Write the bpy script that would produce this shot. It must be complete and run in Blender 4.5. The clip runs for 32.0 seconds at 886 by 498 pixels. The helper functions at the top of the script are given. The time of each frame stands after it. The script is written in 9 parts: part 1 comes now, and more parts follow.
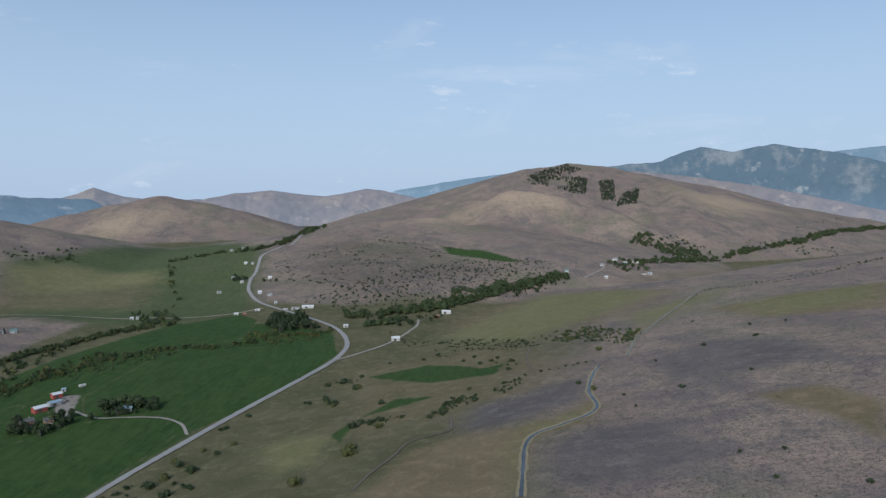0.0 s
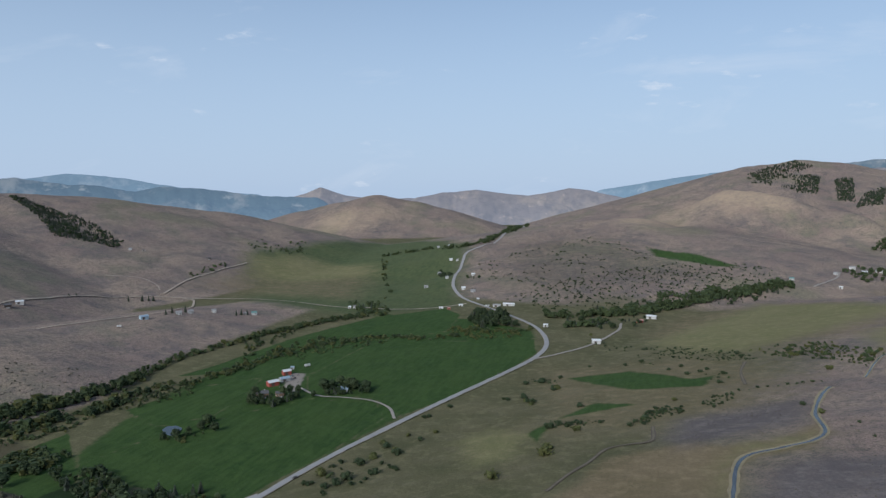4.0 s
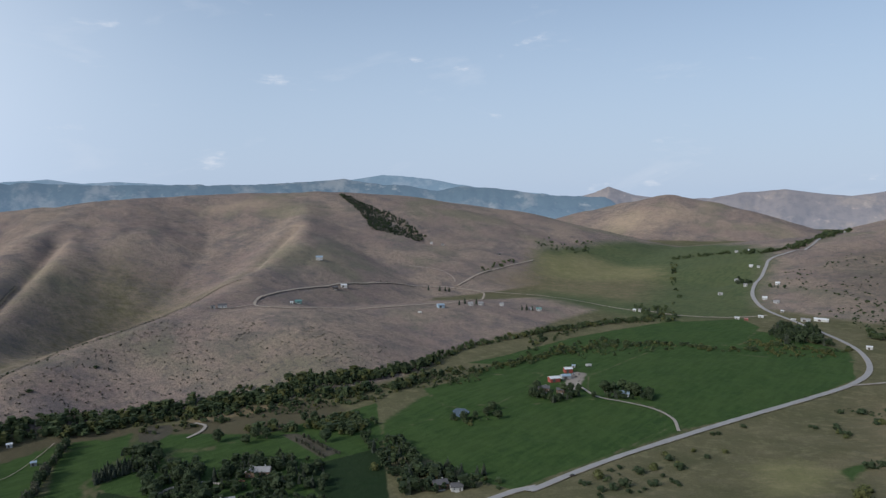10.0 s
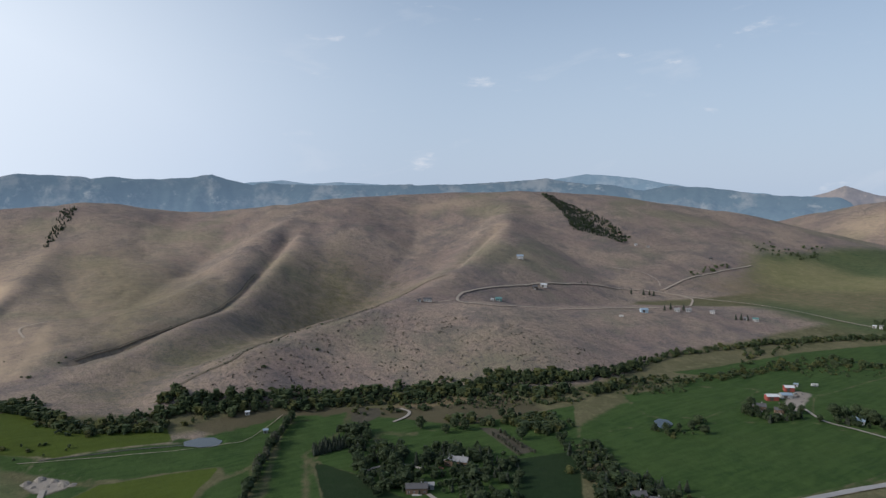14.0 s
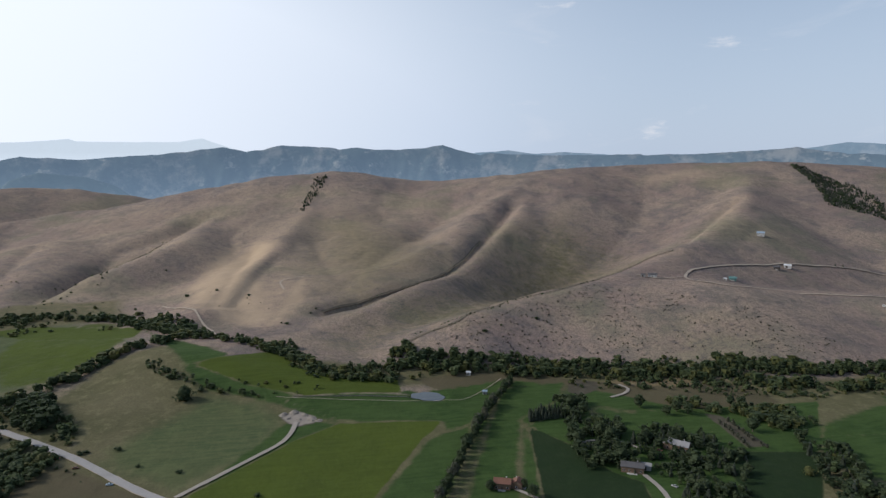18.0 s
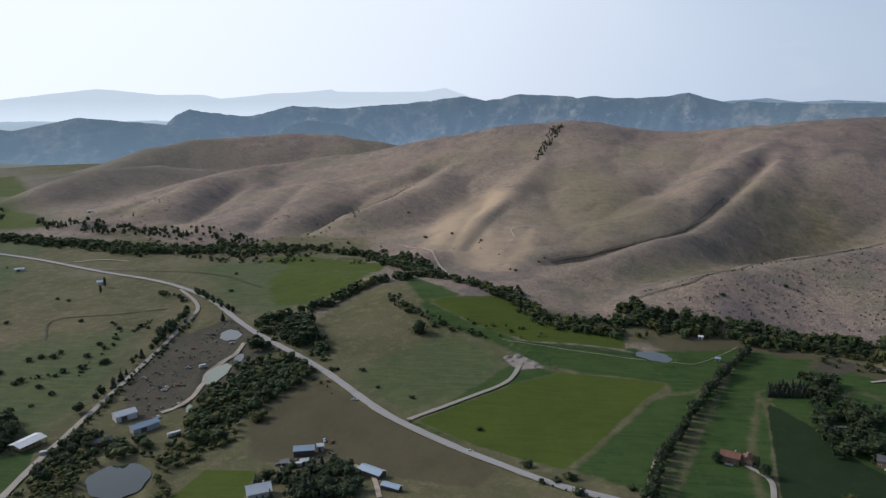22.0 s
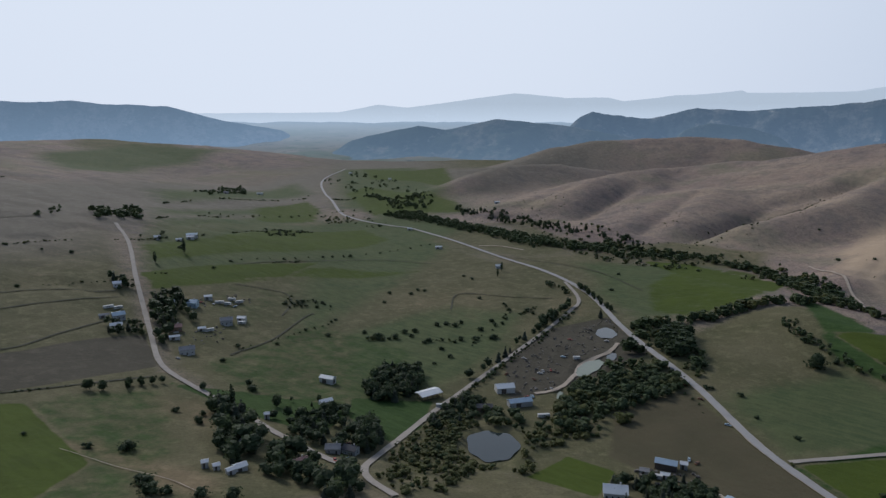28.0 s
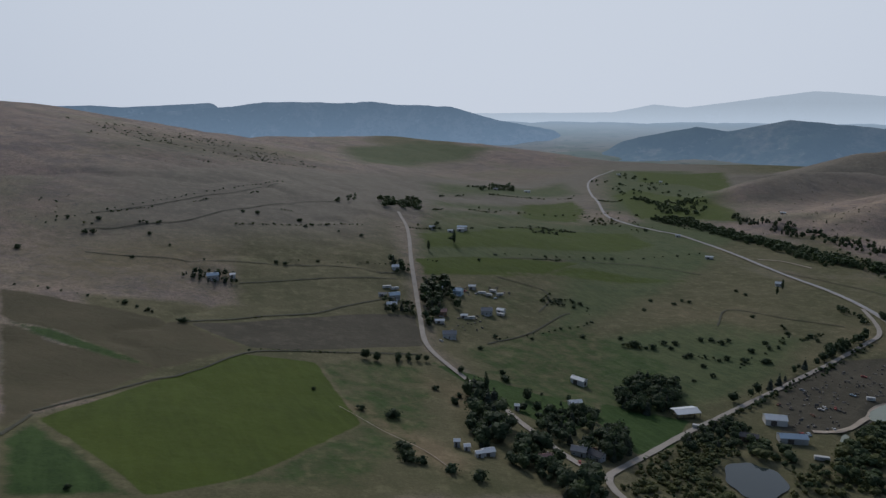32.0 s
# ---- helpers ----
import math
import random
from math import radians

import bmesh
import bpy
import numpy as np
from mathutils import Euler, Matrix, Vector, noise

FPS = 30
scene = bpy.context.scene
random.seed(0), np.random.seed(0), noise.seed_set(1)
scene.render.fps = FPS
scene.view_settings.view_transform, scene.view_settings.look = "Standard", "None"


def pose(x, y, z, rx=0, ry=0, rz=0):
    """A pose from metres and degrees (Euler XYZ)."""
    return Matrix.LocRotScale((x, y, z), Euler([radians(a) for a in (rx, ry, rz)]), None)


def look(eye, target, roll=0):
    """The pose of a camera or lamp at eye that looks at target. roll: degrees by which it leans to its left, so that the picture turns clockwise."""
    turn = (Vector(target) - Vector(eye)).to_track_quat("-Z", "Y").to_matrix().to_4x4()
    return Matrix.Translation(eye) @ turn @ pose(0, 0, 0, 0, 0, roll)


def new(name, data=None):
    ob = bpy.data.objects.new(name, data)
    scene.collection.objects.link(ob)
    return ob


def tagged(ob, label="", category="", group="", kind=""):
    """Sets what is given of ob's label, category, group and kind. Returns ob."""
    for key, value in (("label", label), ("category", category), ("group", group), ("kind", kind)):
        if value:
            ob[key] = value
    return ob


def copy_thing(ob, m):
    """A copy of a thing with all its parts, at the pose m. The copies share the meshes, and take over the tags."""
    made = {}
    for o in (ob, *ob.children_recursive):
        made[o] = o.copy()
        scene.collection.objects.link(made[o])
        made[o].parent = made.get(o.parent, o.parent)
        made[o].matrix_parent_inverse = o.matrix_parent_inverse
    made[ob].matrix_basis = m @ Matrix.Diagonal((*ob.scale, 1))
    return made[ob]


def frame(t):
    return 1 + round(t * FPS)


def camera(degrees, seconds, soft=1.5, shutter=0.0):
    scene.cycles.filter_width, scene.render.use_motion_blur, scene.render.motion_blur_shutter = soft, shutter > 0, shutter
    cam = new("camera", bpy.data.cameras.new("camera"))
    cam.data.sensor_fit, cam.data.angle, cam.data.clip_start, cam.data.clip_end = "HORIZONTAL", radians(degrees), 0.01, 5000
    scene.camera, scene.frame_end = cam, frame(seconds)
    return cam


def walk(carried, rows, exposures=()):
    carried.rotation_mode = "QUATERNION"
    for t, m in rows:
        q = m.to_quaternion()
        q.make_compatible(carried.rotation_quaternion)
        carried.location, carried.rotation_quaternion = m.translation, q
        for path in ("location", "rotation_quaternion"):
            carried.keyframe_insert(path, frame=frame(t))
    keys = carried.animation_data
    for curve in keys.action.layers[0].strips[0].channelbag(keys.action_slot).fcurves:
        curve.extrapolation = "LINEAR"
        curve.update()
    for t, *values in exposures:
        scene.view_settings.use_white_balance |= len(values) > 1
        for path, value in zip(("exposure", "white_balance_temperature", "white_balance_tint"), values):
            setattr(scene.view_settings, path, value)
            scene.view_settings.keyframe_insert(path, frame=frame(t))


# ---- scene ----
# One valley: z = 0 is the valley floor below the drone, y runs up the valley, x to its right.
EYE = (0.0, 0.0, 221.0)
cam = camera(66.28, 32.0, soft=1.4)
# seconds, turn to the left, tilt
VIEW = [
    (0, -0.00, -4.93), (0.5, 2.08, -4.94), (1, 4.13, -4.94), (1.5, 6.25, -4.95), (2, 8.36, -4.96),
    (2.5, 10.53, -4.97), (3, 12.51, -4.98), (3.5, 14.70, -4.98), (5.5, 23.46, -5.00), (6, 25.32, -5.00),
    (6.5, 27.07, -5.01), (7, 28.85, -5.01), (7.5, 30.85, -5.01), (8, 32.85, -5.02), (8.5, 34.83, -5.02),
    (9, 36.85, -5.02), (9.5, 38.84, -5.03), (10, 40.84, -5.03), (10.5, 42.84, -5.04), (11, 44.85, -5.04),
    (11.5, 46.84, -5.04), (12, 48.87, -5.05), (12.5, 50.89, -5.05), (13, 53.05, -5.06), (13.5, 55.34, -5.06),
    (14, 57.73, -5.07), (14.5, 60.02, -5.08), (16.5, 69.35, -5.09), (17, 71.70, -5.10), (17.5, 74.03, -5.44),
    (18, 76.43, -7.57), (18.5, 78.88, -11.08), (19, 81.18, -11.83), (19.5, 83.59, -11.81), (20, 86.01, -11.80),
    (20.5, 88.46, -11.79), (21, 90.92, -11.79), (21.5, 93.42, -11.78), (22, 95.94, -11.77), (22.5, 98.47, -11.76),
    (23, 101.06, -11.74), (23.5, 103.70, -11.73), (24, 106.36, -11.72), (24.5, 109.04, -11.70), (25, 111.66, -11.69),
    (25.5, 114.37, -11.66), (27.5, 125.48, -11.58), (28, 128.25, -11.58), (28.5, 131.18, -11.58), (29, 133.94, -11.58),
    (29.5, 136.81, -11.58), (30, 139.55, -11.58), (30.5, 142.37, -11.58), (31, 145.10, -11.58), (31.5, 147.90, -11.58),
    (32, 150.50, -11.58),
]
walk(cam, [(t, pose(*EYE, 90 + tilt, 0, turn)) for t, turn, tilt in VIEW],
     exposures=[(0, -0.16, 5550, 6), (9, -0.14, 5800, 8), (15, -0.15, 6020, 9), (19.5, -0.10, 6080, 10), (22, -0.16, 5980, 10), (25, -0.30, 5780, 9), (28, -0.52, 5760, 10), (32, -0.82, 5820, 10)])

# ---- light ----
SUN_TURN, SUN_HEIGHT = 163.0, 31.0
world = bpy.data.worlds.new("sky")
scene.world = world
world.use_nodes = True
wn, wl = world.node_tree.nodes, world.node_tree.links
wn.clear()


def world_node(kind, **values):
    node = wn.new(kind)
    for key, value in values.items():
        node.inputs[key].default_value = value
    return node


sky = wn.new("ShaderNodeTexSky")
sky.sky_type = "NISHITA"
sky.sun_disc = False
sky.sun_elevation = radians(SUN_HEIGHT)
sky.sun_rotation = radians(-SUN_TURN)
sky.altitude, sky.air_density, sky.dust_density, sky.ozone_density = 1000, 1.2, 1.6, 1.2
coords = wn.new("ShaderNodeTexCoord")
split = wn.new("ShaderNodeSeparateXYZ")
wl.new(coords.outputs["Generated"], split.inputs[0])
# thin high cloud: noise stretched along the horizon
stretch = world_node("ShaderNodeVectorMath")
stretch.operation = "MULTIPLY"
stretch.inputs[1].default_value = (2.2, 2.2, 7.0)
wl.new(coords.outputs["Generated"], stretch.inputs[0])
wisps = world_node("ShaderNodeTexNoise", Scale=1.9, Detail=9.0, Roughness=0.62, Distortion=0.5)
wl.new(stretch.outputs[0], wisps.inputs["Vector"])
veil = wn.new("ShaderNodeMapRange")
veil.inputs["From Min"].default_value, veil.inputs["From Max"].default_value = 0.57, 0.80
veil.inputs["To Max"].default_value = 0.35
wl.new(wisps.outputs["Fac"], veil.inputs["Value"])
puffs = world_node("ShaderNodeTexNoise", Scale=6.5, Detail=7.0, Roughness=0.6)
wl.new(stretch.outputs[0], puffs.inputs["Vector"])
small = wn.new("ShaderNodeMapRange")
small.inputs["From Min"].default_value, small.inputs["From Max"].default_value = 0.60, 0.74
small.inputs["To Max"].default_value = 0.75
wl.new(puffs.outputs["Fac"], small.inputs["Value"])
bank = wn.new("ShaderNodeMapRange")
bank.interpolation_type = "SMOOTHSTEP"
bank.inputs["From Min"].default_value, bank.inputs["From Max"].default_value = 0.50, 0.60
wl.new(wisps.outputs["Fac"], bank.inputs["Value"])
clustered = wn.new("ShaderNodeMath")
clustered.operation = "MULTIPLY"
wl.new(small.outputs[0], clustered.inputs[0])
wl.new(bank.outputs[0], clustered.inputs[1])
veiled = wn.new("ShaderNodeMath")
veiled.operation = "MAXIMUM"
wl.new(clustered.outputs[0], veiled.inputs[0])
wl.new(veil.outputs[0], veiled.inputs[1])
low = wn.new("ShaderNodeMapRange")
low.interpolation_type = "SMOOTHSTEP"
low.inputs["From Min"].default_value, low.inputs["From Max"].default_value = 0.0, 0.55
low.inputs["To Min"].default_value, low.inputs["To Max"].default_value = 0.9, 0.05
wl.new(split.outputs["Z"], low.inputs["Value"])
tone = wn.new("ShaderNodeMixRGB")
tone.blend_type = "MIX"
# smoke in the air whitens the sky towards the sun
toward = wn.new("ShaderNodeVectorMath")
toward.operation = "DOT_PRODUCT"
toward.inputs[1].default_value = (-math.sin(radians(SUN_TURN - 18)) * 0.9, math.cos(radians(SUN_TURN - 18)) * 0.9, 0.43)
wl.new(coords.outputs["Generated"], toward.inputs[0])
glow = wn.new("ShaderNodeMapRange")
glow.interpolation_type = "SMOOTHSTEP"
glow.inputs["From Min"].default_value, glow.inputs["From Max"].default_value = 0.05, 1.0
wl.new(toward.outputs["Value"], glow.inputs["Value"])
smoke = wn.new("ShaderNodeMixRGB")
smoke.inputs["Color1"].default_value, smoke.inputs["Color2"].default_value = (5.6, 6.4, 7.6, 1), (10.9, 11.1, 11.4, 1)
wl.new(glow.outputs[0], smoke.inputs["Fac"])
wl.new(smoke.outputs[0], tone.inputs["Color2"])
amount = wn.new("ShaderNodeMath")
amount.operation = "MULTIPLY_ADD"
amount.use_clamp = True
amount.inputs[1].default_value = 0.55
wl.new(glow.outputs[0], amount.inputs[0])
wl.new(low.outputs[0], amount.inputs[2])
wl.new(amount.outputs[0], tone.inputs["Fac"])
wl.new(sky.outputs[0], tone.inputs["Color1"])
cloud = wn.new("ShaderNodeMixRGB")
cloud.inputs["Color2"].default_value = (8.6, 8.4, 8.5, 1)
clear = wn.new("ShaderNodeMapRange")
clear.inputs["From Max"].default_value = 0.5
clear.inputs["To Min"].default_value, clear.inputs["To Max"].default_value = 1.0, 0.0
wl.new(glow.outputs[0], clear.inputs["Value"])
shown = wn.new("ShaderNodeMath")
shown.operation = "MULTIPLY"
wl.new(veiled.outputs[0], shown.inputs[0])
wl.new(clear.outputs[0], shown.inputs[1])
wl.new(shown.outputs[0], cloud.inputs["Fac"])
wl.new(tone.outputs[0], cloud.inputs["Color1"])
back = world_node("ShaderNodeBackground", Strength=0.1)
wl.new(cloud.outputs[0], back.inputs["Color"])
out = wn.new("ShaderNodeOutputWorld")
wl.new(back.outputs[0], out.inputs["Surface"])

sun = new("sun", bpy.data.lights.new("sun", "SUN"))
sun.data.energy, sun.data.angle, sun.data.color = 3.0, radians(13), (1.0, 0.9, 0.78)
a, e = radians(SUN_TURN), radians(SUN_HEIGHT)
sun.matrix_world = look((0, 0, 900), (900 * math.sin(a) * math.cos(e), -900 * math.cos(a) * math.cos(e), 900 - 900 * math.sin(e)))


# ---- materials ----
def node(mat, kind, links=(), **values):
    """A node in mat with the input values given; links: (input, socket) pairs."""
    made = mat.node_tree.nodes.new(kind)
    for key, value in values.items():
        if key in made.inputs:
            made.inputs[key].default_value = value
        else:
            setattr_plain(made, key, value)
    for key, socket in links:
        mat.node_tree.links.new(socket, made.inputs[key])
    return made


def setattr_plain(made, key, value):
    if key == "operation":
        made.operation = value
    elif key == "blend":
        made.blend_type = value
    elif key == "attribute":
        made.attribute_name = value
    elif key == "interpolation":
        made.interpolation_type = value


def mix(mat, fac, a, b):
    """a where fac is 0, b where it is 1; a and b are colours or sockets."""
    made = mat.node_tree.nodes.new("ShaderNodeMixRGB")
    for slot, value in (("Fac", fac), ("Color1", a), ("Color2", b)):
        if isinstance(value, bpy.types.NodeSocket):
            mat.node_tree.links.new(value, made.inputs[slot])
        elif slot == "Fac":
            made.inputs[slot].default_value = value
        else:
            made.inputs[slot].default_value = (*value, 1)
    return made.outputs[0]


def spots(mat, vector, scale, low, high, detail=5.0, rough=0.6, top=1.0):
    """A mask from noise: 0 below low, top above high."""
    n = node(mat, "ShaderNodeTexNoise", [("Vector", vector)] if vector else [], Scale=scale, Detail=detail, Roughness=rough)
    m = node(mat, "ShaderNodeMapRange", [("Value", n.outputs["Fac"])], **{"From Min": low, "From Max": high, "To Max": top})
    return m.outputs[0]


def plain(name, colour, rough=0.8, metal=0.0, vary=0.25, size=0.4, bump=0.2, random_tint=0.0):
    """A surface with grain and stains of a given size in metres."""
    mat = bpy.data.materials.new(name)
    mat.use_nodes = True
    shader = mat.node_tree.nodes["Principled BSDF"]
    where = node(mat, "ShaderNodeTexCoord").outputs["Object"]
    dark, light = [c * (1 - vary) for c in colour], [min(1, c * (1 + vary)) for c in colour]
    grain = spots(mat, where, 1 / size, 0.3, 0.7, 6)
    stain = spots(mat, where, 0.12 / size, 0.45, 0.7, 3, top=0.6)
    c = mix(mat, grain, colour, light)
    c = mix(mat, stain, c, dark)
    if random_tint:
        info = node(mat, "ShaderNodeObjectInfo")
        hue = node(mat, "ShaderNodeHueSaturation", [("Color", c)])
        for slot, a, b in (("Hue", 0.5 - random_tint * 0.12, 0.5 + random_tint * 0.10), ("Value", 1 - random_tint, 1 + random_tint)):
            r = node(mat, "ShaderNodeMapRange", [("Value", info.outputs["Random"])], **{"To Min": a, "To Max": b})
            mat.node_tree.links.new(r.outputs[0], hue.inputs[slot])
        c = hue.outputs[0]
    mat.node_tree.links.new(c, shader.inputs["Base Color"])
    shader.inputs["Roughness"].default_value, shader.inputs["Metallic"].default_value = rough, metal
    b = node(mat, "ShaderNodeBump", [("Height", grain)], Strength=bump, Distance=size * 0.2)
    mat.node_tree.links.new(b.outputs[0], shader.inputs["Normal"])
    return mat


def leafy(name, colour, vary=0.22):
    """Foliage: each leaf cluster its own tone, a little light coming through."""
    mat = bpy.data.materials.new(name)
    mat.use_nodes = True
    shader = mat.node_tree.nodes["Principled BSDF"]
    island = node(mat, "ShaderNodeNewGeometry").outputs["Random Per Island"]
    info = node(mat, "ShaderNodeObjectInfo").outputs["Random"]
    where = node(mat, "ShaderNodeTexCoord").outputs["Object"]
    c = mix(mat, island, [v * (1 - vary) for v in colour], [v * (1 + vary) for v in colour])
    c = mix(mat, spots(mat, where, 0.05, 0.45, 0.62, 3, top=0.6), c, (colour[0] * 1.12, colour[1] * 1.06, colour[2] * 0.9))
    c = mix(mat, node(mat, "ShaderNodeMapRange", [("Value", info)], **{"To Max": 0.5}).outputs[0], c, (colour[0] * 1.15, colour[1] * 1.0, colour[2] * 0.9))
    c = mix(mat, spots(mat, where, 0.16, 0.42, 0.58, 2, top=0.7), c, [v * 0.68 for v in colour])
    mat.node_tree.links.new(c, shader.inputs["Base Color"])
    shader.inputs["Roughness"].default_value = 0.7
    shader.inputs["Specular IOR Level"].default_value = 0.2
    through_leaf = node(mat, "ShaderNodeBsdfTranslucent", [("Color", c)])
    both = node(mat, "ShaderNodeMixShader", Fac=0.42)
    mat.node_tree.links.new(shader.outputs[0], both.inputs[1])
    mat.node_tree.links.new(through_leaf.outputs[0], both.inputs[2])
    mat.node_tree.links.new(both.outputs[0], mat.node_tree.nodes["Material Output"].inputs["Surface"])
    return mat


def ground_material():
    mat = bpy.data.materials.new("ground_cover")
    mat.use_nodes = True
    shader = mat.node_tree.nodes["Principled BSDF"]
    where = node(mat, "ShaderNodeTexCoord").outputs["Object"]
    flat = node(mat, "ShaderNodeVectorMath", [(0, where)], operation="MULTIPLY")
    flat.inputs[1].default_value = (1, 1, 0.3)
    flat = flat.outputs[0]
    # dry bunchgrass with sage: mauve-brown, straw and grey-green in patches
    c = mix(mat, spots(mat, flat, 0.006, 0.40, 0.60, 7), (0.255, 0.186, 0.160), (0.325, 0.248, 0.190))
    c = mix(mat, spots(mat, flat, 0.016, 0.47, 0.58, 8, 0.72, 0.9), c, (0.160, 0.132, 0.130))
    c = mix(mat, spots(mat, flat, 0.004, 0.52, 0.62, 7, 0.62, 0.6), c, (0.215, 0.205, 0.115))
    c = mix(mat, spots(mat, flat, 0.045, 0.50, 0.66, 8, 0.72, 0.5), c, (0.330, 0.265, 0.185))
    c = mix(mat, spots(mat, flat, 0.30, 0.49, 0.60, 6, 0.74, 0.6), c, (0.105, 0.090, 0.080))
    c = mix(mat, spots(mat, flat, 0.11, 0.52, 0.62, 7, 0.74, 0.7), c, (0.112, 0.098, 0.092))
    c = mix(mat, spots(mat, flat, 0.75, 0.52, 0.60, 4, 0.7, 0.8), c, (0.075, 0.066, 0.063))
    c = mix(mat, spots(mat, flat, 1.7, 0.54, 0.64, 3, 0.7, 0.5), c, (0.360, 0.300, 0.215))
    rough_edge = node(mat, "ShaderNodeTexNoise", [("Vector", flat)], Scale=0.07, Detail=6.0, Roughness=0.65).outputs["Fac"]
    streak = node(mat, "ShaderNodeVectorMath", [(0, where)], operation="MULTIPLY")
    streak.inputs[1].default_value = (0.30, 0.05, 0.1)
    streak = streak.outputs[0]
    fine = spots(mat, flat, 0.6, 0.35, 0.65, 4, 0.7)
    broad = spots(mat, flat, 0.018, 0.36, 0.64, 6, 0.6)
    clumps = spots(mat, flat, 0.085, 0.50, 0.64, 7, 0.74, 0.65)
    rows = spots(mat, streak, 0.8, 0.40, 0.62, 3, 0.5)

    def layer(c, attribute, channel, main, other, speck, cut=(0.35, 0.65), stripes=0):
        """Lay one kind of cover over c where its mask stands, with a ragged edge."""
        mask = node(mat, "ShaderNodeAttribute", attribute=attribute)
        part_of = node(mat, "ShaderNodeSeparateColor", [(0, mask.outputs["Color"])]).outputs[channel]
        edge = node(mat, "ShaderNodeMath", [(0, part_of)], operation="MULTIPLY_ADD")
        wobble = node(mat, "ShaderNodeMath", [(0, rough_edge)], operation="MULTIPLY_ADD")
        wobble.inputs[1].default_value, wobble.inputs[2].default_value = 0.6, -0.3
        edge.inputs[1].default_value = 1.0
        mat.node_tree.links.new(wobble.outputs[0], edge.inputs[2])
        fac = node(mat, "ShaderNodeMapRange", [("Value", edge.outputs[0])], interpolation="SMOOTHSTEP", **{"From Min": cut[0], "From Max": cut[1]}).outputs[0]
        tone = mix(mat, broad, main, other)
        tone = mix(mat, node(mat, "ShaderNodeMath", [(0, fine)], operation="MULTIPLY", ).outputs[0], tone, speck)
        tone = mix(mat, clumps, tone, [v * 1.2 for v in other])
        if stripes:
            tone = mix(mat, node(mat, "ShaderNodeMath", [(0, rows)], operation="MULTIPLY").outputs[0], tone, [v * stripes for v in other])
        return mix(mat, fac, c, tone)

    c = layer(c, "cover_a", 0, (0.094, 0.094, 0.045), (0.148, 0.132, 0.073), (0.062, 0.060, 0.033), (0.1, 0.8))
    c = layer(c, "cover_d", 1, (0.150, 0.133, 0.106), (0.185, 0.164, 0.128), (0.115, 0.104, 0.085), (0.1, 0.8))
    c = layer(c, "cover_d", 0, (0.062, 0.087, 0.037), (0.090, 0.104, 0.046), (0.048, 0.063, 0.029), (0.15, 0.8), stripes=1.2)
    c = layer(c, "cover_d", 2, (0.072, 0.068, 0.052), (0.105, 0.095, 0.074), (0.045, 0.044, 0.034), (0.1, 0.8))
    c = layer(c, "cover_b", 0, (0.165, 0.132, 0.072), (0.215, 0.165, 0.100), (0.105, 0.086, 0.052), (0.15, 0.8))
    c = layer(c, "cover_e", 0, (0.165, 0.158, 0.072), (0.205, 0.182, 0.092), (0.118, 0.120, 0.054), (0.15, 0.8))
    c = layer(c, "cover_e", 1, (0.120, 0.104, 0.102), (0.165, 0.142, 0.132), (0.070, 0.062, 0.060), (0.15, 0.8))
    c = layer(c, "cover_b", 1, (0.105, 0.090, 0.053), (0.078, 0.071, 0.040), (0.080, 0.066, 0.042))
    c = layer(c, "cover_a", 1, (0.031, 0.061, 0.016), (0.046, 0.076, 0.021), (0.022, 0.043, 0.012), stripes=1.25)
    c = layer(c, "cover_a", 2, (0.070, 0.094, 0.013), (0.055, 0.076, 0.013), (0.043, 0.058, 0.011), stripes=1.3)
    c = layer(c, "cover_c", 0, (0.015, 0.031, 0.011), (0.020, 0.034, 0.013), (0.018, 0.030, 0.012))
    c = layer(c, "cover_c", 1, (0.068, 0.061, 0.044), (0.092, 0.082, 0.060), (0.054, 0.049, 0.036))
    c = layer(c, "cover_b", 2, (0.310, 0.275, 0.235), (0.230, 0.200, 0.170), (0.270, 0.240, 0.205))
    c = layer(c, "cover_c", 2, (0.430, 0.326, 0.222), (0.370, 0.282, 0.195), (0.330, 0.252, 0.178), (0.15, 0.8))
    mat.node_tree.links.new(c, shader.inputs["Base Color"])
    shader.inputs["Roughness"].default_value = 0.95
    shader.inputs["Specular IOR Level"].default_value = 0.1
    tuft = node(mat, "ShaderNodeTexNoise", [("Vector", flat)], Scale=0.22, Detail=7.0, Roughness=0.72).outputs["Fac"]
    swell = node(mat, "ShaderNodeTexNoise", [("Vector", flat)], Scale=0.03, Detail=5.0, Roughness=0.6).outputs["Fac"]
    wide_bump = node(mat, "ShaderNodeBump", [("Height", swell)], Strength=0.55, Distance=4.0)
    b = node(mat, "ShaderNodeBump", [("Height", tuft), ("Normal", wide_bump.outputs[0])], Strength=0.55, Distance=1.0)
    mat.node_tree.links.new(b.outputs[0], shader.inputs["Normal"])
    return mat


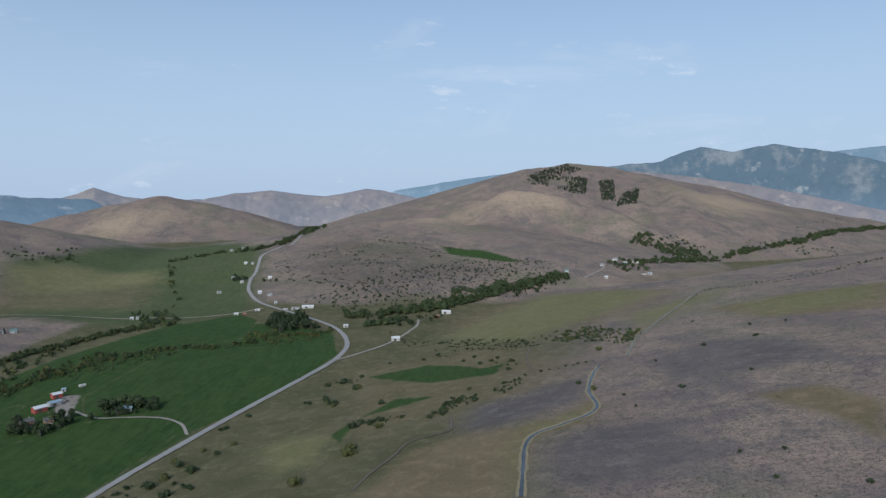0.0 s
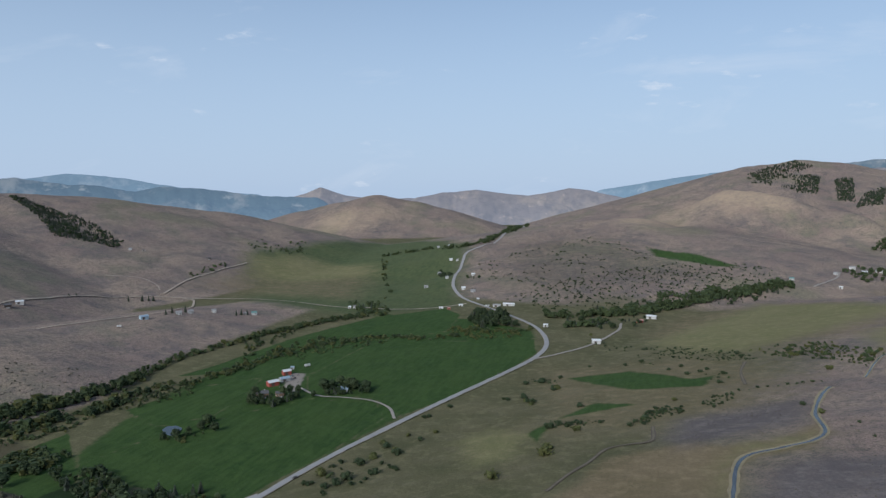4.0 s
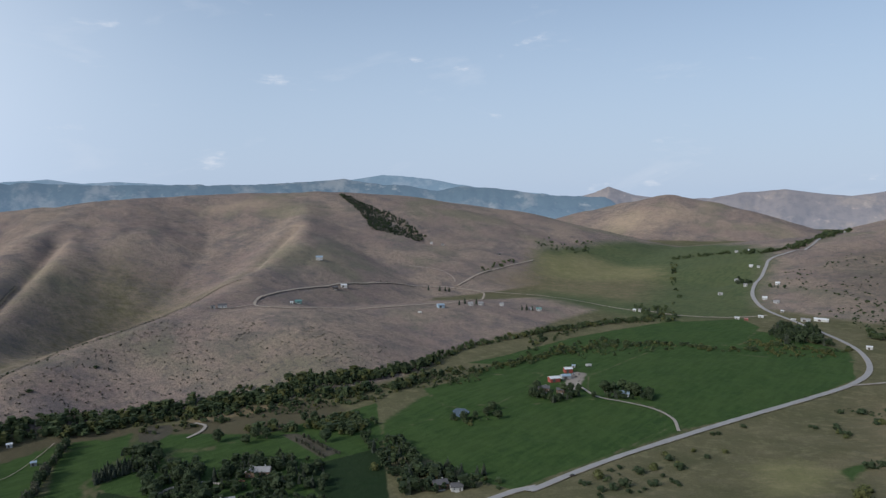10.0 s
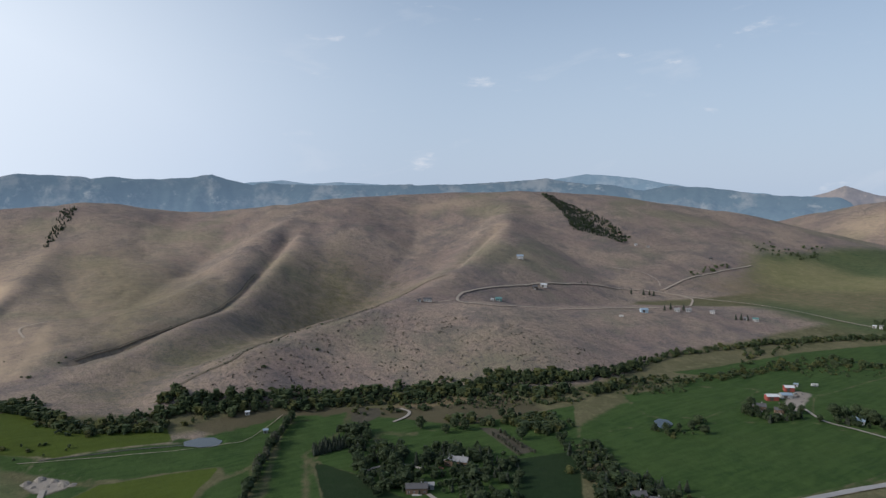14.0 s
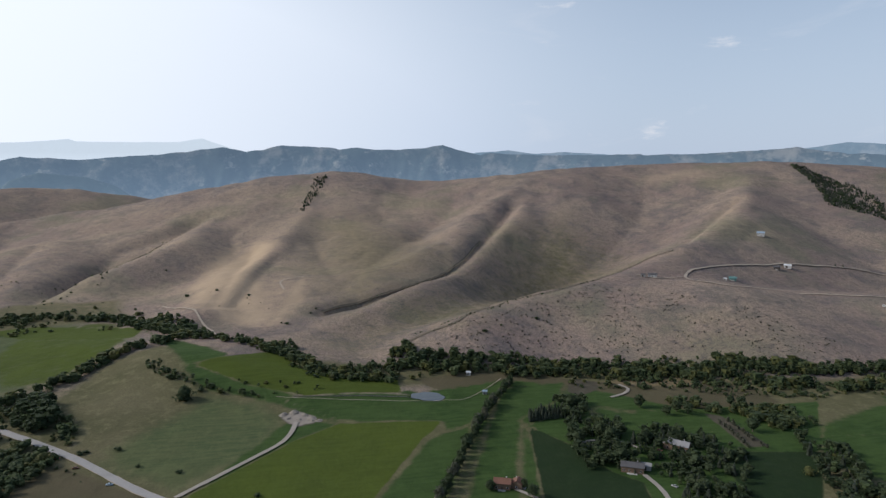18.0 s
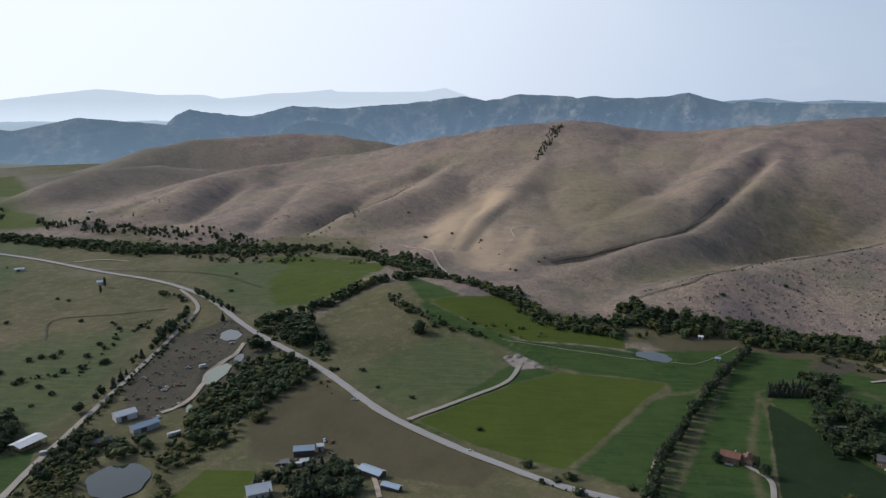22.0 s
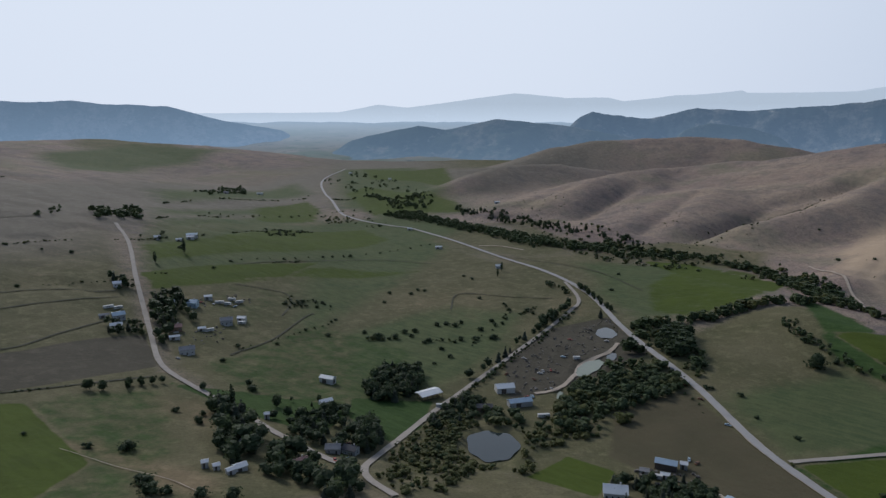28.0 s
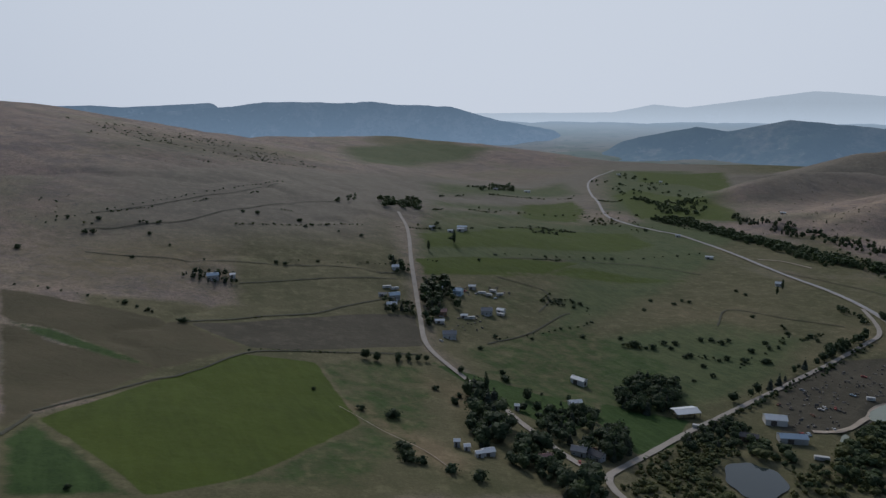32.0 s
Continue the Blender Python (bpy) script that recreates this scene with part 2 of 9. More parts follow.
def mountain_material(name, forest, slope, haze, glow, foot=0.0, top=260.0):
    """Far timbered mountains with smoky haze painted on as emission, strongest at their feet."""
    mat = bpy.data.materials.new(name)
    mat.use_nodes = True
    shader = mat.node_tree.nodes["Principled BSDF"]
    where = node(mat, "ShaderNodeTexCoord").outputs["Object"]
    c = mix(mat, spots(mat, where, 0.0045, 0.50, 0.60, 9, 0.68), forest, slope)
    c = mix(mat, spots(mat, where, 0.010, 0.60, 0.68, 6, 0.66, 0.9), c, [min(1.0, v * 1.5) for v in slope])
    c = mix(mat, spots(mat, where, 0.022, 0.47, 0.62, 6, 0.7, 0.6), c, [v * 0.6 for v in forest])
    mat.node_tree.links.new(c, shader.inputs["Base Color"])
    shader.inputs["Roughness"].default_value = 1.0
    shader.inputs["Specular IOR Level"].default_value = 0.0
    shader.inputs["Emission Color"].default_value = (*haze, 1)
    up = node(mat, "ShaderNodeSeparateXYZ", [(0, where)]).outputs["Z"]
    haze_emission = node(mat, "ShaderNodeMapRange", [("Value", up)], **{"From Min": foot, "From Max": top, "To Min": glow * 1.35, "To Max": glow * 0.9})
    mat.node_tree.links.new(haze_emission.outputs[0], shader.inputs["Emission Strength"])
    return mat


GROUND = ground_material()
ASPHALT = plain("worn_asphalt", (0.28, 0.27, 0.26), 0.85, 0, 0.15, 1.5, 0.1)
GRAVEL = plain("pale_gravel", (0.28, 0.25, 0.215), 0.95, 0, 0.2, 0.8, 0.3)
DIRT = plain("dirt_track", (0.33, 0.275, 0.215), 0.95, 0, 0.25, 0.8, 0.3)
BARK = plain("bark", (0.11, 0.085, 0.065), 0.9, 0, 0.3, 0.2, 0.4)
LEAF_DARK = leafy("dark_leaves", (0.060, 0.086, 0.043))
LEAF_MID = leafy("green_leaves", (0.086, 0.118, 0.054))
LEAF_OLIVE = leafy("olive_leaves", (0.118, 0.132, 0.050))
LEAF_SILVER = leafy("silvery_leaves", (0.110, 0.120, 0.085))
LEAF_SAGE = leafy("sage_leaves", (0.125, 0.115, 0.090))
NEEDLES = leafy("needles", (0.078, 0.096, 0.070))


# ---- the lie of the land ----
def lattice(ix, iy, seed):
    h = (ix.astype(np.int64) * 374761393 + iy.astype(np.int64) * 668265263 + seed * 144665) & 0xFFFFFFFF
    h = ((h ^ (h >> 13)) * 1274126177) & 0xFFFFFFFF
    return ((h ^ (h >> 16)) & 0xFFFF) / 65535.0


def value_noise(x, y, seed=0):
    """Smooth noise from 0 to 1 on a unit lattice."""
    fx, fy = np.floor(x), np.floor(y)
    u, v = x - fx, y - fy
    u, v = u * u * u * (u * (u * 6 - 15) + 10), v * v * v * (v * (v * 6 - 15) + 10)
    a = lattice(fx, fy, seed) * (1 - u) + lattice(fx + 1, fy, seed) * u
    b = lattice(fx, fy + 1, seed) * (1 - u) + lattice(fx + 1, fy + 1, seed) * u
    return a * (1 - v) + b * v


def fractal(x, y, size, octaves=4, seed=0):
    total, amp, norm = 0, 1.0, 0
    for k in range(octaves):
        c, s = math.cos(k * 0.9), math.sin(k * 0.9)
        total = total + amp * value_noise((c * x - s * y) / size, (s * x + c * y) / size, seed + k)
        norm, amp, size = norm + amp, amp * 0.5, size * 0.47
    return total / norm


def smooth_step(a, b, v):
    k = np.clip((v - a) / (b - a), 0, 1)
    return k * k * (3 - 2 * k)


def soft_ramp(v, k):
    """v where it is positive, 0 where it is negative, rounded over k."""
    return k * np.logaddexp(0, v / k)


def crest_height(x, y, spine, fall, width):
    """The height of a long hill whose crest runs along the spine; its flanks drop by fall metres a metre."""
    best = np.full(np.shape(x), -1e9)
    for (x0, y0, z0), (x1, y1, z1) in zip(spine, spine[1:]):
        dx, dy = x1 - x0, y1 - y0
        k = np.clip(((x - x0) * dx + (y - y0) * dy) / (dx * dx + dy * dy), 0, 1)
        d = np.hypot(x - x0 - k * dx, y - y0 - k * dy)
        best = np.maximum(best, z0 + (z1 - z0) * k - fall * (np.sqrt(d * d + width * width) - width))
    return best


HILLS, DRAWS, PONDS = [], [], []


def ground_height(x, y):
    x, y = np.asarray(x, float), np.asarray(y, float)
    across, along = 0.93 * x - 0.36 * y, 0.36 * x + 0.93 * y
    valley = 0.009 * (0.34 * x + 0.94 * y)
    edge = 390 - 182 * smooth_step(-40, -495, along)
    bench = 0.19 * soft_ramp(across + edge, 32) - 0.42 * soft_ramp(along - 1350, 52) - 0.16 * soft_ramp(-along - 1755, 78)
    bench = np.minimum(bench, 195 + 0.1 * bench)
    parts = [valley, valley * 0.3 + bench]
    for spine, fall, width in HILLS:
        parts.append(crest_height(x, y, spine, fall, width))
    top = np.maximum.reduce(parts)
    k = 4.5
    z = top + k * np.log(sum(np.exp(np.maximum((p - top) / k, -30)) for p in parts)) - k * math.log(2) * np.exp(-np.abs(parts[1] - parts[0]) / k)
    rise = np.clip((np.maximum.reduce(parts[2:]) - valley) / 60, 0, 1)
    slope = smooth_step(10, 60, z - valley)
    gully = np.abs(fractal(x, y, 190, 3, 11) - 0.5) * 2
    z = z + rise * (9 * (fractal(x, y, 420, 4, 3) - 0.5) - 4.5 * np.exp(-gully * 9)) + slope * 5 * (fractal(x, y, 140, 4, 7) - 0.5)
    z = z + 1.2 * (fractal(x, y, 60, 3, 5) - 0.5)
    for line, depth, half in DRAWS:
        far = np.full(np.shape(x), 1e9)
        for (x0, y0), (x1, y1) in zip(line, line[1:]):
            dx, dy = x1 - x0, y1 - y0
            k = np.clip(((x - x0) * dx + (y - y0) * dy) / (dx * dx + dy * dy), 0, 1)
            far = np.minimum(far, np.hypot(x - x0 - k * dx, y - y0 - k * dy))
        cut = np.clip(1 - far / half, 0, 1)
        z = z - depth * cut ** 1.6
    for px, py, half_long, half_wide, turn, level in PONDS:
        c, s = math.cos(turn), math.sin(turn)
        far = np.hypot(((x - px) * c + (y - py) * s) / (half_long + 3), ((y - py) * c - (x - px) * s) / (half_wide + 3))
        near = far < 2.2
        if near.any():
            k = 1 - smooth_step(1.0, 2.0, far)
            z = np.where(near, z * (1 - k) + (level - 0.9 + 1.7 * smooth_step(0.78, 1.2, far)) * k, z)
    return z

# crests of the hills: points along the crest, fall of the flanks, roundness of the top
HILLS += [
    ([(-1064, 2229, 48), (-1178, 2097, 89), (-1371, 1896, 152), (-1576, 1640, 199), (-1671, 1345, 216), (-1816, 1015, 209), (-1810, 793, 197), (-1841, 643, 181), (-1979, 442, 155), (-2069, 214, 181), (-2074, 160, 182)], 0.26, 65),
    ([(-2074, 160, 182), (-2080, 9, 169), (-2074, -157, 139), (-2076, -352, 99), (-2072, -556, 73)], 0.24, 65),
    ([(-1178, -811, 6), (-1268, -801, 22), (-1345, -790, 28), (-1483, -790, 36), (-1650, -792, 45), (-1825, -767, 53), (-1974, -717, 55), (-2072, -556, 73)], 0.34, 26),
    ([(-1650, -792, 45), (-1443, -736, 20), (-1259, -679, -8)], 0.4, 16),
    ([(-1924, -735, 55), (-1591, -653, 21), (-1306, -582, -6)], 0.4, 16),
    ([(-1386, -1133, -2), (-1464, -1131, 21), (-1640, -1145, 46), (-1806, -1167, 54), (-2066, -1120, 44), (-2317, -1066, 5)], 0.4, 24),
    ([(-2136, -1568, -9), (-2328, -1465, 5), (-2417, -1413, 36), (-2550, -1381, 69), (-2705, -1297, 92), (-2859, -1146, 103), (-2986, -1002, 106), (-3045, -806, 99), (-3086, -632, 72), (-3059, -500, 49)], 0.34, 45),
    ([(-1687, 1304, 213), (-1388, 1073, 155), (-1139, 865, 108), (-938, 585, 69), (-844, 434, 56), (-793, 293, 47), (-750, 214, 39), (-719, 149, 21)], 0.38, 20),
    ([(-844, 434, 52), (-796, 551, 57), (-767, 702, 40), (-716, 892, 31), (-659, 1045, 19)], 0.3, 91),
    ([(-1862, 735, 183), (-1698, 656, 156), (-1406, 509, 101), (-1186, 346, 55), (-990, 219, 45), (-889, 119, 26), (-831, 40, 12)], 0.42, 18),
    ([(-1804, 741, 194), (-1473, 427, 107), (-1259, 324, 75), (-1149, 219, 58)], 0.4, 20),
    ([(-1981, 435, 158), (-1590, 337, 75), (-1299, 265, 36)], 0.4, 20),
    ([(-1538, 260, 81), (-1160, 156, 47), (-985, 82, 24)], 0.15, 52),
    ([(-2061, 159, 179), (-1624, 57, 89), (-1300, -9, 52), (-1143, -56, 45), (-1011, -83, 32), (-930, -104, 26)], 0.42, 16),
    ([(-1598, 56, 78), (-1169, 39, 29), (-949, -10, 13)], 0.42, 16),
    ([(-2078, -101, 100), (-1418, -185, 59), (-1240, -290, 29)], 0.4, 16),
    ([(-1624, -466, 44), (-1321, -476, 23), (-1191, -521, 11)], 0.22, 52),
    ([(-333, 2775, 98), (-199, 2853, 130), (39, 2925, 186), (213, 2982, 249), (391, 3030, 317), (573, 3067, 343), (703, 3080, 331), (895, 3124, 299), (1195, 3162, 246), (1600, 3124, 147), (1902, 3104, 96)], 0.28, 39),
    ([(571, 3054, 335), (313, 2581, 205), (181, 2268, 137)], 0.34, 32),
    ([(-29, 2520, 136), (136, 2476, 191), (245, 2438, 222), (322, 2409, 220), (424, 2362, 196), (526, 2290, 167), (602, 2220, 150)], 0.5, 18),
    ([(920, 2803, 257), (881, 2552, 205), (827, 2306, 149), (793, 2159, 109)], 0.45, 18),
    ([(-467, 2293, 41), (-308, 2254, 85), (-79, 2144, 136), (60, 2014, 116), (268, 1932, 69)], 0.15, 78),
    ([(954, 2902, 215), (767, 2211, 69)], 0.34, 32),
    ([(700, 3067, 326), (641, 2654, 193), (525, 2280, 103)], 0.34, 32),
    ([(212, 2969, 244), (76, 2534, 163)], 0.34, 32),
    ([(-1938, 3081, 53), (-1668, 3088, 113), (-1452, 3110, 164), (-1289, 3124, 196), (-1124, 3119, 169), (-967, 3075, 136), (-773, 2956, 70)], 0.32, 60),
    ([(345, -1654, 266), (103, -1947, 243), (-12, -2080, 219), (-152, -2205, 184), (-424, -2433, 148), (-724, -2632, 34)], 0.2, 78),
    ([(-880, -3129, 104), (-1492, -3320, 86), (-1820, -3001, 54), (-2065, -2676, 8)], 0.14, 104),
    ([(-728, -99, 23), (-659, -150, 6)], 0.11, 52),
]
# draws cut into the slopes: line, depth, half width
DRAWS += [
    ([(-1010, 330), (-1110, 490), (-1260, 670), (-1400, 800), (-1540, 890)], 26, 200),
    ([(-1180, 150), (-1330, 230), (-1520, 350), (-1700, 450)], 16, 150),
    ([(-840, 239), (-895, 308), (-858, 356), (-978, 482), (-1066, 617), (-1036, 671), (-1197, 833), (-1303, 982)], 11, 30),
    ([(-920, 53), (-979, 151), (-1018, 207), (-1120, 296), (-1258, 383), (-1409, 471), (-1515, 533)], 12, 30),
    ([(-1562, 54), (-1069, 89), (-952, 111)], 6, 75),
    ([(-1243, -363), (-1410, -335), (-1568, -247), (-1718, -174)], 11, 50),
    ([(-1179, -383), (-1530, -331), (-1674, -205)], 11, 50),
    ([(-977, -66), (-1129, -37), (-1265, -10)], 9, 38),
    ([(-958, -95), (-1090, -80), (-1401, -56)], 8, 38),
    ([(-1506, 1393), (-1370, 1321), (-1153, 1270)], 10, 75),
    ([(599, 2824), (583, 2543), (620, 2357), (640, 2220)], 20, 88),
    ([(501, 2798), (492, 2511), (504, 2278)], 15, 75),
    ([(259, 2689), (155, 2448), (27, 2031)], 15, 75),
    ([(888, 2704), (716, 2353), (651, 2194)], 15, 75),
    ([(-177, 2042), (-213, 1770), (-254, 1648)], 10, 62),
    ([(-1561, -828), (-1401, -801), (-1260, -786)], 12, 56),
    ([(-1724, -683), (-1539, -684), (-1292, -652)], 12, 56),
    ([(-1561, -505), (-1326, -478), (-1176, -470)], 10, 50),
]
# ponds: middle, half length, half width, turn, level
PONDS += [
    (-340.6, -227.3, 21.8, 16.2, -2.55, 6.6),
    (-615.9, -275.8, 16.8, 10.2, -2.85, 0.2),
    (-556.4, -242.6, 9.8, 4.5, -2.83, 0.4),
    (-520.8, -247.2, 22.7, 8.5, -3.12, -0.2),
    (-594.8, 129.2, 15.5, 12.2, 1.07, 1.7),
    (-411.4, 502.3, 13.1, 8.1, 2.39, 3.1),
    (-451.2, -237.7, 9.0, 3.1, -2.68, -0.6),
]


def inside(x, y, outline, soft):
    """1 inside an outline, 0 outside, over a border soft metres wide."""
    px, py = np.array([p[0] for p in outline], float), np.array([p[1] for p in outline], float)
    mask = np.zeros(x.shape)
    near = (x > px.min() - soft) & (x < px.max() + soft) & (y > py.min() - soft) & (y < py.max() + soft)
    if not near.any():
        return mask
    xs, ys = x[near], y[near]
    odd, dist = np.zeros(xs.shape, bool), np.full(xs.shape, 1e9)
    for k in range(len(px)):
        x0, y0, x1, y1 = px[k - 1], py[k - 1], px[k], py[k]
        dx, dy = x1 - x0, y1 - y0
        cross = (y0 > ys) != (y1 > ys)
        odd ^= cross & (xs < x0 + (ys - y0) * dx / (dy if abs(dy) > 1e-6 else 1e-6))
        w = np.clip(((xs - x0) * dx + (ys - y0) * dy) / (dx * dx + dy * dy + 1e-6), 0, 1)
        dist = np.minimum(dist, np.hypot(xs - x0 - w * dx, ys - y0 - w * dy))
    mask[near] = np.clip(0.5 + np.where(odd, dist, -dist) / soft, 0, 1)
    return mask


# fields, bare ground, painted sun and shade: kind of cover, outline on plan
FIELDS = [
    ("pasture", [(-961, 1462), (-909, 1862), (-914, 2410), (-567, 1973), (-346, 1212), (-464, 1136), (-753, 1139)]),
    ("pasture", [(-976, 1551), (-852, 2143), (-489, 1875), (-326, 1179), (-445, 1044), (-697, 1066)]),
    ("pasture", [(-502, -980), (-1080, -1238), (-981, -908), (-696, -750), (-376, -674), (-374, -739)]),
    ("pasture", [(-1452, -1660), (-1822, -1655), (-1318, -1011), (-1084, -861), (-1005, -914), (-1075, -1154)]),
    ("floor", [(-667, -1637), (-1604, -2653), (-1795, -2332), (-1288, -1849), (-687, -1423)]),
    ("soft", [(-274, -483), (-462, -536), (-469, -386), (-314, -288), (-260, -351)]),
    ("tan", [(-608, -494), (-717, -507), (-664, -426), (-585, -386), (-541, -413)]),
    ("meadow", [(71, -333), (-29, -401), (-148, -447), (-134, -330), (-106, -197), (55, -234)]),
    ("floor", [(-512, -1512), (-1283, -2637), (-1733, -2479), (-1452, -1660), (-877, -1007), (-442, -866), (-457, -957), (-324, -977)]),
    ("tan", [(-324, -977), (-457, -957), (-363, -719), (-222, -694)]),
    ("tan", [(55, -770), (-105, -822), (-316, -837), (-88, -612), (48, -621)]),
    ("tan", [(-159, 839), (84, 852), (152, 700), (98, 534), (-2, 501), (-96, 497)]),
    ("meadow", [(-164, -532), (-217, -477), (-249, -464), (-254, -381), (-227, -233), (-216, -222), (-92, -320)]),
    ("meadow", [(-146, -441), (-230, -446), (-271, -317), (-231, -242), (-202, -234), (-91, -252), (-134, -330)]),
    ("meadow", [(-442, -866), (-877, -1007), (-931, -848), (-779, -410), (-251, -257), (-259, -474)]),
    ("meadow", [(-168, -824), (-444, -932), (-283, -554), (-214, -573), (-118, -557)]),
    ("grass", [(61, -941), (-142, -1064), (-371, -1082), (-426, -896), (-160, -789), (-88, -612), (48, -621)]),
    ("bare", [(-43, -1225), (-371, -1591), (-1196, -3139), (-2202, -2345), (-1106, -935), (-844, -1023), (-451, -921), (-349, -779), (-18, -790)]),
    ("pasture", [(-1075, -2826), (-1597, -3105), (-1886, -2821), (-1601, -2575), (-1305, -2445), (-678, -1631)]),
    ("pasture", [(-534, -984), (-977, -1185), (-892, -1045), (-494, -895)]),
    ("pasture", [(-432, -847), (-938, -915), (-744, -786), (-390, -736)]),
    ("hazed_straw", [(-1668, -758), (-2028, -469), (-2001, 73), (-1917, 421), (-1607, 564), (-952, 211), (-834, 26), (-945, -140), (-1128, -523)]),
    ("pasture", [(-1003, 1533), (-945, 2331), (-522, 1753), (-354, 1232), (-436, 1083), (-634, 1044), (-821, 1278)]),
    ("meadow", [(-538, -169), (-599, -223), (-740, -184), (-779, -130), (-742, -76), (-680, -88), (-612, -96)]),
    ("meadow", [(-8, -596), (-303, -575), (-236, -449), (-92, -441), (1, -385)]),
    ("pasture", [(-1964, -2125), (-2249, -1914), (-1194, -861), (-1120, -1010), (-1060, -1162)]),
    ("floor", [(-35, -1078), (-476, -1386), (-2202, -2345), (-1060, -1162), (-451, -921), (-354, -791), (-18, -790)]),
    ("floor", [(-2797, -3256), (-2641, -1989), (-1305, -1034), (-1668, -1957)]),
    ("pasture", [(-811, -969), (-989, -936), (-882, -677), (-664, -587), (-437, -501), (-411, -508)]),
    ("pasture", [(-452, -479), (-604, -470), (-628, -379), (-502, -329), (-439, -320), (-357, -327), (-331, -358)]),
    ("pasture", [(-902, -463), (-991, -276), (-908, -204), (-750, -280), (-812, -384)]),
    ("tan", [(-677, -549), (-700, -468), (-624, -398), (-546, -394), (-598, -487)]),
    ("floor", [(-2752, -1283), (-2608, -1096), (-1460, -975), (-1738, -1926), (-1760, -2463)]),
    ("shaded_grass", [(-62, -1620), (-608, -1763), (-515, -1427), (-294, -1271), (-40, -1175)]),
    ("pasture", [(-740, -1388), (-1480, -1797), (-1298, -1497), (-673, -1215)]),
    ("pasture", [(-598, -1102), (-1024, -1286), (-977, -1185), (-546, -1007)]),
    ("tan", [(-496, -932), (-926, -1085), (-866, -980), (-458, -862)]),
    ("pasture", [(-422, -796), (-768, -899), (-764, -822), (-406, -737)]),
    ("bright", [(-368, -696), (-552, -716), (-594, -694), (-440, -658), (-349, -661)]),
    ("tan", [(-360, -654), (-655, -669), (-624, -615), (-369, -620)]),
    ("grass", [(-20, -822), (-415, -849), (-348, -713), (-15, -743)]),
    ("tan", [(-14, -725), (-224, -706), (-200, -668), (-12, -678)]),
    ("tan", [(-584, -575), (-692, -507), (-637, -429), (-563, -410), (-523, -505)]),
    ("pasture", [(-1664, -1770), (-1869, -1613), (-1341, -1120), (-1304, -1340)]),
    ("pasture", [(-1117, -1092), (-1111, -970), (-1033, -930), (-994, -986)]),
    ("hazed_straw", [(-1200, -900), (-1400, -1180), (-1900, -1250), (-2300, -1200), (-2400, -1500), (-3100, -1200), (-3200, -500), (-2200, -450), (-1700, -560), (-1250, -560)]),
    ("olive", [(-1582, 66), (-1632, 218), (-1362, 298), (-1154, 294), (-948, 161), (-869, 73), (-1002, 41), (-1283, 21)]),
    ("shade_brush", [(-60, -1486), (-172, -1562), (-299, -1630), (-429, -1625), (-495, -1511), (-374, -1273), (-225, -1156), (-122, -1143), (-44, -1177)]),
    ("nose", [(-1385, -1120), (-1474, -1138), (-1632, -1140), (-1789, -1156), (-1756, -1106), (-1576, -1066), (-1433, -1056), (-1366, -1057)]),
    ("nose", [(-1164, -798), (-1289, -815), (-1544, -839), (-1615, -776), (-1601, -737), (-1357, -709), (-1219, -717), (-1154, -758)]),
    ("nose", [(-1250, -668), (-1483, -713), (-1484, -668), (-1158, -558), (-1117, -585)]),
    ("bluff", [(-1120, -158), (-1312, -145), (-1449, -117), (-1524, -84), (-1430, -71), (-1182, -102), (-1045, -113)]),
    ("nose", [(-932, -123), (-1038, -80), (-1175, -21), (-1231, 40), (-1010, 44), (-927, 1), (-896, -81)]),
    ("sward", [(-423, -834), (-511, -856), (-781, -979), (-916, -909), (-866, -791), (-723, -764), (-550, -766), (-396, -748)]),
    ("sward", [(-372, -724), (-490, -734), (-599, -700), (-637, -672), (-465, -648), (-348, -658)]),
    ("sward", [(-890, -1240), (-1159, -1359), (-1050, -1170), (-916, -1038), (-751, -1046)]),
    ("sward", [(-1330, -1425), (-1559, -1553), (-1467, -1244), (-1360, -1014), (-1212, -874), (-1121, -962), (-1032, -1025)]),
    ("sward", [(-2040, -2069), (-2100, -1844), (-2362, -1830), (-1569, -1140), (-1746, -1530), (-1697, -1691)]),
    ("sward", [(-487, -713), (-554, -711), (-635, -692), (-726, -588), (-599, -629), (-516, -665), (-460, -676)]),
    ("sward", [(-825, -323), (-962, -321), (-991, -231), (-904, -171), (-769, -178), (-717, -218), (-711, -271)]),
    ("sward", [(-702, -84), (-717, -34), (-670, 16), (-628, 44), (-621, 7), (-650, -55)]),
    ("rust", [(-199, -452), (-227, -432), (-263, -387), (-229, -344), (-211, -357), (-191, -397)]),
    ("rust", [(-706, -403), (-735, -363), (-683, -316), (-637, -315), (-656, -360)]),
    ("rust", [(-520, -169), (-487, -130), (-437, -92), (-413, -98), (-416, -135), (-471, -171)]),
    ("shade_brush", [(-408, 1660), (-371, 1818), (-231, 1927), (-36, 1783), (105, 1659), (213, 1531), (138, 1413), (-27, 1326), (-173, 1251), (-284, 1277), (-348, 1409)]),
    ("hay", [(-7, 945), (70, 1088), (191, 1294), (308, 1159), (348, 1047), (253, 950), (156, 858), (101, 819), (40, 852)]),
    ("hay", [(233, 874), (311, 934), (368, 960), (413, 953), (289, 824), (216, 738)]),
    ("hay", [(-984, 1499), (-940, 1691), (-695, 1645), (-622, 1500), (-744, 1396), (-874, 1326)]),
    ("hay", [(351, 824), (427, 825), (518, 794), (451, 691), (393, 700), (339, 711)]),
    ("hay", [(-155, 526), (-126, 557), (-84, 533), (-90, 469), (-117, 448)]),
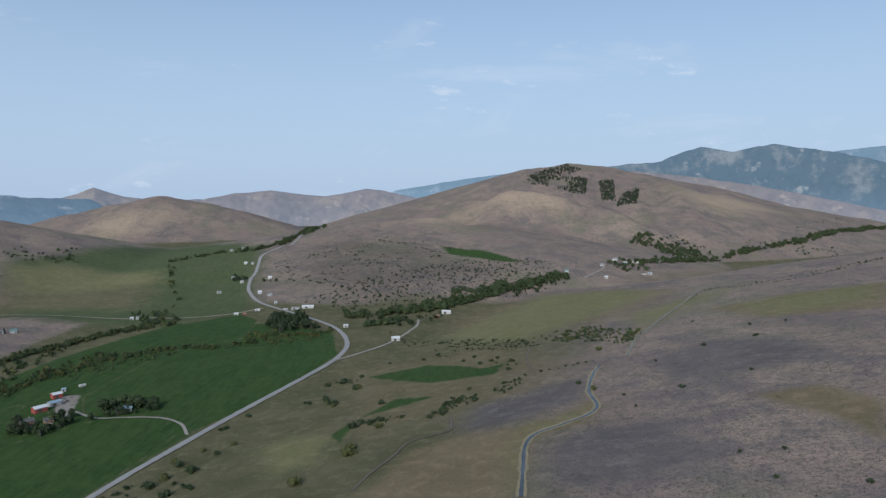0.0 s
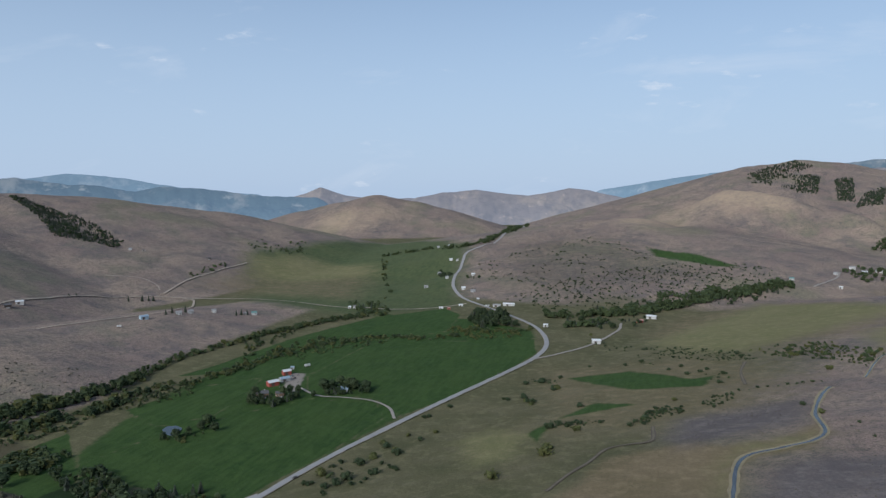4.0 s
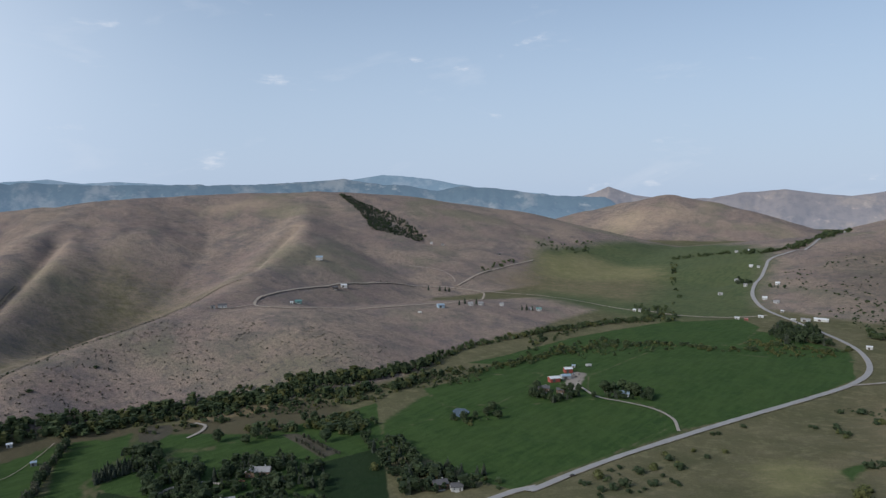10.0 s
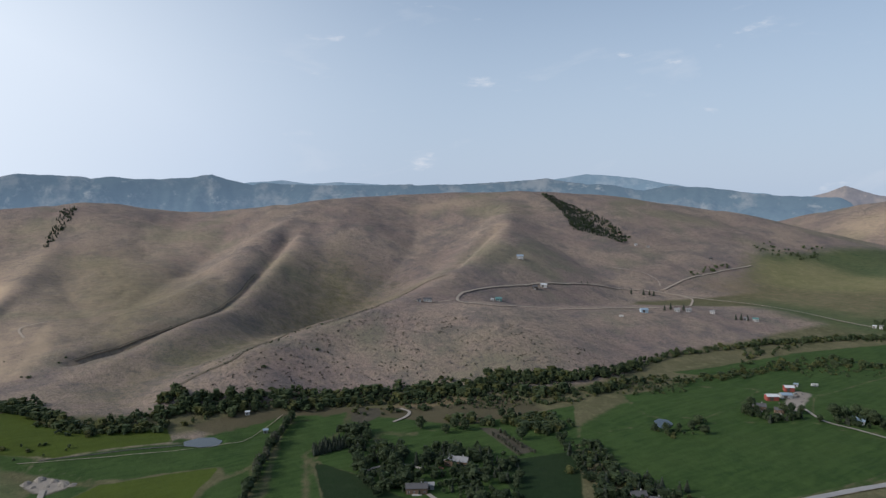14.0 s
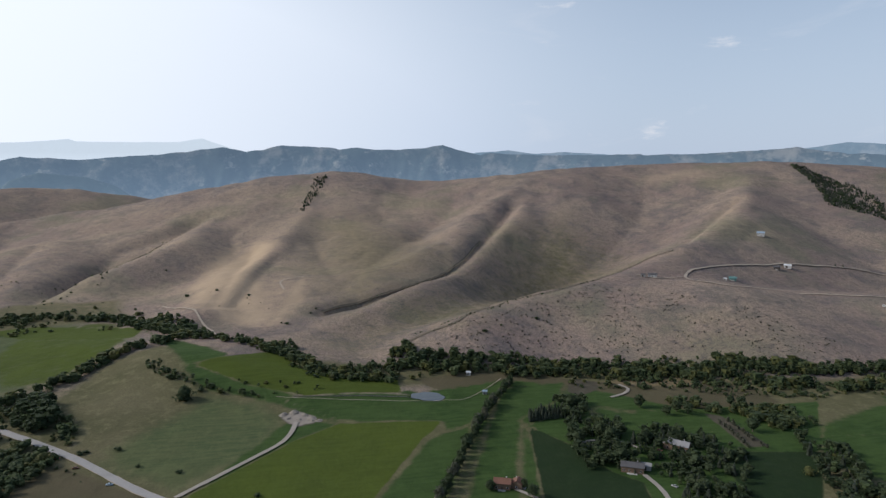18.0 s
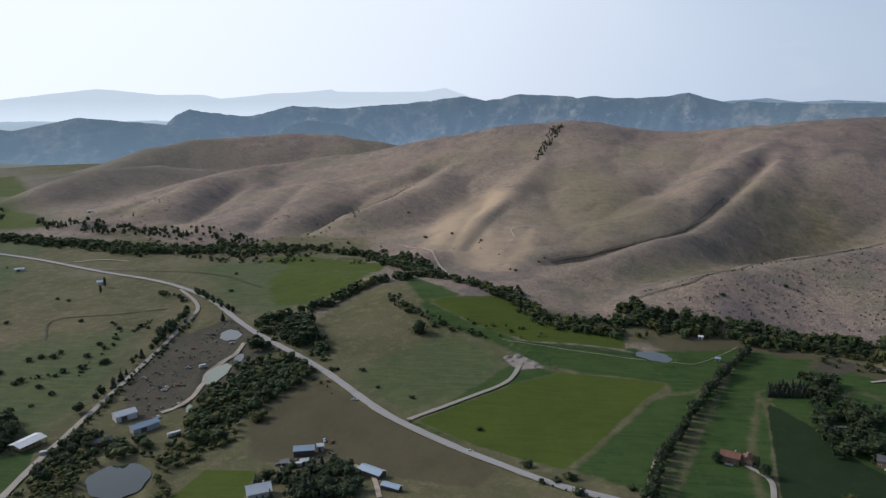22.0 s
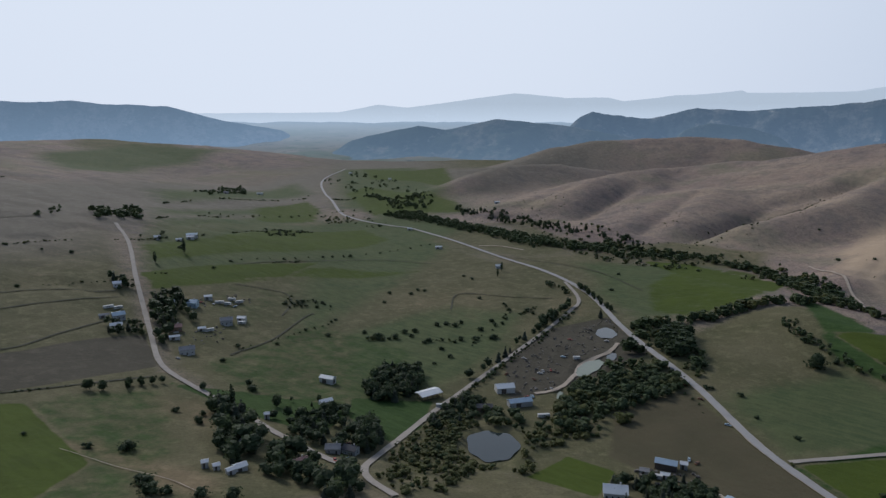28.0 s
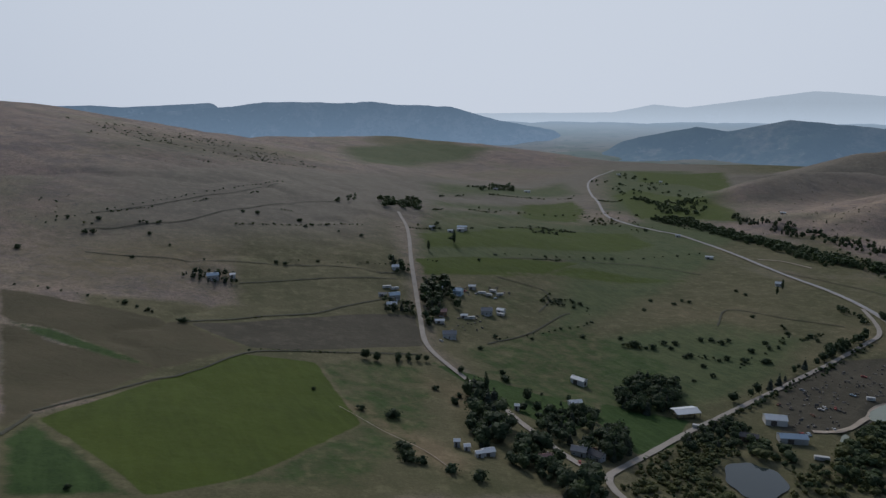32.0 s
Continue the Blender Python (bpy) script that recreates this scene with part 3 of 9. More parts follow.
    ("hay", [(42, 360), (47, 418), (60, 452), (93, 460), (109, 490), (88, 480), (58, 465), (40, 422), (32, 350)]),
    ("sage", [(7, 496), (22, 555), (76, 573), (127, 582), (112, 513), (60, 481), (26, 467)]),
    ("sage", [(50, 348), (63, 420), (105, 445), (153, 430), (158, 356), (103, 326)]),
    ("sage", [(174, 611), (255, 646), (318, 611), (316, 521), (241, 501), (173, 513)]),
    ("rank", [(-388, -577), (-415, -476), (-455, -374), (-421, -294), (-356, -282), (-302, -292), (-325, -378), (-311, -471)]),
    ("rank", [(-376, -670), (-568, -701), (-625, -632), (-452, -537), (-365, -463), (-324, -494), (-313, -547)]),
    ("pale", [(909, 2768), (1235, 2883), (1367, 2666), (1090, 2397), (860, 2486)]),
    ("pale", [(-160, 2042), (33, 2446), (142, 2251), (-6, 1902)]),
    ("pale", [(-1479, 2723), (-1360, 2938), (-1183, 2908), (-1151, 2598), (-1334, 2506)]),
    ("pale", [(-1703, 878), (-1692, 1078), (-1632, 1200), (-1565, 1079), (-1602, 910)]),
    ("shaded_grass", [(-1342, 474), (-1415, 615), (-1263, 646), (-999, 620), (-1054, 524), (-756, 236), (-758, 142), (-703, 57), (-782, 30), (-889, 119), (-985, 236), (-1211, 375)]),
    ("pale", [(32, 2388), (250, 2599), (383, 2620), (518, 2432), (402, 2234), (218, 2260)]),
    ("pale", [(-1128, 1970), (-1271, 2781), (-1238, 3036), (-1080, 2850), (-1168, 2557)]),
    ("mid", [(-94, 539), (-45, 629), (-2, 611), (-22, 600), (-71, 576), (-79, 501)]),
    ("mid", [(-92, 753), (-16, 769), (45, 703), (70, 712), (54, 660), (-14, 666)]),
    ("gold", [(26, 460), (88, 479), (117, 518), (115, 486), (100, 456), (66, 441), (53, 425), (40, 353), (30, 358)]),
    ("meadow", [(-538, -169), (-647, -163), (-742, -112), (-717, -74), (-670, 8), (-572, 6), (-455, -71)]),
    ("mid", [(-411, 380), (-453, 433), (-487, 552), (-496, 680), (-499, 854), (-432, 1074), (-297, 1079), (-166, 1015), (-136, 902), (-173, 744), (-227, 570), (-264, 398), (-340, 391)]),
    ("mid", [(-607, 94), (-625, 212), (-610, 266), (-492, 363), (-453, 364), (-332, 274), (-334, 146), (-342, 93), (-373, 42), (-490, 112)]),
    ("gold", [(-597, 312), (-599, 356), (-572, 414), (-525, 412), (-501, 374), (-528, 328), (-544, 301)]),
    ("lush", [(-376, 694), (-369, 866), (-244, 914), (-188, 985), (-154, 947), (-138, 871), (-157, 791), (-198, 655), (-225, 598), (-266, 638), (-306, 641), (-348, 643)]),
    ("lush", [(-432, 396), (-417, 480), (-374, 562), (-333, 618), (-265, 628), (-239, 587), (-251, 497), (-270, 391), (-339, 391), (-393, 409)]),
    ("lush", [(-491, 535), (-475, 619), (-424, 671), (-405, 606), (-399, 547), (-430, 506)]),
    ("lush", [(-524, 650), (-510, 700), (-490, 870), (-441, 1035), (-350, 1153), (-305, 1102), (-293, 967), (-363, 893), (-455, 807), (-467, 687)]),
    ("pasture", [(-457, 1124), (-566, 1424), (-752, 1938), (-652, 1962), (-443, 1699), (-378, 1302), (-355, 1168)]),
    ("yellow", [(-913, 1138), (-946, 1502), (-669, 1604), (-578, 1421), (-509, 1167), (-742, 1177)]),
    ("yellow", [(-21, 1018), (46, 1188), (220, 1337), (382, 1020), (248, 850), (153, 839), (70, 868)]),
    ("mid", [(-20, 1753), (119, 1661), (208, 1545), (125, 1560), (8, 1637)]),
    ("yellow", [(378, 1471), (680, 1741), (1000, 2006), (1004, 1947), (413, 1078), (376, 1418)]),
    ("gold", [(321, 818), (427, 825), (520, 789), (430, 650), (339, 711)]),
    ("gold", [(208, 448), (254, 448), (263, 394), (227, 338), (227, 381)]),
    ("gold", [(-48, 385), (-25, 458), (32, 486), (57, 459), (45, 398), (35, 346)]),
    ("plough", [(-601, 268), (-610, 285), (-598, 302), (-577, 293), (-567, 271), (-578, 260)]),
    ("meadow", [(-582, 279), (-585, 324), (-549, 425), (-493, 453), (-473, 420), (-495, 357), (-508, 328), (-514, 284)]),
    ("yellow", [(-599, 283), (-590, 316), (-568, 370), (-535, 417), (-500, 390), (-517, 337), (-553, 296)]),
    ("meadow", [(-720, -20), (-678, 117), (-645, 229), (-556, 433), (-505, 548), (-497, 459), (-497, 387), (-620, 209), (-626, 108), (-652, -19)]),
    ("lush", [(-620, 221), (-601, 271), (-524, 236), (-514, 196), (-487, 164), (-493, 156)]),
    ("mid", [(-537, 268), (-503, 324), (-482, 347), (-440, 332), (-458, 274), (-509, 254)]),
    ("lush", [(-516, 204), (-520, 262), (-495, 469), (-304, 300), (-321, 137)]),
    ("crop", [(-508, 196), (-468, 214), (-414, 224), (-395, 237), (-321, 213), (-331, 144), (-416, 170)]),
    ("crop", [(-427, 316), (-417, 346), (-406, 391), (-311, 307), (-315, 282), (-386, 301)]),
    ("plough", [(-497, 354), (-489, 365), (-424, 361), (-426, 342)]),
    ("mid", [(-440, -73), (-564, -2), (-603, 93), (-559, 132), (-490, 114), (-373, 44), (-399, -3)]),
    ("mid", [(-927, -183), (-807, -118), (-717, -51), (-670, 16), (-626, 53), (-624, 97), (-602, 138), (-514, 122), (-560, 29), (-603, -12), (-651, -82)]),
    ("soft", [(-190, -463), (-246, -439), (-194, -326), (-106, -250), (30, -272), (33, -322), (13, -364), (-99, -442)]),
    ("umber", [(-1088, 287), (-1313, 538), (-1283, 801), (-985, 601), (-1157, 573), (-786, 272), (-731, 125), (-702, 53), (-791, 22), (-883, 119)]),
    ("bright", [(-448, -66), (-524, 5), (-552, 44), (-540, 131), (-497, 102), (-381, 36), (-411, -19)]),
    ("mid", [(-381, 36), (-505, 109), (-524, 152), (-480, 137), (-354, 82)]),
    ("lush", [(-612, -4), (-601, 113), (-619, 196), (-603, 205), (-530, 154), (-560, 45), (-588, 22)]),
    ("bright", [(-701, -90), (-729, -9), (-671, 20), (-644, 109), (-608, 106), (-614, 18), (-649, -36)]),
    ("pasture", [(-456, -71), (-512, -133), (-543, -131), (-631, -67), (-610, -24), (-574, -4), (-520, -9)]),
    ("dry", [(-458, -194), (-522, -164), (-432, -68), (-380, -5), (-348, -17), (-380, -164)]),
    ("pasture", [(-895, -422), (-922, -393), (-981, -336), (-910, -172), (-799, -178), (-718, -235), (-670, -262), (-749, -357)]),
    ("bright", [(-966, -382), (-984, -315), (-914, -173), (-844, -174), (-909, -306)]),
    ("mid", [(-603, 202), (-608, 274), (-558, 244), (-524, 197), (-418, 155), (-338, 138), (-346, 89), (-423, 120)]),
    ("lush", [(-521, 257), (-498, 348), (-435, 328), (-466, 269)]),
    ("lush", [(-336, -353), (-376, -307), (-328, -278), (-292, -274), (-305, -324)]),
    ("bright", [(-312, -184), (-362, -184), (-362, -151), (-316, -142)]),
    ("pasture", [(-678, -1080), (-1078, -981), (-1078, -758), (-722, -715), (-452, -733)]),
    ("bright", [(-358, -710), (-428, -725), (-624, -714), (-523, -668), (-372, -666)]),
    ("pasture", [(-1248, -1296), (-1389, -1262), (-1243, -1021), (-1079, -981), (-1058, -1099)]),
    ("plough", [(-105, -539), (-174, -550), (-218, -556), (-283, -554), (-252, -479), (-139, -469), (-110, -478), (-77, -536)]),
    ("grass", [(-101, -611), (-172, -648), (-296, -637), (-239, -579), (-131, -553)]),
    ("dry", [(48, -606), (-75, -536), (-105, -476), (-38, -433), (22, -371), (34, -343)]),
    ("bright", [(21, -359), (-30, -410), (-100, -463), (-147, -444), (-137, -338), (-62, -280), (-16, -266), (2, -314)]),
    ("mid", [(44, -535), (12, -516), (-45, -443), (-28, -452), (15, -490)]),
    ("mid", [(34, -334), (22, -357), (2, -310), (-14, -265), (30, -272)]),
    ("lush", [(-240, -445), (-297, -375), (-326, -334), (-264, -309), (-252, -368)]),
    ("dry", [(-642, 127), (-650, 172), (-625, 261), (-576, 334), (-554, 435), (-503, 438), (-495, 362), (-547, 289), (-615, 206), (-603, 142)]),
    ("gold", [(-136, -369), (-154, -378), (-177, -279), (-156, -267)]),
    ("grass", [(56, -808), (-85, -900), (-310, -1068), (-457, -959), (-280, -554), (-88, -612), (48, -621)]),
    ("dirt", [(-501, -324), (-599, -328), (-670, -298), (-588, -217), (-511, -229), (-461, -246), (-412, -261)]),
    ("gravel", [(-575, -5), (-587, 8), (-570, 27), (-558, 25), (-554, 9), (-561, 1)]),
    ("dirt", [(-574, -6), (-584, 9), (-569, 26), (-557, 27), (-552, 10), (-558, 2)]),
    ("gravel", [(-403, 702), (-383, 704), (-356, 633), (-379, 636)]),
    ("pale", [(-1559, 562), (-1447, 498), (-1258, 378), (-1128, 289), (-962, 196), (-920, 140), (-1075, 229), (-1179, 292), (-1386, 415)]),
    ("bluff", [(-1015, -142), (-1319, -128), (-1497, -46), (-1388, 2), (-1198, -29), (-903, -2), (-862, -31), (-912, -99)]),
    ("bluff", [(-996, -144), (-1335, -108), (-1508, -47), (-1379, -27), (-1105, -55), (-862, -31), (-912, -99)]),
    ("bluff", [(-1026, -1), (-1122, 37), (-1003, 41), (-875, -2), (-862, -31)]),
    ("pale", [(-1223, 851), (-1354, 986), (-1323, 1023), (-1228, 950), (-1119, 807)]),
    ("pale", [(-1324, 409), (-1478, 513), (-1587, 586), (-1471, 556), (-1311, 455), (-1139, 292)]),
]
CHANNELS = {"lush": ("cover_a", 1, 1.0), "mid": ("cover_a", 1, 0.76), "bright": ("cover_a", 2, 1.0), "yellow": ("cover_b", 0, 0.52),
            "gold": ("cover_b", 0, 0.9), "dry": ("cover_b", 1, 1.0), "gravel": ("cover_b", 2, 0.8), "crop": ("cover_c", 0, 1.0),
            "plough": ("cover_c", 1, 1.0), "dirt": ("cover_c", 1, 0.8), "bluff": ("cover_c", 2, 0.8), "pale": ("cover_c", 2, 0.55), "grass": ("cover_a", 0, 0.62), "meadow": ("cover_a", 0, 1.0), "hazed_straw": ("cover_c", 2, 0.36), "umber": ("cover_b", 1, 0.42), "hay": ("cover_e", 0, 0.75), "sage": ("cover_e", 1, 0.7), "shade_brush": ("cover_d", 2, 0.45), "sward": ("cover_a", 2, 0.62), "rust": ("cover_b", 0, 0.5), "nose": ("cover_c", 2, 0.5), "olive": ("cover_a", 0, 0.6), "rank": ("cover_a", 1, 0.4), "pasture": ("cover_d", 0, 0.8), "floor": ("cover_d", 1, 0.75), "shaded_grass": ("cover_a", 0, 0.55), "tan": ("cover_b", 0, 0.45), "soft": ("cover_a", 1, 0.5)}


def mesh_object(name, verts, faces, mat, smooth=True):
    """A mesh from arrays of vertices and of triangles or quads."""
    mesh = bpy.data.meshes.new(name)
    verts, faces = np.asarray(verts, np.float32), np.asarray(faces, np.int32)
    n = faces.shape[1]
    mesh.vertices.add(len(verts))
    mesh.vertices.foreach_set("co", verts.ravel())
    mesh.loops.add(faces.size)
    mesh.loops.foreach_set("vertex_index", faces.ravel())
    mesh.polygons.add(len(faces))
    mesh.polygons.foreach_set("loop_start", np.arange(0, faces.size, n, dtype=np.int32))
    mesh.polygons.foreach_set("use_smooth", np.full(len(faces), smooth))
    mesh.update(calc_edges=True)
    mesh.materials.append(mat)
    return mesh


def grid_faces(rows, columns, wrap=False):
    r, c = np.meshgrid(np.arange(rows - 1), np.arange(columns if wrap else columns - 1), indexing="ij")
    a, b = r * columns + c, r * columns + (c + 1) % columns
    return np.stack([a, b, b + columns, a + columns], -1).reshape(-1, 4)


def build_ground():
    """One sheet to the horizon, finer towards its middle and on the valley's side."""
    turns = np.radians(np.concatenate([np.arange(-38, 190, 0.32), np.arange(190, 322, 2.0)]))
    reach = np.concatenate([[0.5, 25, 50, 75, 95], np.exp(np.linspace(math.log(110), math.log(4880), 350))])
    x, y = 6 - np.outer(reach, np.sin(turns)), np.outer(reach, np.cos(turns)) - 9
    z = ground_height(x, y)
    verts = np.stack([x, y, z], -1).reshape(-1, 3)
    mesh = mesh_object("ground", verts, grid_faces(len(reach), len(turns), True)[:, ::-1], GROUND)
    covers = {name: np.zeros(x.shape + (4,), np.float32) for name in ("cover_a", "cover_b", "cover_c", "cover_d", "cover_e")}
    floor_level = 0.009 * (0.34 * x + 0.94 * y)
    height = z - floor_level
    hilly = np.maximum.reduce([crest_height(x, y, *h) for h in HILLS]) - floor_level
    meadow = (1 - smooth_step(-5, 4, hilly)) * (1 - smooth_step(3, 11, height + 6 * (fractal(x, y, 120, 4, 21) - 0.5)))
    across, along = 0.93 * x - 0.36 * y, 0.36 * x + 0.93 * y
    meadow = np.maximum(meadow, 0.75 * (1 - smooth_step(-221, 13, across + 110 * (fractal(x, y, 200, 4, 23) - 0.5))) * smooth_step(-676, -494, across) * (1 - smooth_step(1100, 1300, along)))
    covers["cover_a"][..., 0] = meadow
    for kind, outline in FIELDS:
        name, channel, weight = CHANNELS.get(kind, ("cover_a", 0, 0))
        soft = {"bare": 60, "hazed_straw": 120, "pasture": 30, "floor": 70, "shaded_grass": 110, "olive": 120, "rank": 60, "tan": 90, "soft": 40, "grass": 180, "meadow": 30, "pale": 40, "bluff": 30, "nose": 45, "sward": 16, "umber": 90, "hay": 40, "sage": 40, "shade_brush": 80, "rust": 40, "gold": 22, "dry": 18, "mid": 14, "yellow": 45}.get(kind, 7)
        away = math.hypot(sum(p[0] for p in outline), sum(p[1] for p in outline)) / len(outline)
        m = inside(x, y, outline, soft * max(1.0, away / 520))
        if kind == "bare":
            for other in covers.values():
                other[..., :3] *= (1 - 0.6 * m)[..., None]
            continue
        if kind in ("lush", "bright", "crop", "mid"):
            for other in covers.values():
                other[..., 1:3] *= (1 - 0.9 * m)[..., None]
        covers[name][..., channel] = np.maximum(covers[name][..., channel], m * weight)
    for name, values in covers.items():
        values[..., 3] = 1
        mesh.attributes.new(name, "FLOAT_COLOR", "POINT").data.foreach_set("color", values.ravel())
    return tagged(new("ground", mesh), "dry grassy hills above green valley fields", "ground", kind="structure")


build_ground()


# ---- far mountains ----
def mountain_range(name, crest, near, far, mat, label, seed, jag=10.0):
    """A range along a crest of (turn, rise above the eye, both in degrees) at a distance of near to far metres."""
    t0, t1 = crest[0][0], crest[-1][0]
    turns = np.arange(t0, t1, 0.12)
    rise = np.interp(turns, [c[0] for c in crest], [c[1] for c in crest])
    mid = near + (far - near) * 0.72
    top = EYE[2] + mid * np.tan(np.radians(rise))
    top = top + jag * (fractal(turns * 40, turns * 0, 38, 5, seed) - 0.5)
    reach = np.linspace(near, far, 60)
    up = np.where(reach < mid, (reach - near) / (mid - near), 1 - 0.6 * (reach - mid) / (far - mid))
    up = up * up * (3 - 2 * up) * 0.45 + up * 0.55
    t, r = np.meshgrid(np.radians(turns), reach)
    x, y = -r * np.sin(t), r * np.cos(t)
    base = -60.0
    spur = np.clip(np.abs(fractal(x, y, 420, 5, seed + 3) - 0.5) * 3.2, 0, 1)
    shape = up[:, None] * (1 - 0.62 * (1 - spur) * np.sin(np.pi * np.clip(up, 0, 1))[:, None])
    ends = np.clip(np.minimum(turns - t0, t1 - turns) / 3.0, 0, 1)
    z = base + (top[None, :] - base) * shape * (0.35 + 0.65 * ends * ends * (3 - 2 * ends))[None, :]
    mesh = mesh_object(name, np.stack([x, y, z], -1).reshape(-1, 3), grid_faces(len(reach), len(turns))[:, ::-1], mat)
    return tagged(new(name, mesh), label, "mountains", kind="structure")


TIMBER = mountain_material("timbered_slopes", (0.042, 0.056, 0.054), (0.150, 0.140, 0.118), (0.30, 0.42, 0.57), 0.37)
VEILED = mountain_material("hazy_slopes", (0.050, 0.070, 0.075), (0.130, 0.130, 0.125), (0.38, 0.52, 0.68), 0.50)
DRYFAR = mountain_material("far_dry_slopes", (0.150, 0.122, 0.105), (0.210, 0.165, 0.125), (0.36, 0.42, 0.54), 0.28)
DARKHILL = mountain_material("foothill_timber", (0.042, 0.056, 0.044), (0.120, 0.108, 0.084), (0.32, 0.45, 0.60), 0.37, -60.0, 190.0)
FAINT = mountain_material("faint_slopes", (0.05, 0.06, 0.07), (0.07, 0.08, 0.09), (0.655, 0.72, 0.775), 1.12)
mountain_range("mountain_range_north", [(-42.8, 0.60), (-37.2, 1.41), (-32.9, 2.07), (-30.2, 2.74), (-28.1, 3.21), (-25.8, 3.57), (-23.1, 3.09), (-20.6, 3.50), (-19.2, 3.09), (-17.7, 2.40), (-12.9, 2.00), (-8.3, 1.52), (-3.6, 0.11)], 4050, 4600, TIMBER, "timbered mountains tinted with blue haze", 41, 14)
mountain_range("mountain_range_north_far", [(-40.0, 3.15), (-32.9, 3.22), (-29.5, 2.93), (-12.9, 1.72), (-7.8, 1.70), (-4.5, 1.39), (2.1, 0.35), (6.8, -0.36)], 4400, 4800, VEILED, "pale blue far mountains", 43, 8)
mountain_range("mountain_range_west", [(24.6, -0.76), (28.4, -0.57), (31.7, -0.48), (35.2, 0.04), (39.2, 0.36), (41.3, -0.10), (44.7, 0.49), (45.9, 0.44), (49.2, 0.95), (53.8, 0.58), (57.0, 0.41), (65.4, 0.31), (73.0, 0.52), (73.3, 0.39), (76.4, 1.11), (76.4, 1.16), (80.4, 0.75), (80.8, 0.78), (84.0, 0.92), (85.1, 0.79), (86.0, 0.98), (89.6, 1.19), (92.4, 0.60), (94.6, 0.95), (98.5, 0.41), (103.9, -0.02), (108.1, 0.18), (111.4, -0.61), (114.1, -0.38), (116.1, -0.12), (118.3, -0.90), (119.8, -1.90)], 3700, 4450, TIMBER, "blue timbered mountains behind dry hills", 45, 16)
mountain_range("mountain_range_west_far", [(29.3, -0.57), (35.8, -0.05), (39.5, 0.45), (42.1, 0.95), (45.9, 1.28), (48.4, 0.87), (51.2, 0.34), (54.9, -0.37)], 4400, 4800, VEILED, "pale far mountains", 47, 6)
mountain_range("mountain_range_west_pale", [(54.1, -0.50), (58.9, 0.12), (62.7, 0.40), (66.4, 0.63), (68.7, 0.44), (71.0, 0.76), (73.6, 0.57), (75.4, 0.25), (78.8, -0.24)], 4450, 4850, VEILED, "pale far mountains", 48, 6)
mountain_range("mountain_range_south", [(88.8, 0.16), (93.3, 0.78), (95.7, 1.65), (95.8, 1.65), (97.6, 1.37), (104.6, 1.31), (105.0, 1.51), (107.5, 1.28), (109.6, 1.19), (113.7, 0.75), (114.9, 1.03), (118.3, 1.03), (121.9, 1.36), (122.5, 1.41), (131.2, 0.23), (133.6, 0.44), (136.8, -0.14), (147.8, -0.22), (160.9, -0.04)], 4500, 4850, FAINT, "faint mountains tinted with haze", 49, 5)
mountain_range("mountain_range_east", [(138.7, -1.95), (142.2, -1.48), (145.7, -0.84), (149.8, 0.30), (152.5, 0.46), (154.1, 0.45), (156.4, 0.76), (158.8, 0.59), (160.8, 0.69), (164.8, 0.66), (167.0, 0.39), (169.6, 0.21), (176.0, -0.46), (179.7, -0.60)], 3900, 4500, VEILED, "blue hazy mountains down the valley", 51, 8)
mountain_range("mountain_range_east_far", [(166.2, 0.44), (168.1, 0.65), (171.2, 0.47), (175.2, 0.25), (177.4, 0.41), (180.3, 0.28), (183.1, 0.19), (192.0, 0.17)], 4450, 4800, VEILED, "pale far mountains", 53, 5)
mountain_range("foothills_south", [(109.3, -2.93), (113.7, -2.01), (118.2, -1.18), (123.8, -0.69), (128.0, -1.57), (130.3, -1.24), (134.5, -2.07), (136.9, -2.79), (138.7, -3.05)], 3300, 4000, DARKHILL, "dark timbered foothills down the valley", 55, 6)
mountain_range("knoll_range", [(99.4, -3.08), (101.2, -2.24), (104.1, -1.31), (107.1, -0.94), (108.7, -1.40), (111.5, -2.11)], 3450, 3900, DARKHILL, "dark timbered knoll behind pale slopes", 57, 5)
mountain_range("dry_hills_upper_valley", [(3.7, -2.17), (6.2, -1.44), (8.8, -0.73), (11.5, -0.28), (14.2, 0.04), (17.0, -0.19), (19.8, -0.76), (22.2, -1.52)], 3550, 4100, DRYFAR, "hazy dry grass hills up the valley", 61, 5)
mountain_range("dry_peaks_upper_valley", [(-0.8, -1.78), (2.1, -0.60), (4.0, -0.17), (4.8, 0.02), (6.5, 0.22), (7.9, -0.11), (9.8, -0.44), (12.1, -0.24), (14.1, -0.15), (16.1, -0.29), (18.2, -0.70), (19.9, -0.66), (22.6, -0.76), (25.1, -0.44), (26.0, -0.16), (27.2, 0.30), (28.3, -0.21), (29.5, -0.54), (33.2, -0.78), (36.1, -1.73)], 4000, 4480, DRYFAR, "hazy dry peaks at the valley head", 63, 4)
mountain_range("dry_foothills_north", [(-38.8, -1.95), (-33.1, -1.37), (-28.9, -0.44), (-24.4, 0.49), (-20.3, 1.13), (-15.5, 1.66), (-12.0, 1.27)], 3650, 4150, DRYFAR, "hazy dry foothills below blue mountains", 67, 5)


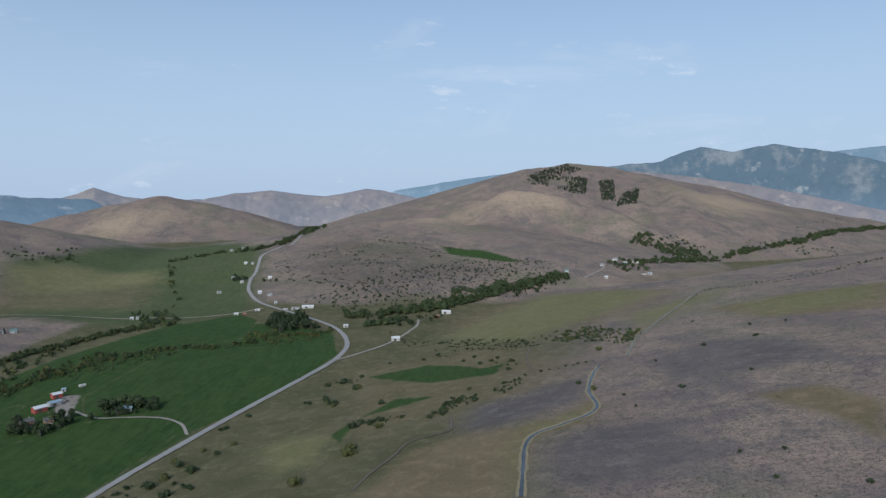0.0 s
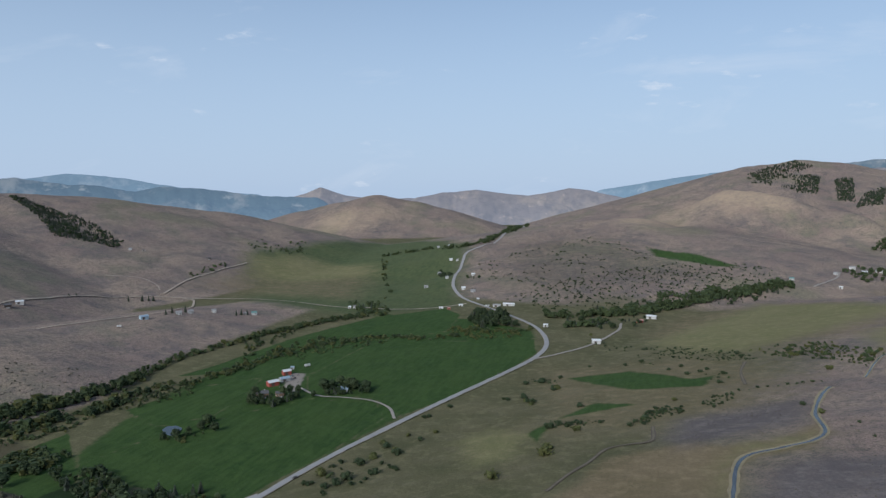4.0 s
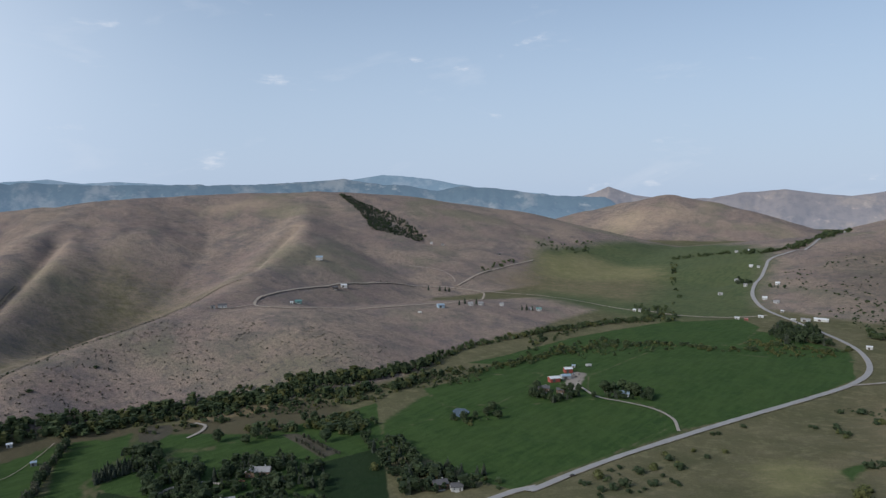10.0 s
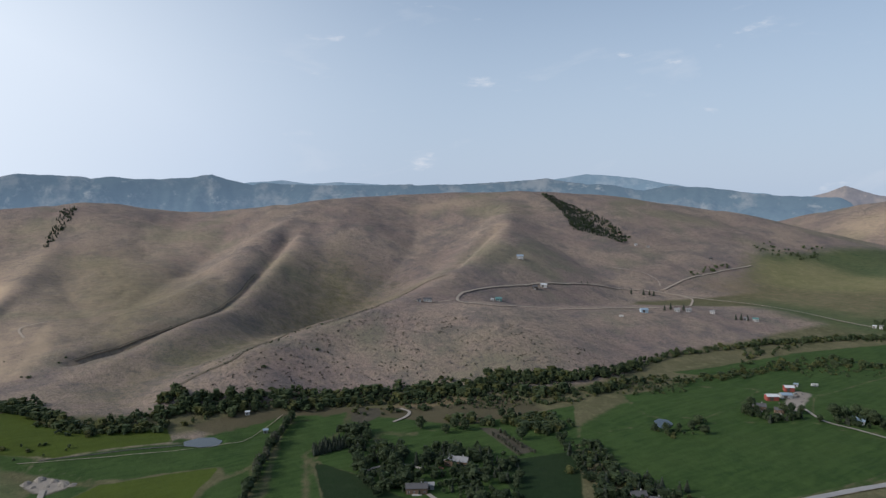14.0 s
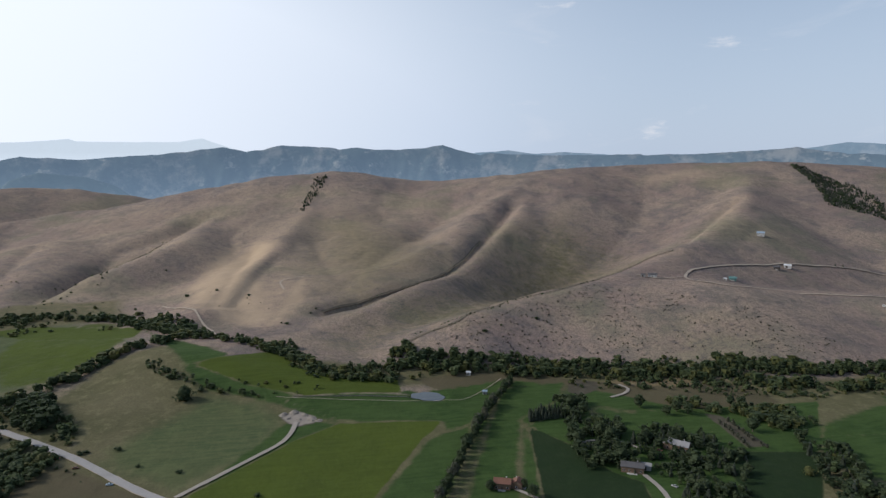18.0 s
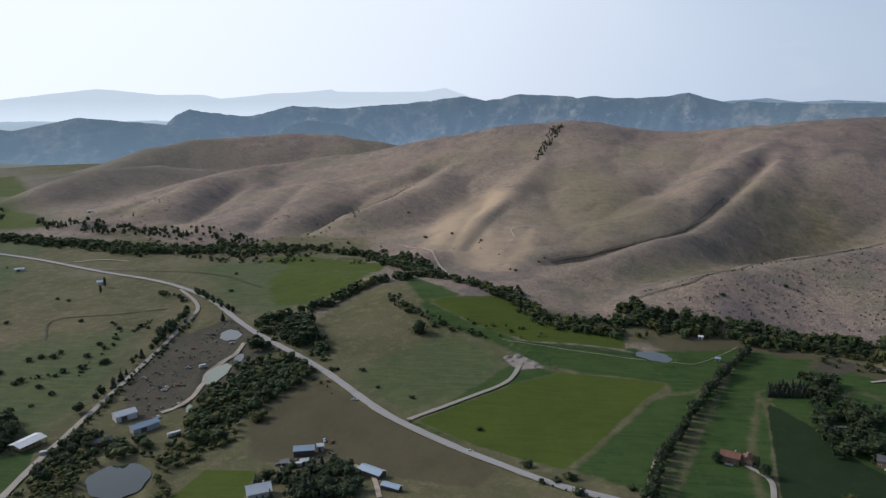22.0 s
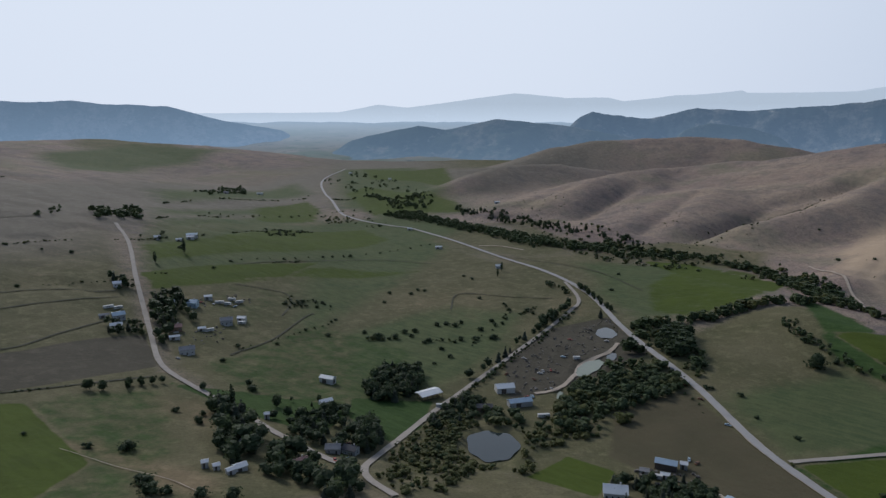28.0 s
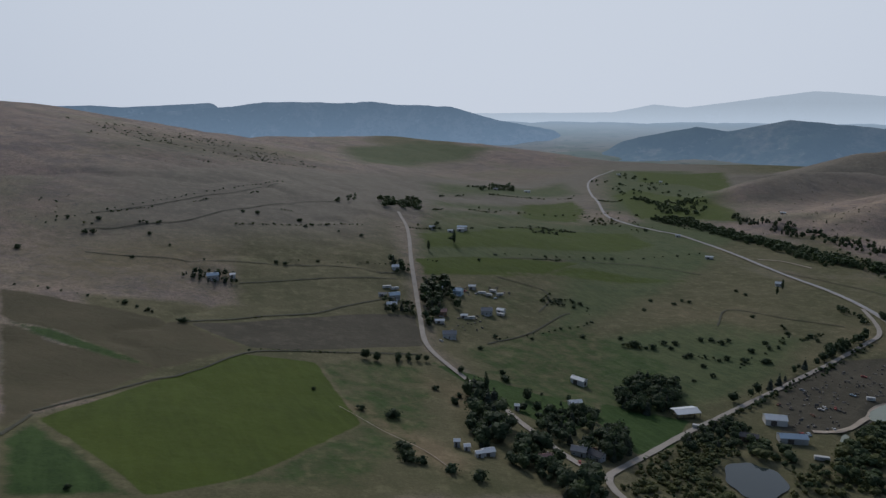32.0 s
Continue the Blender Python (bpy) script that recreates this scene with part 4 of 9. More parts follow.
def far_valley():
    """The valley floor running far off: fields, low rises, painted haze paler with distance."""
    mat = bpy.data.materials.new("haze_tinted_valley_floor")
    mat.use_nodes = True
    shader = mat.node_tree.nodes["Principled BSDF"]
    where = node(mat, "ShaderNodeTexCoord").outputs["Object"]
    squeezed = node(mat, "ShaderNodeVectorMath", [(0, where)], operation="MULTIPLY")
    squeezed.inputs[1].default_value = (1, 1, 9)
    w = squeezed.outputs[0]
    c = mix(mat, spots(mat, w, 0.0016, 0.44, 0.60, 6, 0.6), (0.190, 0.160, 0.125), (0.075, 0.105, 0.055))
    c = mix(mat, spots(mat, w, 0.006, 0.52, 0.60, 7, 0.7, 0.7), c, (0.240, 0.205, 0.160))
    c = mix(mat, spots(mat, w, 0.012, 0.57, 0.63, 7, 0.72, 0.9), c, (0.035, 0.050, 0.038))
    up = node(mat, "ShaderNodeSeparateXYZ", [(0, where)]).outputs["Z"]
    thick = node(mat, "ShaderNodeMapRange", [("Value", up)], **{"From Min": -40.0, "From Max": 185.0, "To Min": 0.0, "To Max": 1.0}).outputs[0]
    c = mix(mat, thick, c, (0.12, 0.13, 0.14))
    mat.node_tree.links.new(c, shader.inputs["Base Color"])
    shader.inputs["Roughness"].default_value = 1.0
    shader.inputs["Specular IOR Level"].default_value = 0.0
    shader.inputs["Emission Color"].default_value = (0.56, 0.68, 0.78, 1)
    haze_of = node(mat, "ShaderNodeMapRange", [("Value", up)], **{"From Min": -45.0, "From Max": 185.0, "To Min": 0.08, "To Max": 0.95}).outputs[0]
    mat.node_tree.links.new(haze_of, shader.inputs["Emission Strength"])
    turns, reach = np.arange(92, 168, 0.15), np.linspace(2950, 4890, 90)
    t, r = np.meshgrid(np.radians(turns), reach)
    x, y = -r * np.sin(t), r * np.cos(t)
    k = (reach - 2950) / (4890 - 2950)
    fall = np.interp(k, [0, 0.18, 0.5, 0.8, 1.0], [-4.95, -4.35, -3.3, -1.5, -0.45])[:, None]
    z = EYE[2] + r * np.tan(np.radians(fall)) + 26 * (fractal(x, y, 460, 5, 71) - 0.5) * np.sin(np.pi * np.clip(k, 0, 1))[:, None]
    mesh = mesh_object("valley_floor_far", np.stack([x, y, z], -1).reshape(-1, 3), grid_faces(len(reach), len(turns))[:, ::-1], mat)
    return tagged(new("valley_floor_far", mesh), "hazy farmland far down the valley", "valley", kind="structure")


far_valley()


# ---- roads ----
def smooth_line(points, step):
    """Even points along a smooth curve through the given ones."""
    p = [Vector((*q, 0)) for q in points]
    p = [p[0] * 2 - p[1]] + p + [p[-1] * 2 - p[-2]]
    fine = []
    for a, b, c, d in zip(p, p[1:], p[2:], p[3:]):
        n = max(2, int((c - b).length / step))
        for k in range(n):
            t = k / n
            fine.append(0.5 * (2 * b + (c - a) * t + (2 * a - 5 * b + 4 * c - d) * t * t + (3 * b - a - 3 * c + d) * t ** 3))
    return fine + [p[-2]]


def strip(points, half, lift, step=4.0, ragged=0.0, crown=0.0):
    """A strip of ground along a line, draped over the land."""
    line = np.array([q[:2] for q in smooth_line(points, step)])
    way = np.gradient(line, axis=0)
    way /= np.linalg.norm(way, axis=1)[:, None] + 1e-9
    side = np.stack([way[:, 1], -way[:, 0]], 1)
    wide = half * (1 + ragged * (fractal(line[:, 0], line[:, 1], 9, 2, 31) - 0.5))
    shares = np.array([-1, -0.5, 0, 0.5, 1])
    xy = line[:, None, :] + side[:, None, :] * (wide[:, None] * shares)[..., None]
    z = ground_height(xy[..., 0], xy[..., 1])
    z = np.maximum(z, z.mean(1, keepdims=True) - 0.2)
    away = np.hypot(xy[..., 0], xy[..., 1])
    z = z + lift + 0.0005 * away + crown * (1 - shares ** 2)
    return np.concatenate([xy, z[..., None]], -1).reshape(-1, 3), grid_faces(len(line), 5)[:, ::-1]


LANES = []


def road(name, points, width, mat, label, shoulder=None):
    LANES.append(([tuple(q[:2]) for q in smooth_line(points, 5.0)], width / 2))
    verts, faces = strip(points, width / 2, 0.45, ragged=0.25 if shoulder is None else 0.05, crown=0.08)
    made = tagged(new(name, mesh_object(name, verts, faces, mat)), label, "road", kind="structure")
    if shoulder:
        verts, faces = strip(points, width / 2 + 0.35, 0.30, ragged=0.3)
        edge = new("shoulder", mesh_object("shoulder", verts, faces, shoulder))
        edge.parent = made
    return made


road("highway", [(-498, 2793), (-406, 1915), (-424, 1787), (-454, 1705), (-444, 1625), (-421, 1494), (-404, 1401), (-382, 1331), (-339, 1251), (-271, 1173), (-195, 1080), (-156, 1012), (-133, 927), (-136, 852), (-159, 768), (-197, 652), (-228, 549), (-247, 475), (-259, 393), (-268, 388), (-330, 98), (-344, 59), (-359, 28), (-387, -8), (-426, -56), (-463, -96), (-530, -155), (-588, -217), (-647, -275), (-746, -360), (-815, -457), (-862, -571), (-925, -710), (-970, -839), (-971, -899), (-984, -990), (-1025, -1092), (-1183, -1296), (-1462, -1648), (-1678, -1862), (-1999, -2098)], 6.2, ASPHALT, "two-lane paved valley highway with gravel shoulders", DIRT)
road("county_road", [(-230, -212), (-236, -236), (-245, -249), (-257, -256), (-293, -270), (-355, -292), (-421, -305), (-497, -316), (-578, -327), (-667, -342), (-703, -351), (-737, -373), (-779, -410)], 4.4, GRAVEL, "pale gravel lane between fields")
road("lane_west", [(-244, -246), (-240, -264), (-240, -283), (-242, -301), (-245, -332), (-249, -361), (-251, -409), (-255, -476), (-283, -543), (-314, -612), (-353, -700), (-417, -837), (-456, -947)], 4.6, GRAVEL, "pale gravel lane between fields")
road("gravel_drive", [(-448, -72), (-465, -57), (-485, -38), (-502, -22), (-523, -4), (-542, 4), (-562, 8)], 4, GRAVEL, "pale gravel lane between fields")
road("farm_drive", [(-227, 586), (-244, 614), (-269, 630), (-302, 632), (-331, 630), (-362, 649)], 3, GRAVEL, "pale gravel lane between fields")
road("hill_loop", [(-512, 1108), (-635, 1120), (-762, 1141), (-878, 1082), (-936, 1012), (-948, 898), (-942, 793), (-914, 659), (-884, 589), (-822, 554), (-775, 579), (-778, 656), (-743, 778), (-727, 910), (-821, 1076), (-853, 1094), (-878, 1082)], 4, DIRT, "narrow dirt track across dry grass")
road("hill_road", [(-899, 1089), (-923, 1192), (-932, 1304), (-943, 1441)], 4, DIRT, "narrow dirt track across dry grass")
road("valley_link", [(-514, 1124), (-432, 1116), (-361, 1155), (-323, 1204)], 4.4, DIRT, "narrow dirt track across dry grass")
road("creek_lane", [(-138, 838), (-107, 880), (-74, 937), (-43, 1038), (-40, 1096)], 4, GRAVEL, "pale gravel lane between fields")
road("village_lane", [(305, 1447), (359, 1526), (382, 1590)], 4, GRAVEL, "pale gravel lane between fields")
road("yard_track", [(-593, -253), (-563, -249), (-524, -256), (-494, -248), (-461, -246), (-443, -256)], 4, DIRT, "narrow dirt track across dry grass")
road("house_drive", [(-331, 139), (-352, 146), (-383, 156), (-394, 154), (-405, 148)], 3.5, GRAVEL, "pale gravel lane between fields")
road("garden_drive", [(-459, 215), (-467, 228), (-466, 242), (-459, 254), (-446, 261)], 3.5, GRAVEL, "pale gravel lane between fields")
road("ranch_lane", [(-926, -564), (-931, -611), (-911, -641)], 3.5, DIRT, "narrow dirt track across dry grass")
road("field_track", [(-342, 75), (-400, 91), (-457, 120)], 1.4, DIRT, "narrow dirt track across dry grass")
road("spur_track", [(-1039, 3), (-1085, -2), (-1105, 9), (-1107, 36)], 3, DIRT, "narrow dirt track across dry grass")
road("spring_track", [(-807, -76), (-850, -84), (-881, -96), (-961, -127), (-1052, -172)], 3, DIRT, "narrow dirt track across dry grass")
road("garden_path", [(-554, 294), (-560, 311), (-571, 321), (-584, 318)], 3, GRAVEL, "pale gravel lane between fields")
road("house_lane", [(-405, 243), (-379, 242), (-334, 230)], 3.5, GRAVEL, "pale gravel lane between fields")
road("meadow_track", [(-616, -8), (-604, 31), (-586, 100), (-578, 144), (-584, 166), (-626, 211)], 0.6, DIRT, "narrow dirt track across dry grass")
road("pasture_track", [(-134, -364), (-144, -331), (-156, -300), (-159, -275)], 0.5, DIRT, "narrow dirt track across dry grass")
road("yard_drive", [(-329, -69), (-354, -77), (-367, -84), (-378, -100)], 3, DIRT, "narrow dirt track across dry grass")
road("pasture_drive", [(-245, -347), (-245, -316), (-243, -302)], 2.6, DIRT, "narrow dirt track across dry grass")
road("terrace_track", [(-1036, 1083), (-988, 1122), (-942, 1118), (-916, 1099)], 2.2, DIRT, "narrow dirt track across dry grass")
road("house_spur", [(-856, 562), (-850, 518), (-863, 493)], 2.4, DIRT, "narrow dirt track across dry grass")


# ---- water ----
def water_material(name, colour, rough):
    mat = plain(name, colour, rough, 0, 0.1, 4.0, 0.0)
    shader = mat.node_tree.nodes["Principled BSDF"]
    shader.inputs["Specular IOR Level"].default_value = 0.6
    n = node(mat, "ShaderNodeTexNoise", Scale=1.5, Detail=3.0)
    b = node(mat, "ShaderNodeBump", [("Height", n.outputs["Fac"])], Strength=0.015, Distance=0.05)
    mat.node_tree.links.new(b.outputs[0], shader.inputs["Normal"])
    return mat


WATER = water_material("pond_water", (0.030, 0.040, 0.040), 0.03)
MUDDY = water_material("green_pond_water", (0.16, 0.18, 0.12), 0.2)
DITCHWATER = water_material("ditch_water", (0.022, 0.024, 0.022), 0.25)
GULLY = plain("gully_earth_and_shade", (0.085, 0.066, 0.046), 0.95, 0, 0.3, 1.0, 0.3)
RANKGRASS = plain("rank_grass", (0.052, 0.052, 0.030), 0.95, 0, 0.3, 1.0, 0.3)
DRYBANK = plain("dry_grass_bank", (0.235, 0.195, 0.115), 0.95, 0, 0.25, 1.0, 0.3)
BANK = plain("muddy_bank", (0.125, 0.105, 0.072), 0.95, 0, 0.25, 1.0, 0.3)


def pond(x, y, half_long, half_wide, turn, level, mat, label):
    """A sheet of water with an uneven rim; the ground dips below it."""
    rim = 40
    verts = [(x, y, level)]
    for ring in (0.6, 1.0):
        for k in range(rim):
            a = 2 * math.pi * k / rim
            wob = ring * (1 + 0.07 * math.sin(2 * a + x) + 0.05 * math.sin(3 * a + y) + 0.05 * math.sin(7 * a))
            u, v = half_long * wob * math.cos(a), half_wide * wob * math.sin(a)
            verts.append((x + u * math.cos(turn) - v * math.sin(turn), y + u * math.sin(turn) + v * math.cos(turn), level))
    mesh = bpy.data.meshes.new("pond")
    faces = [(0, 1 + k, 1 + (k + 1) % rim) for k in range(rim)]
    faces += [(1 + k, 1 + rim + k, 1 + rim + (k + 1) % rim, 1 + (k + 1) % rim) for k in range(rim)]
    mesh.from_pydata(verts, [], faces)
    mesh.materials.append(mat)
    return tagged(new("pond", mesh), label, "pond", kind="structure")


for k, p in enumerate(PONDS):
    pond(*p, MUDDY if k in (3, 6) else WATER, "murky green settling pond" if k in (3, 6) else "still farm pond with muddy banks")


def ditch(name, points, wide, bank, label, wet=True):
    verts, faces = strip(points, bank, 0.12, ragged=0.8)
    made = tagged(new(name, mesh_object(name, verts, faces, {"irrigation_canal": DRYBANK, "field_ditch": RANKGRASS, "dry_gully": GULLY}.get(name, BANK))), label, "ditch", kind="structure")
    verts, faces = strip(points, wide, 0.24, ragged=0.5)
    bed = new("water" if wet else "bed", mesh_object("water", verts, faces, DITCHWATER if wet else RANKGRASS if name == "field_ditch" else BANK))
    bed.parent = made


ditch("irrigation_canal", [(41, 344), (47, 386), (53, 425), (63, 446), (84, 457), (103, 470), (114, 490), (117, 533), (132, 584), (145, 614)], 1.15, 2.9, "concrete-grey irrigation canal with dry banks")
ditch("irrigation_canal", [(177, 641), (203, 703), (228, 746), (261, 803), (314, 885), (377, 983), (426, 964)], 0.7, 1.9, "narrow irrigation canal with dry banks")
ditch("dry_gully", [(-56, 399), (-47, 425), (-36, 449), (-26, 478), (-10, 488), (5, 494), (6, 533)], 0.7, 1.5, "dry eroded gully with brown banks", False)
ditch("dry_gully", [(86, 653), (89, 711), (99, 762)], 0.6, 1.5, "dry eroded gully with brown banks", False)
ditch("field_ditch", [(22, -371), (0, -391), (-34, -417), (-69, -437), (-105, -466), (-138, -467), (-190, -463), (-237, -460)], 0.5, 1.1, "field ditch with dry grassy banks", False)
ditch("field_ditch", [(-75, -539), (-131, -553), (-177, -559), (-214, -573)], 0.5, 1, "field ditch with dry grassy banks", False)
ditch("field_ditch", [(34, -337), (23, -365)], 0.5, 1.1, "field ditch with dry grassy banks", False)
ditch("creek_channel", [(-614, 7), (-601, 80), (-590, 143)], 0.4, 0.7, "shallow creek channel in a meadow")

for points in ([(-707, 116), (-742, 148), (-744, 194), (-774, 221), (-809, 278), (-822, 342), (-852, 420)], [(-852, 420), (-986, 571), (-981, 623)],
               [(-931, 53), (-967, 104), (-993, 152), (-1037, 211), (-1142, 302), (-1270, 382)], [(-1250, -362), (-1410, -335), (-1568, -247)]):
    ditch("dry_gully", points, 1.0, 2.2, "dry eroded gully with brown banks", False)
# grassy ditches and fence lines that part the fields
for points in (
    [(-22, -853), (-109, -907), (-160, -945), (-226, -988), (-301, -1061)],
    [(-19, -808), (-64, -820), (-129, -843), (-180, -886), (-226, -907), (-291, -951), (-366, -973)],
    [(-15, -734), (-67, -717), (-154, -699), (-238, -694), (-315, -668)],
    [(-132, -555), (-174, -557), (-223, -577), (-285, -600)],
    [(-140, -641), (-223, -651), (-311, -653)],
    [(-868, -572), (-865, -418), (-799, -312)],
    [(-587, -452), (-648, -485), (-673, -430), (-699, -383)],
    [(-495, -724), (-603, -724), (-719, -698), (-759, -614)],
    [(-634, -917), (-762, -944), (-901, -946), (-989, -911)],
    [(-443, -652), (-480, -614), (-463, -579), (-427, -549)],
    [(-319, -483), (-373, -497), (-445, -536), (-465, -544)],
):
    ditch("field_ditch", points, 0.4, 0.9, "field ditch with dark grassy banks", False)

# ---- plants ----
def blob(size, squash, rnd, n=3):
    """A lumpy ball of quads."""
    verts, faces = [], []
    index = {}
    for axis in range(3):
        for sign in (-1, 1):
            for i in range(n - 1):
                for j in range(n - 1):
                    quad = []
                    for di, dj in ((0, 0), (1, 0), (1, 1), (0, 1)):
                        p = [0, 0, 0]
                        p[axis], p[(axis + 1) % 3], p[(axis + 2) % 3] = sign, (i + di) * 2 / (n - 1) - 1, (j + dj) * 2 / (n - 1) - 1
                        key = tuple(p)
                        if key not in index:
                            v = Vector(p).normalized() * size * rnd.uniform(0.75, 1.2)
                            index[key] = len(verts)
                            verts.append((v.x, v.y, v.z * squash))
                        quad.append(index[key])
                    faces.append(quad if sign > 0 else quad[::-1])
    return np.array(verts), np.array(faces)


def crown_shape(kind, rnd):
    """A random place in the crown of a plant one metre high, and how big a clump is there."""
    if kind == "conifer":
        z = rnd.random() ** 1.4
        r, a = (1 - z) * 0.24 * math.sqrt(rnd.random()) + 0.01, rnd.uniform(0, 6.283)
        return (r * math.cos(a), r * math.sin(a), 0.06 + z * 0.94), 0.8
    middle, wide, high = {"poplar": (0.53, 0.11, 0.47), "cottonwood": (0.58, 0.36, 0.42), "willow": (0.42, 0.62, 0.46),
                          "shrub": (0.40, 0.75, 0.48), "row": (0.5, 0.28, 0.5)}[kind]
    while True:
        p = Vector((rnd.uniform(-1, 1), rnd.uniform(-1, 1), rnd.uniform(-1, 1)))
        if 0.35 < p.length < 1:
            break
    lobe = 1 + 0.28 * math.sin(3 * math.atan2(p.y, p.x) + 4 * p.z)
    return (p.x * wide * lobe, p.y * wide * lobe, max(0.03, middle + p.z * high)), 1.0


def crown_template(kind, leaves, size, lumps, seed, full=1.0):
    """Vertices and quads of a crown one metre high: leaf sprays round a few lumps of shade."""
    rnd = random.Random(seed)
    verts, faces, count = [], [], 0
    for k in range(lumps):
        (x, y, z), s = crown_shape(kind, rnd)
        if kind == "conifer":
            z = 0.12 + 0.75 * k / lumps
            x, y, s = 0, 0, 1.5 * (1 - z) + 0.2
        f = 0.62
        v, q = blob({"poplar": 0.10, "conifer": 0.14, "cottonwood": 0.19, "willow": 0.26, "shrub": 0.30, "row": 0.17}[kind] * s * full, 0.85, rnd, 3 if leaves > 34 else 2)
        verts.append(v + np.array((x * f, y * f, 0.45 * (1 - f) + z * f if kind != "conifer" else z)))
        faces.append(q + count)
        count += len(v)
    for k in range(leaves):
        (x, y, z), s = crown_shape(kind, rnd)
        u = Vector((rnd.gauss(0, 1), rnd.gauss(0, 1), rnd.gauss(0, 0.6))).normalized()
        w = u.cross(Vector((rnd.gauss(0, 1), rnd.gauss(0, 1), rnd.gauss(0, 1)))).normalized()
        h, c = size * s * rnd.uniform(0.6, 1.3), Vector((x, y, z))
        quad = [c - u * h, c - w * h * 0.6, c + u * h, c + w * h * 0.7]
        verts.append(np.array([tuple(q) for q in quad]))
        faces.append(np.array([[count, count + 1, count + 2, count + 3]]))
        count += 4
    return np.concatenate(verts), np.concatenate(faces)


def tube(path, radii, sides=6):
    verts, faces = [], []
    for p, r in zip(path, radii):
        for k in range(sides):
            a = 2 * math.pi * k / sides
            verts.append((p[0] + r * math.cos(a), p[1] + r * math.sin(a), p[2]))
    for i in range(len(path) - 1):
        for k in range(sides):
            a, b = i * sides + k, i * sides + (k + 1) % sides
            faces.append((a, b, b + sides, a + sides))
    return np.array(verts), np.array(faces)


def trunk_template(kind, seed):
    rnd = random.Random(seed)
    top = {"poplar": 0.85, "conifer": 0.92, "cottonwood": 0.6, "willow": 0.4, "shrub": 0.35, "row": 0.6}[kind]
    sets = [tube([(0, 0, -0.06), (0.01, 0, 0.12), (0.02, 0.01, top)], [0.030, 0.022, 0.006])]
    if kind in ("cottonwood", "willow", "shrub", "row"):
        for k in range(4):
            a = k * 1.6 + rnd.random()
            reach = 0.22 if kind == "cottonwood" else 0.3
            sets.append(tube([(0, 0, 0.16), (reach * 0.5 * math.cos(a), reach * 0.5 * math.sin(a), 0.36), (reach * math.cos(a), reach * math.sin(a), 0.55)], [0.014, 0.010, 0.003], 4))
    verts, faces, n = [], [], 0
    for v, f in sets:
        verts.append(v), faces.append(f + n)
        n += len(v)
    return np.concatenate(verts), np.concatenate(faces)


PLANTS = {}
WORDS = {"poplar": ("poplar_tree", "tall narrow dark green poplar", "tree"), "conifer": ("conifer_tree", "dark green pointed conifer", "tree"),
         "cottonwood": ("cottonwood_tree", "broad leafy green cottonwood", "tree"), "willow": ("willow_bush", "spreading willow thicket bush", "bush"),
         "shrub": ("shrub", "low rounded shrub on dry grass", "shrub"), "row": ("shelterbelt_tree", "leafy tree in a planted field row", "tree")}
SPECIES = {  # leaves, spray size, lumps, material
    "poplar": (240, 0.05, 9, LEAF_DARK), "conifer": (260, 0.055, 7, NEEDLES), "cottonwood": (330, 0.062, 12, LEAF_DARK),
    "green_cottonwood": (330, 0.062, 12, LEAF_MID), "willow": (220, 0.085, 9, LEAF_MID), "olive_willow": (220, 0.085, 9, LEAF_OLIVE),
    "shrub": (130, 0.11, 6, LEAF_DARK), "olive_shrub": (130, 0.11, 6, LEAF_OLIVE), "row": (240, 0.07, 9, LEAF_DARK), "silver_row": (240, 0.07, 9, LEAF_SILVER), "sage": (40, 0.2, 4, LEAF_SAGE)}
SHAPE_OF = {"green_cottonwood": "cottonwood", "olive_willow": "willow", "olive_shrub": "shrub", "silver_row": "row", "sage": "shrub"}
FULL = {"olive_willow": ("willow_bush", "yellowing olive willow bush", "bush"), "silver_row": ("shelterbelt_tree", "silvery grey-leaved tree in a planted row", "tree"),
        "olive_shrub": ("shrub", "yellow-green rounded shrub on dry grass", "shrub"), "green_cottonwood": ("cottonwood_tree", "broad bright green cottonwood", "tree")}


def plant_model(species, variant):
    """Meshes of one plant a metre high, made once."""
    key = (species, variant)
    if key not in PLANTS:
        kind = SHAPE_OF.get(species, species)
        leaves, size, lumps, mat = SPECIES[species]
        crown = mesh_object("crown", *crown_template(kind, leaves, size, lumps, 100 + variant * 7 + len(species)), mat, False)
        trunk = mesh_object("trunk", *trunk_template(kind, variant), BARK)
        PLANTS[key] = (trunk, crown)
    return PLANTS[key]


def level(x, y):
    return float(ground_height(np.array([x]), np.array([y]))[0])


def plant(species, x, y, height, group=""):
    rnd = random.Random(int(x * 31 + y * 17))
    trunk, crown = plant_model(species, rnd.randrange(3))
    name, label, category = FULL.get(species) or WORDS[species]
    made = tagged(new(name), label, category, group)
    wide = rnd.uniform(0.85, 1.2)
    made.matrix_world = pose(x, y, level(x, y) - 0.15, 0, 0, rnd.uniform(0, 360)) @ Matrix.Diagonal((height * wide, height * wide, height, 1))
    for part_name, mesh in (("trunk", trunk), ("crown", crown)):
        piece = new(part_name, mesh)
        piece.parent = made
    return made


LIGHT = {}


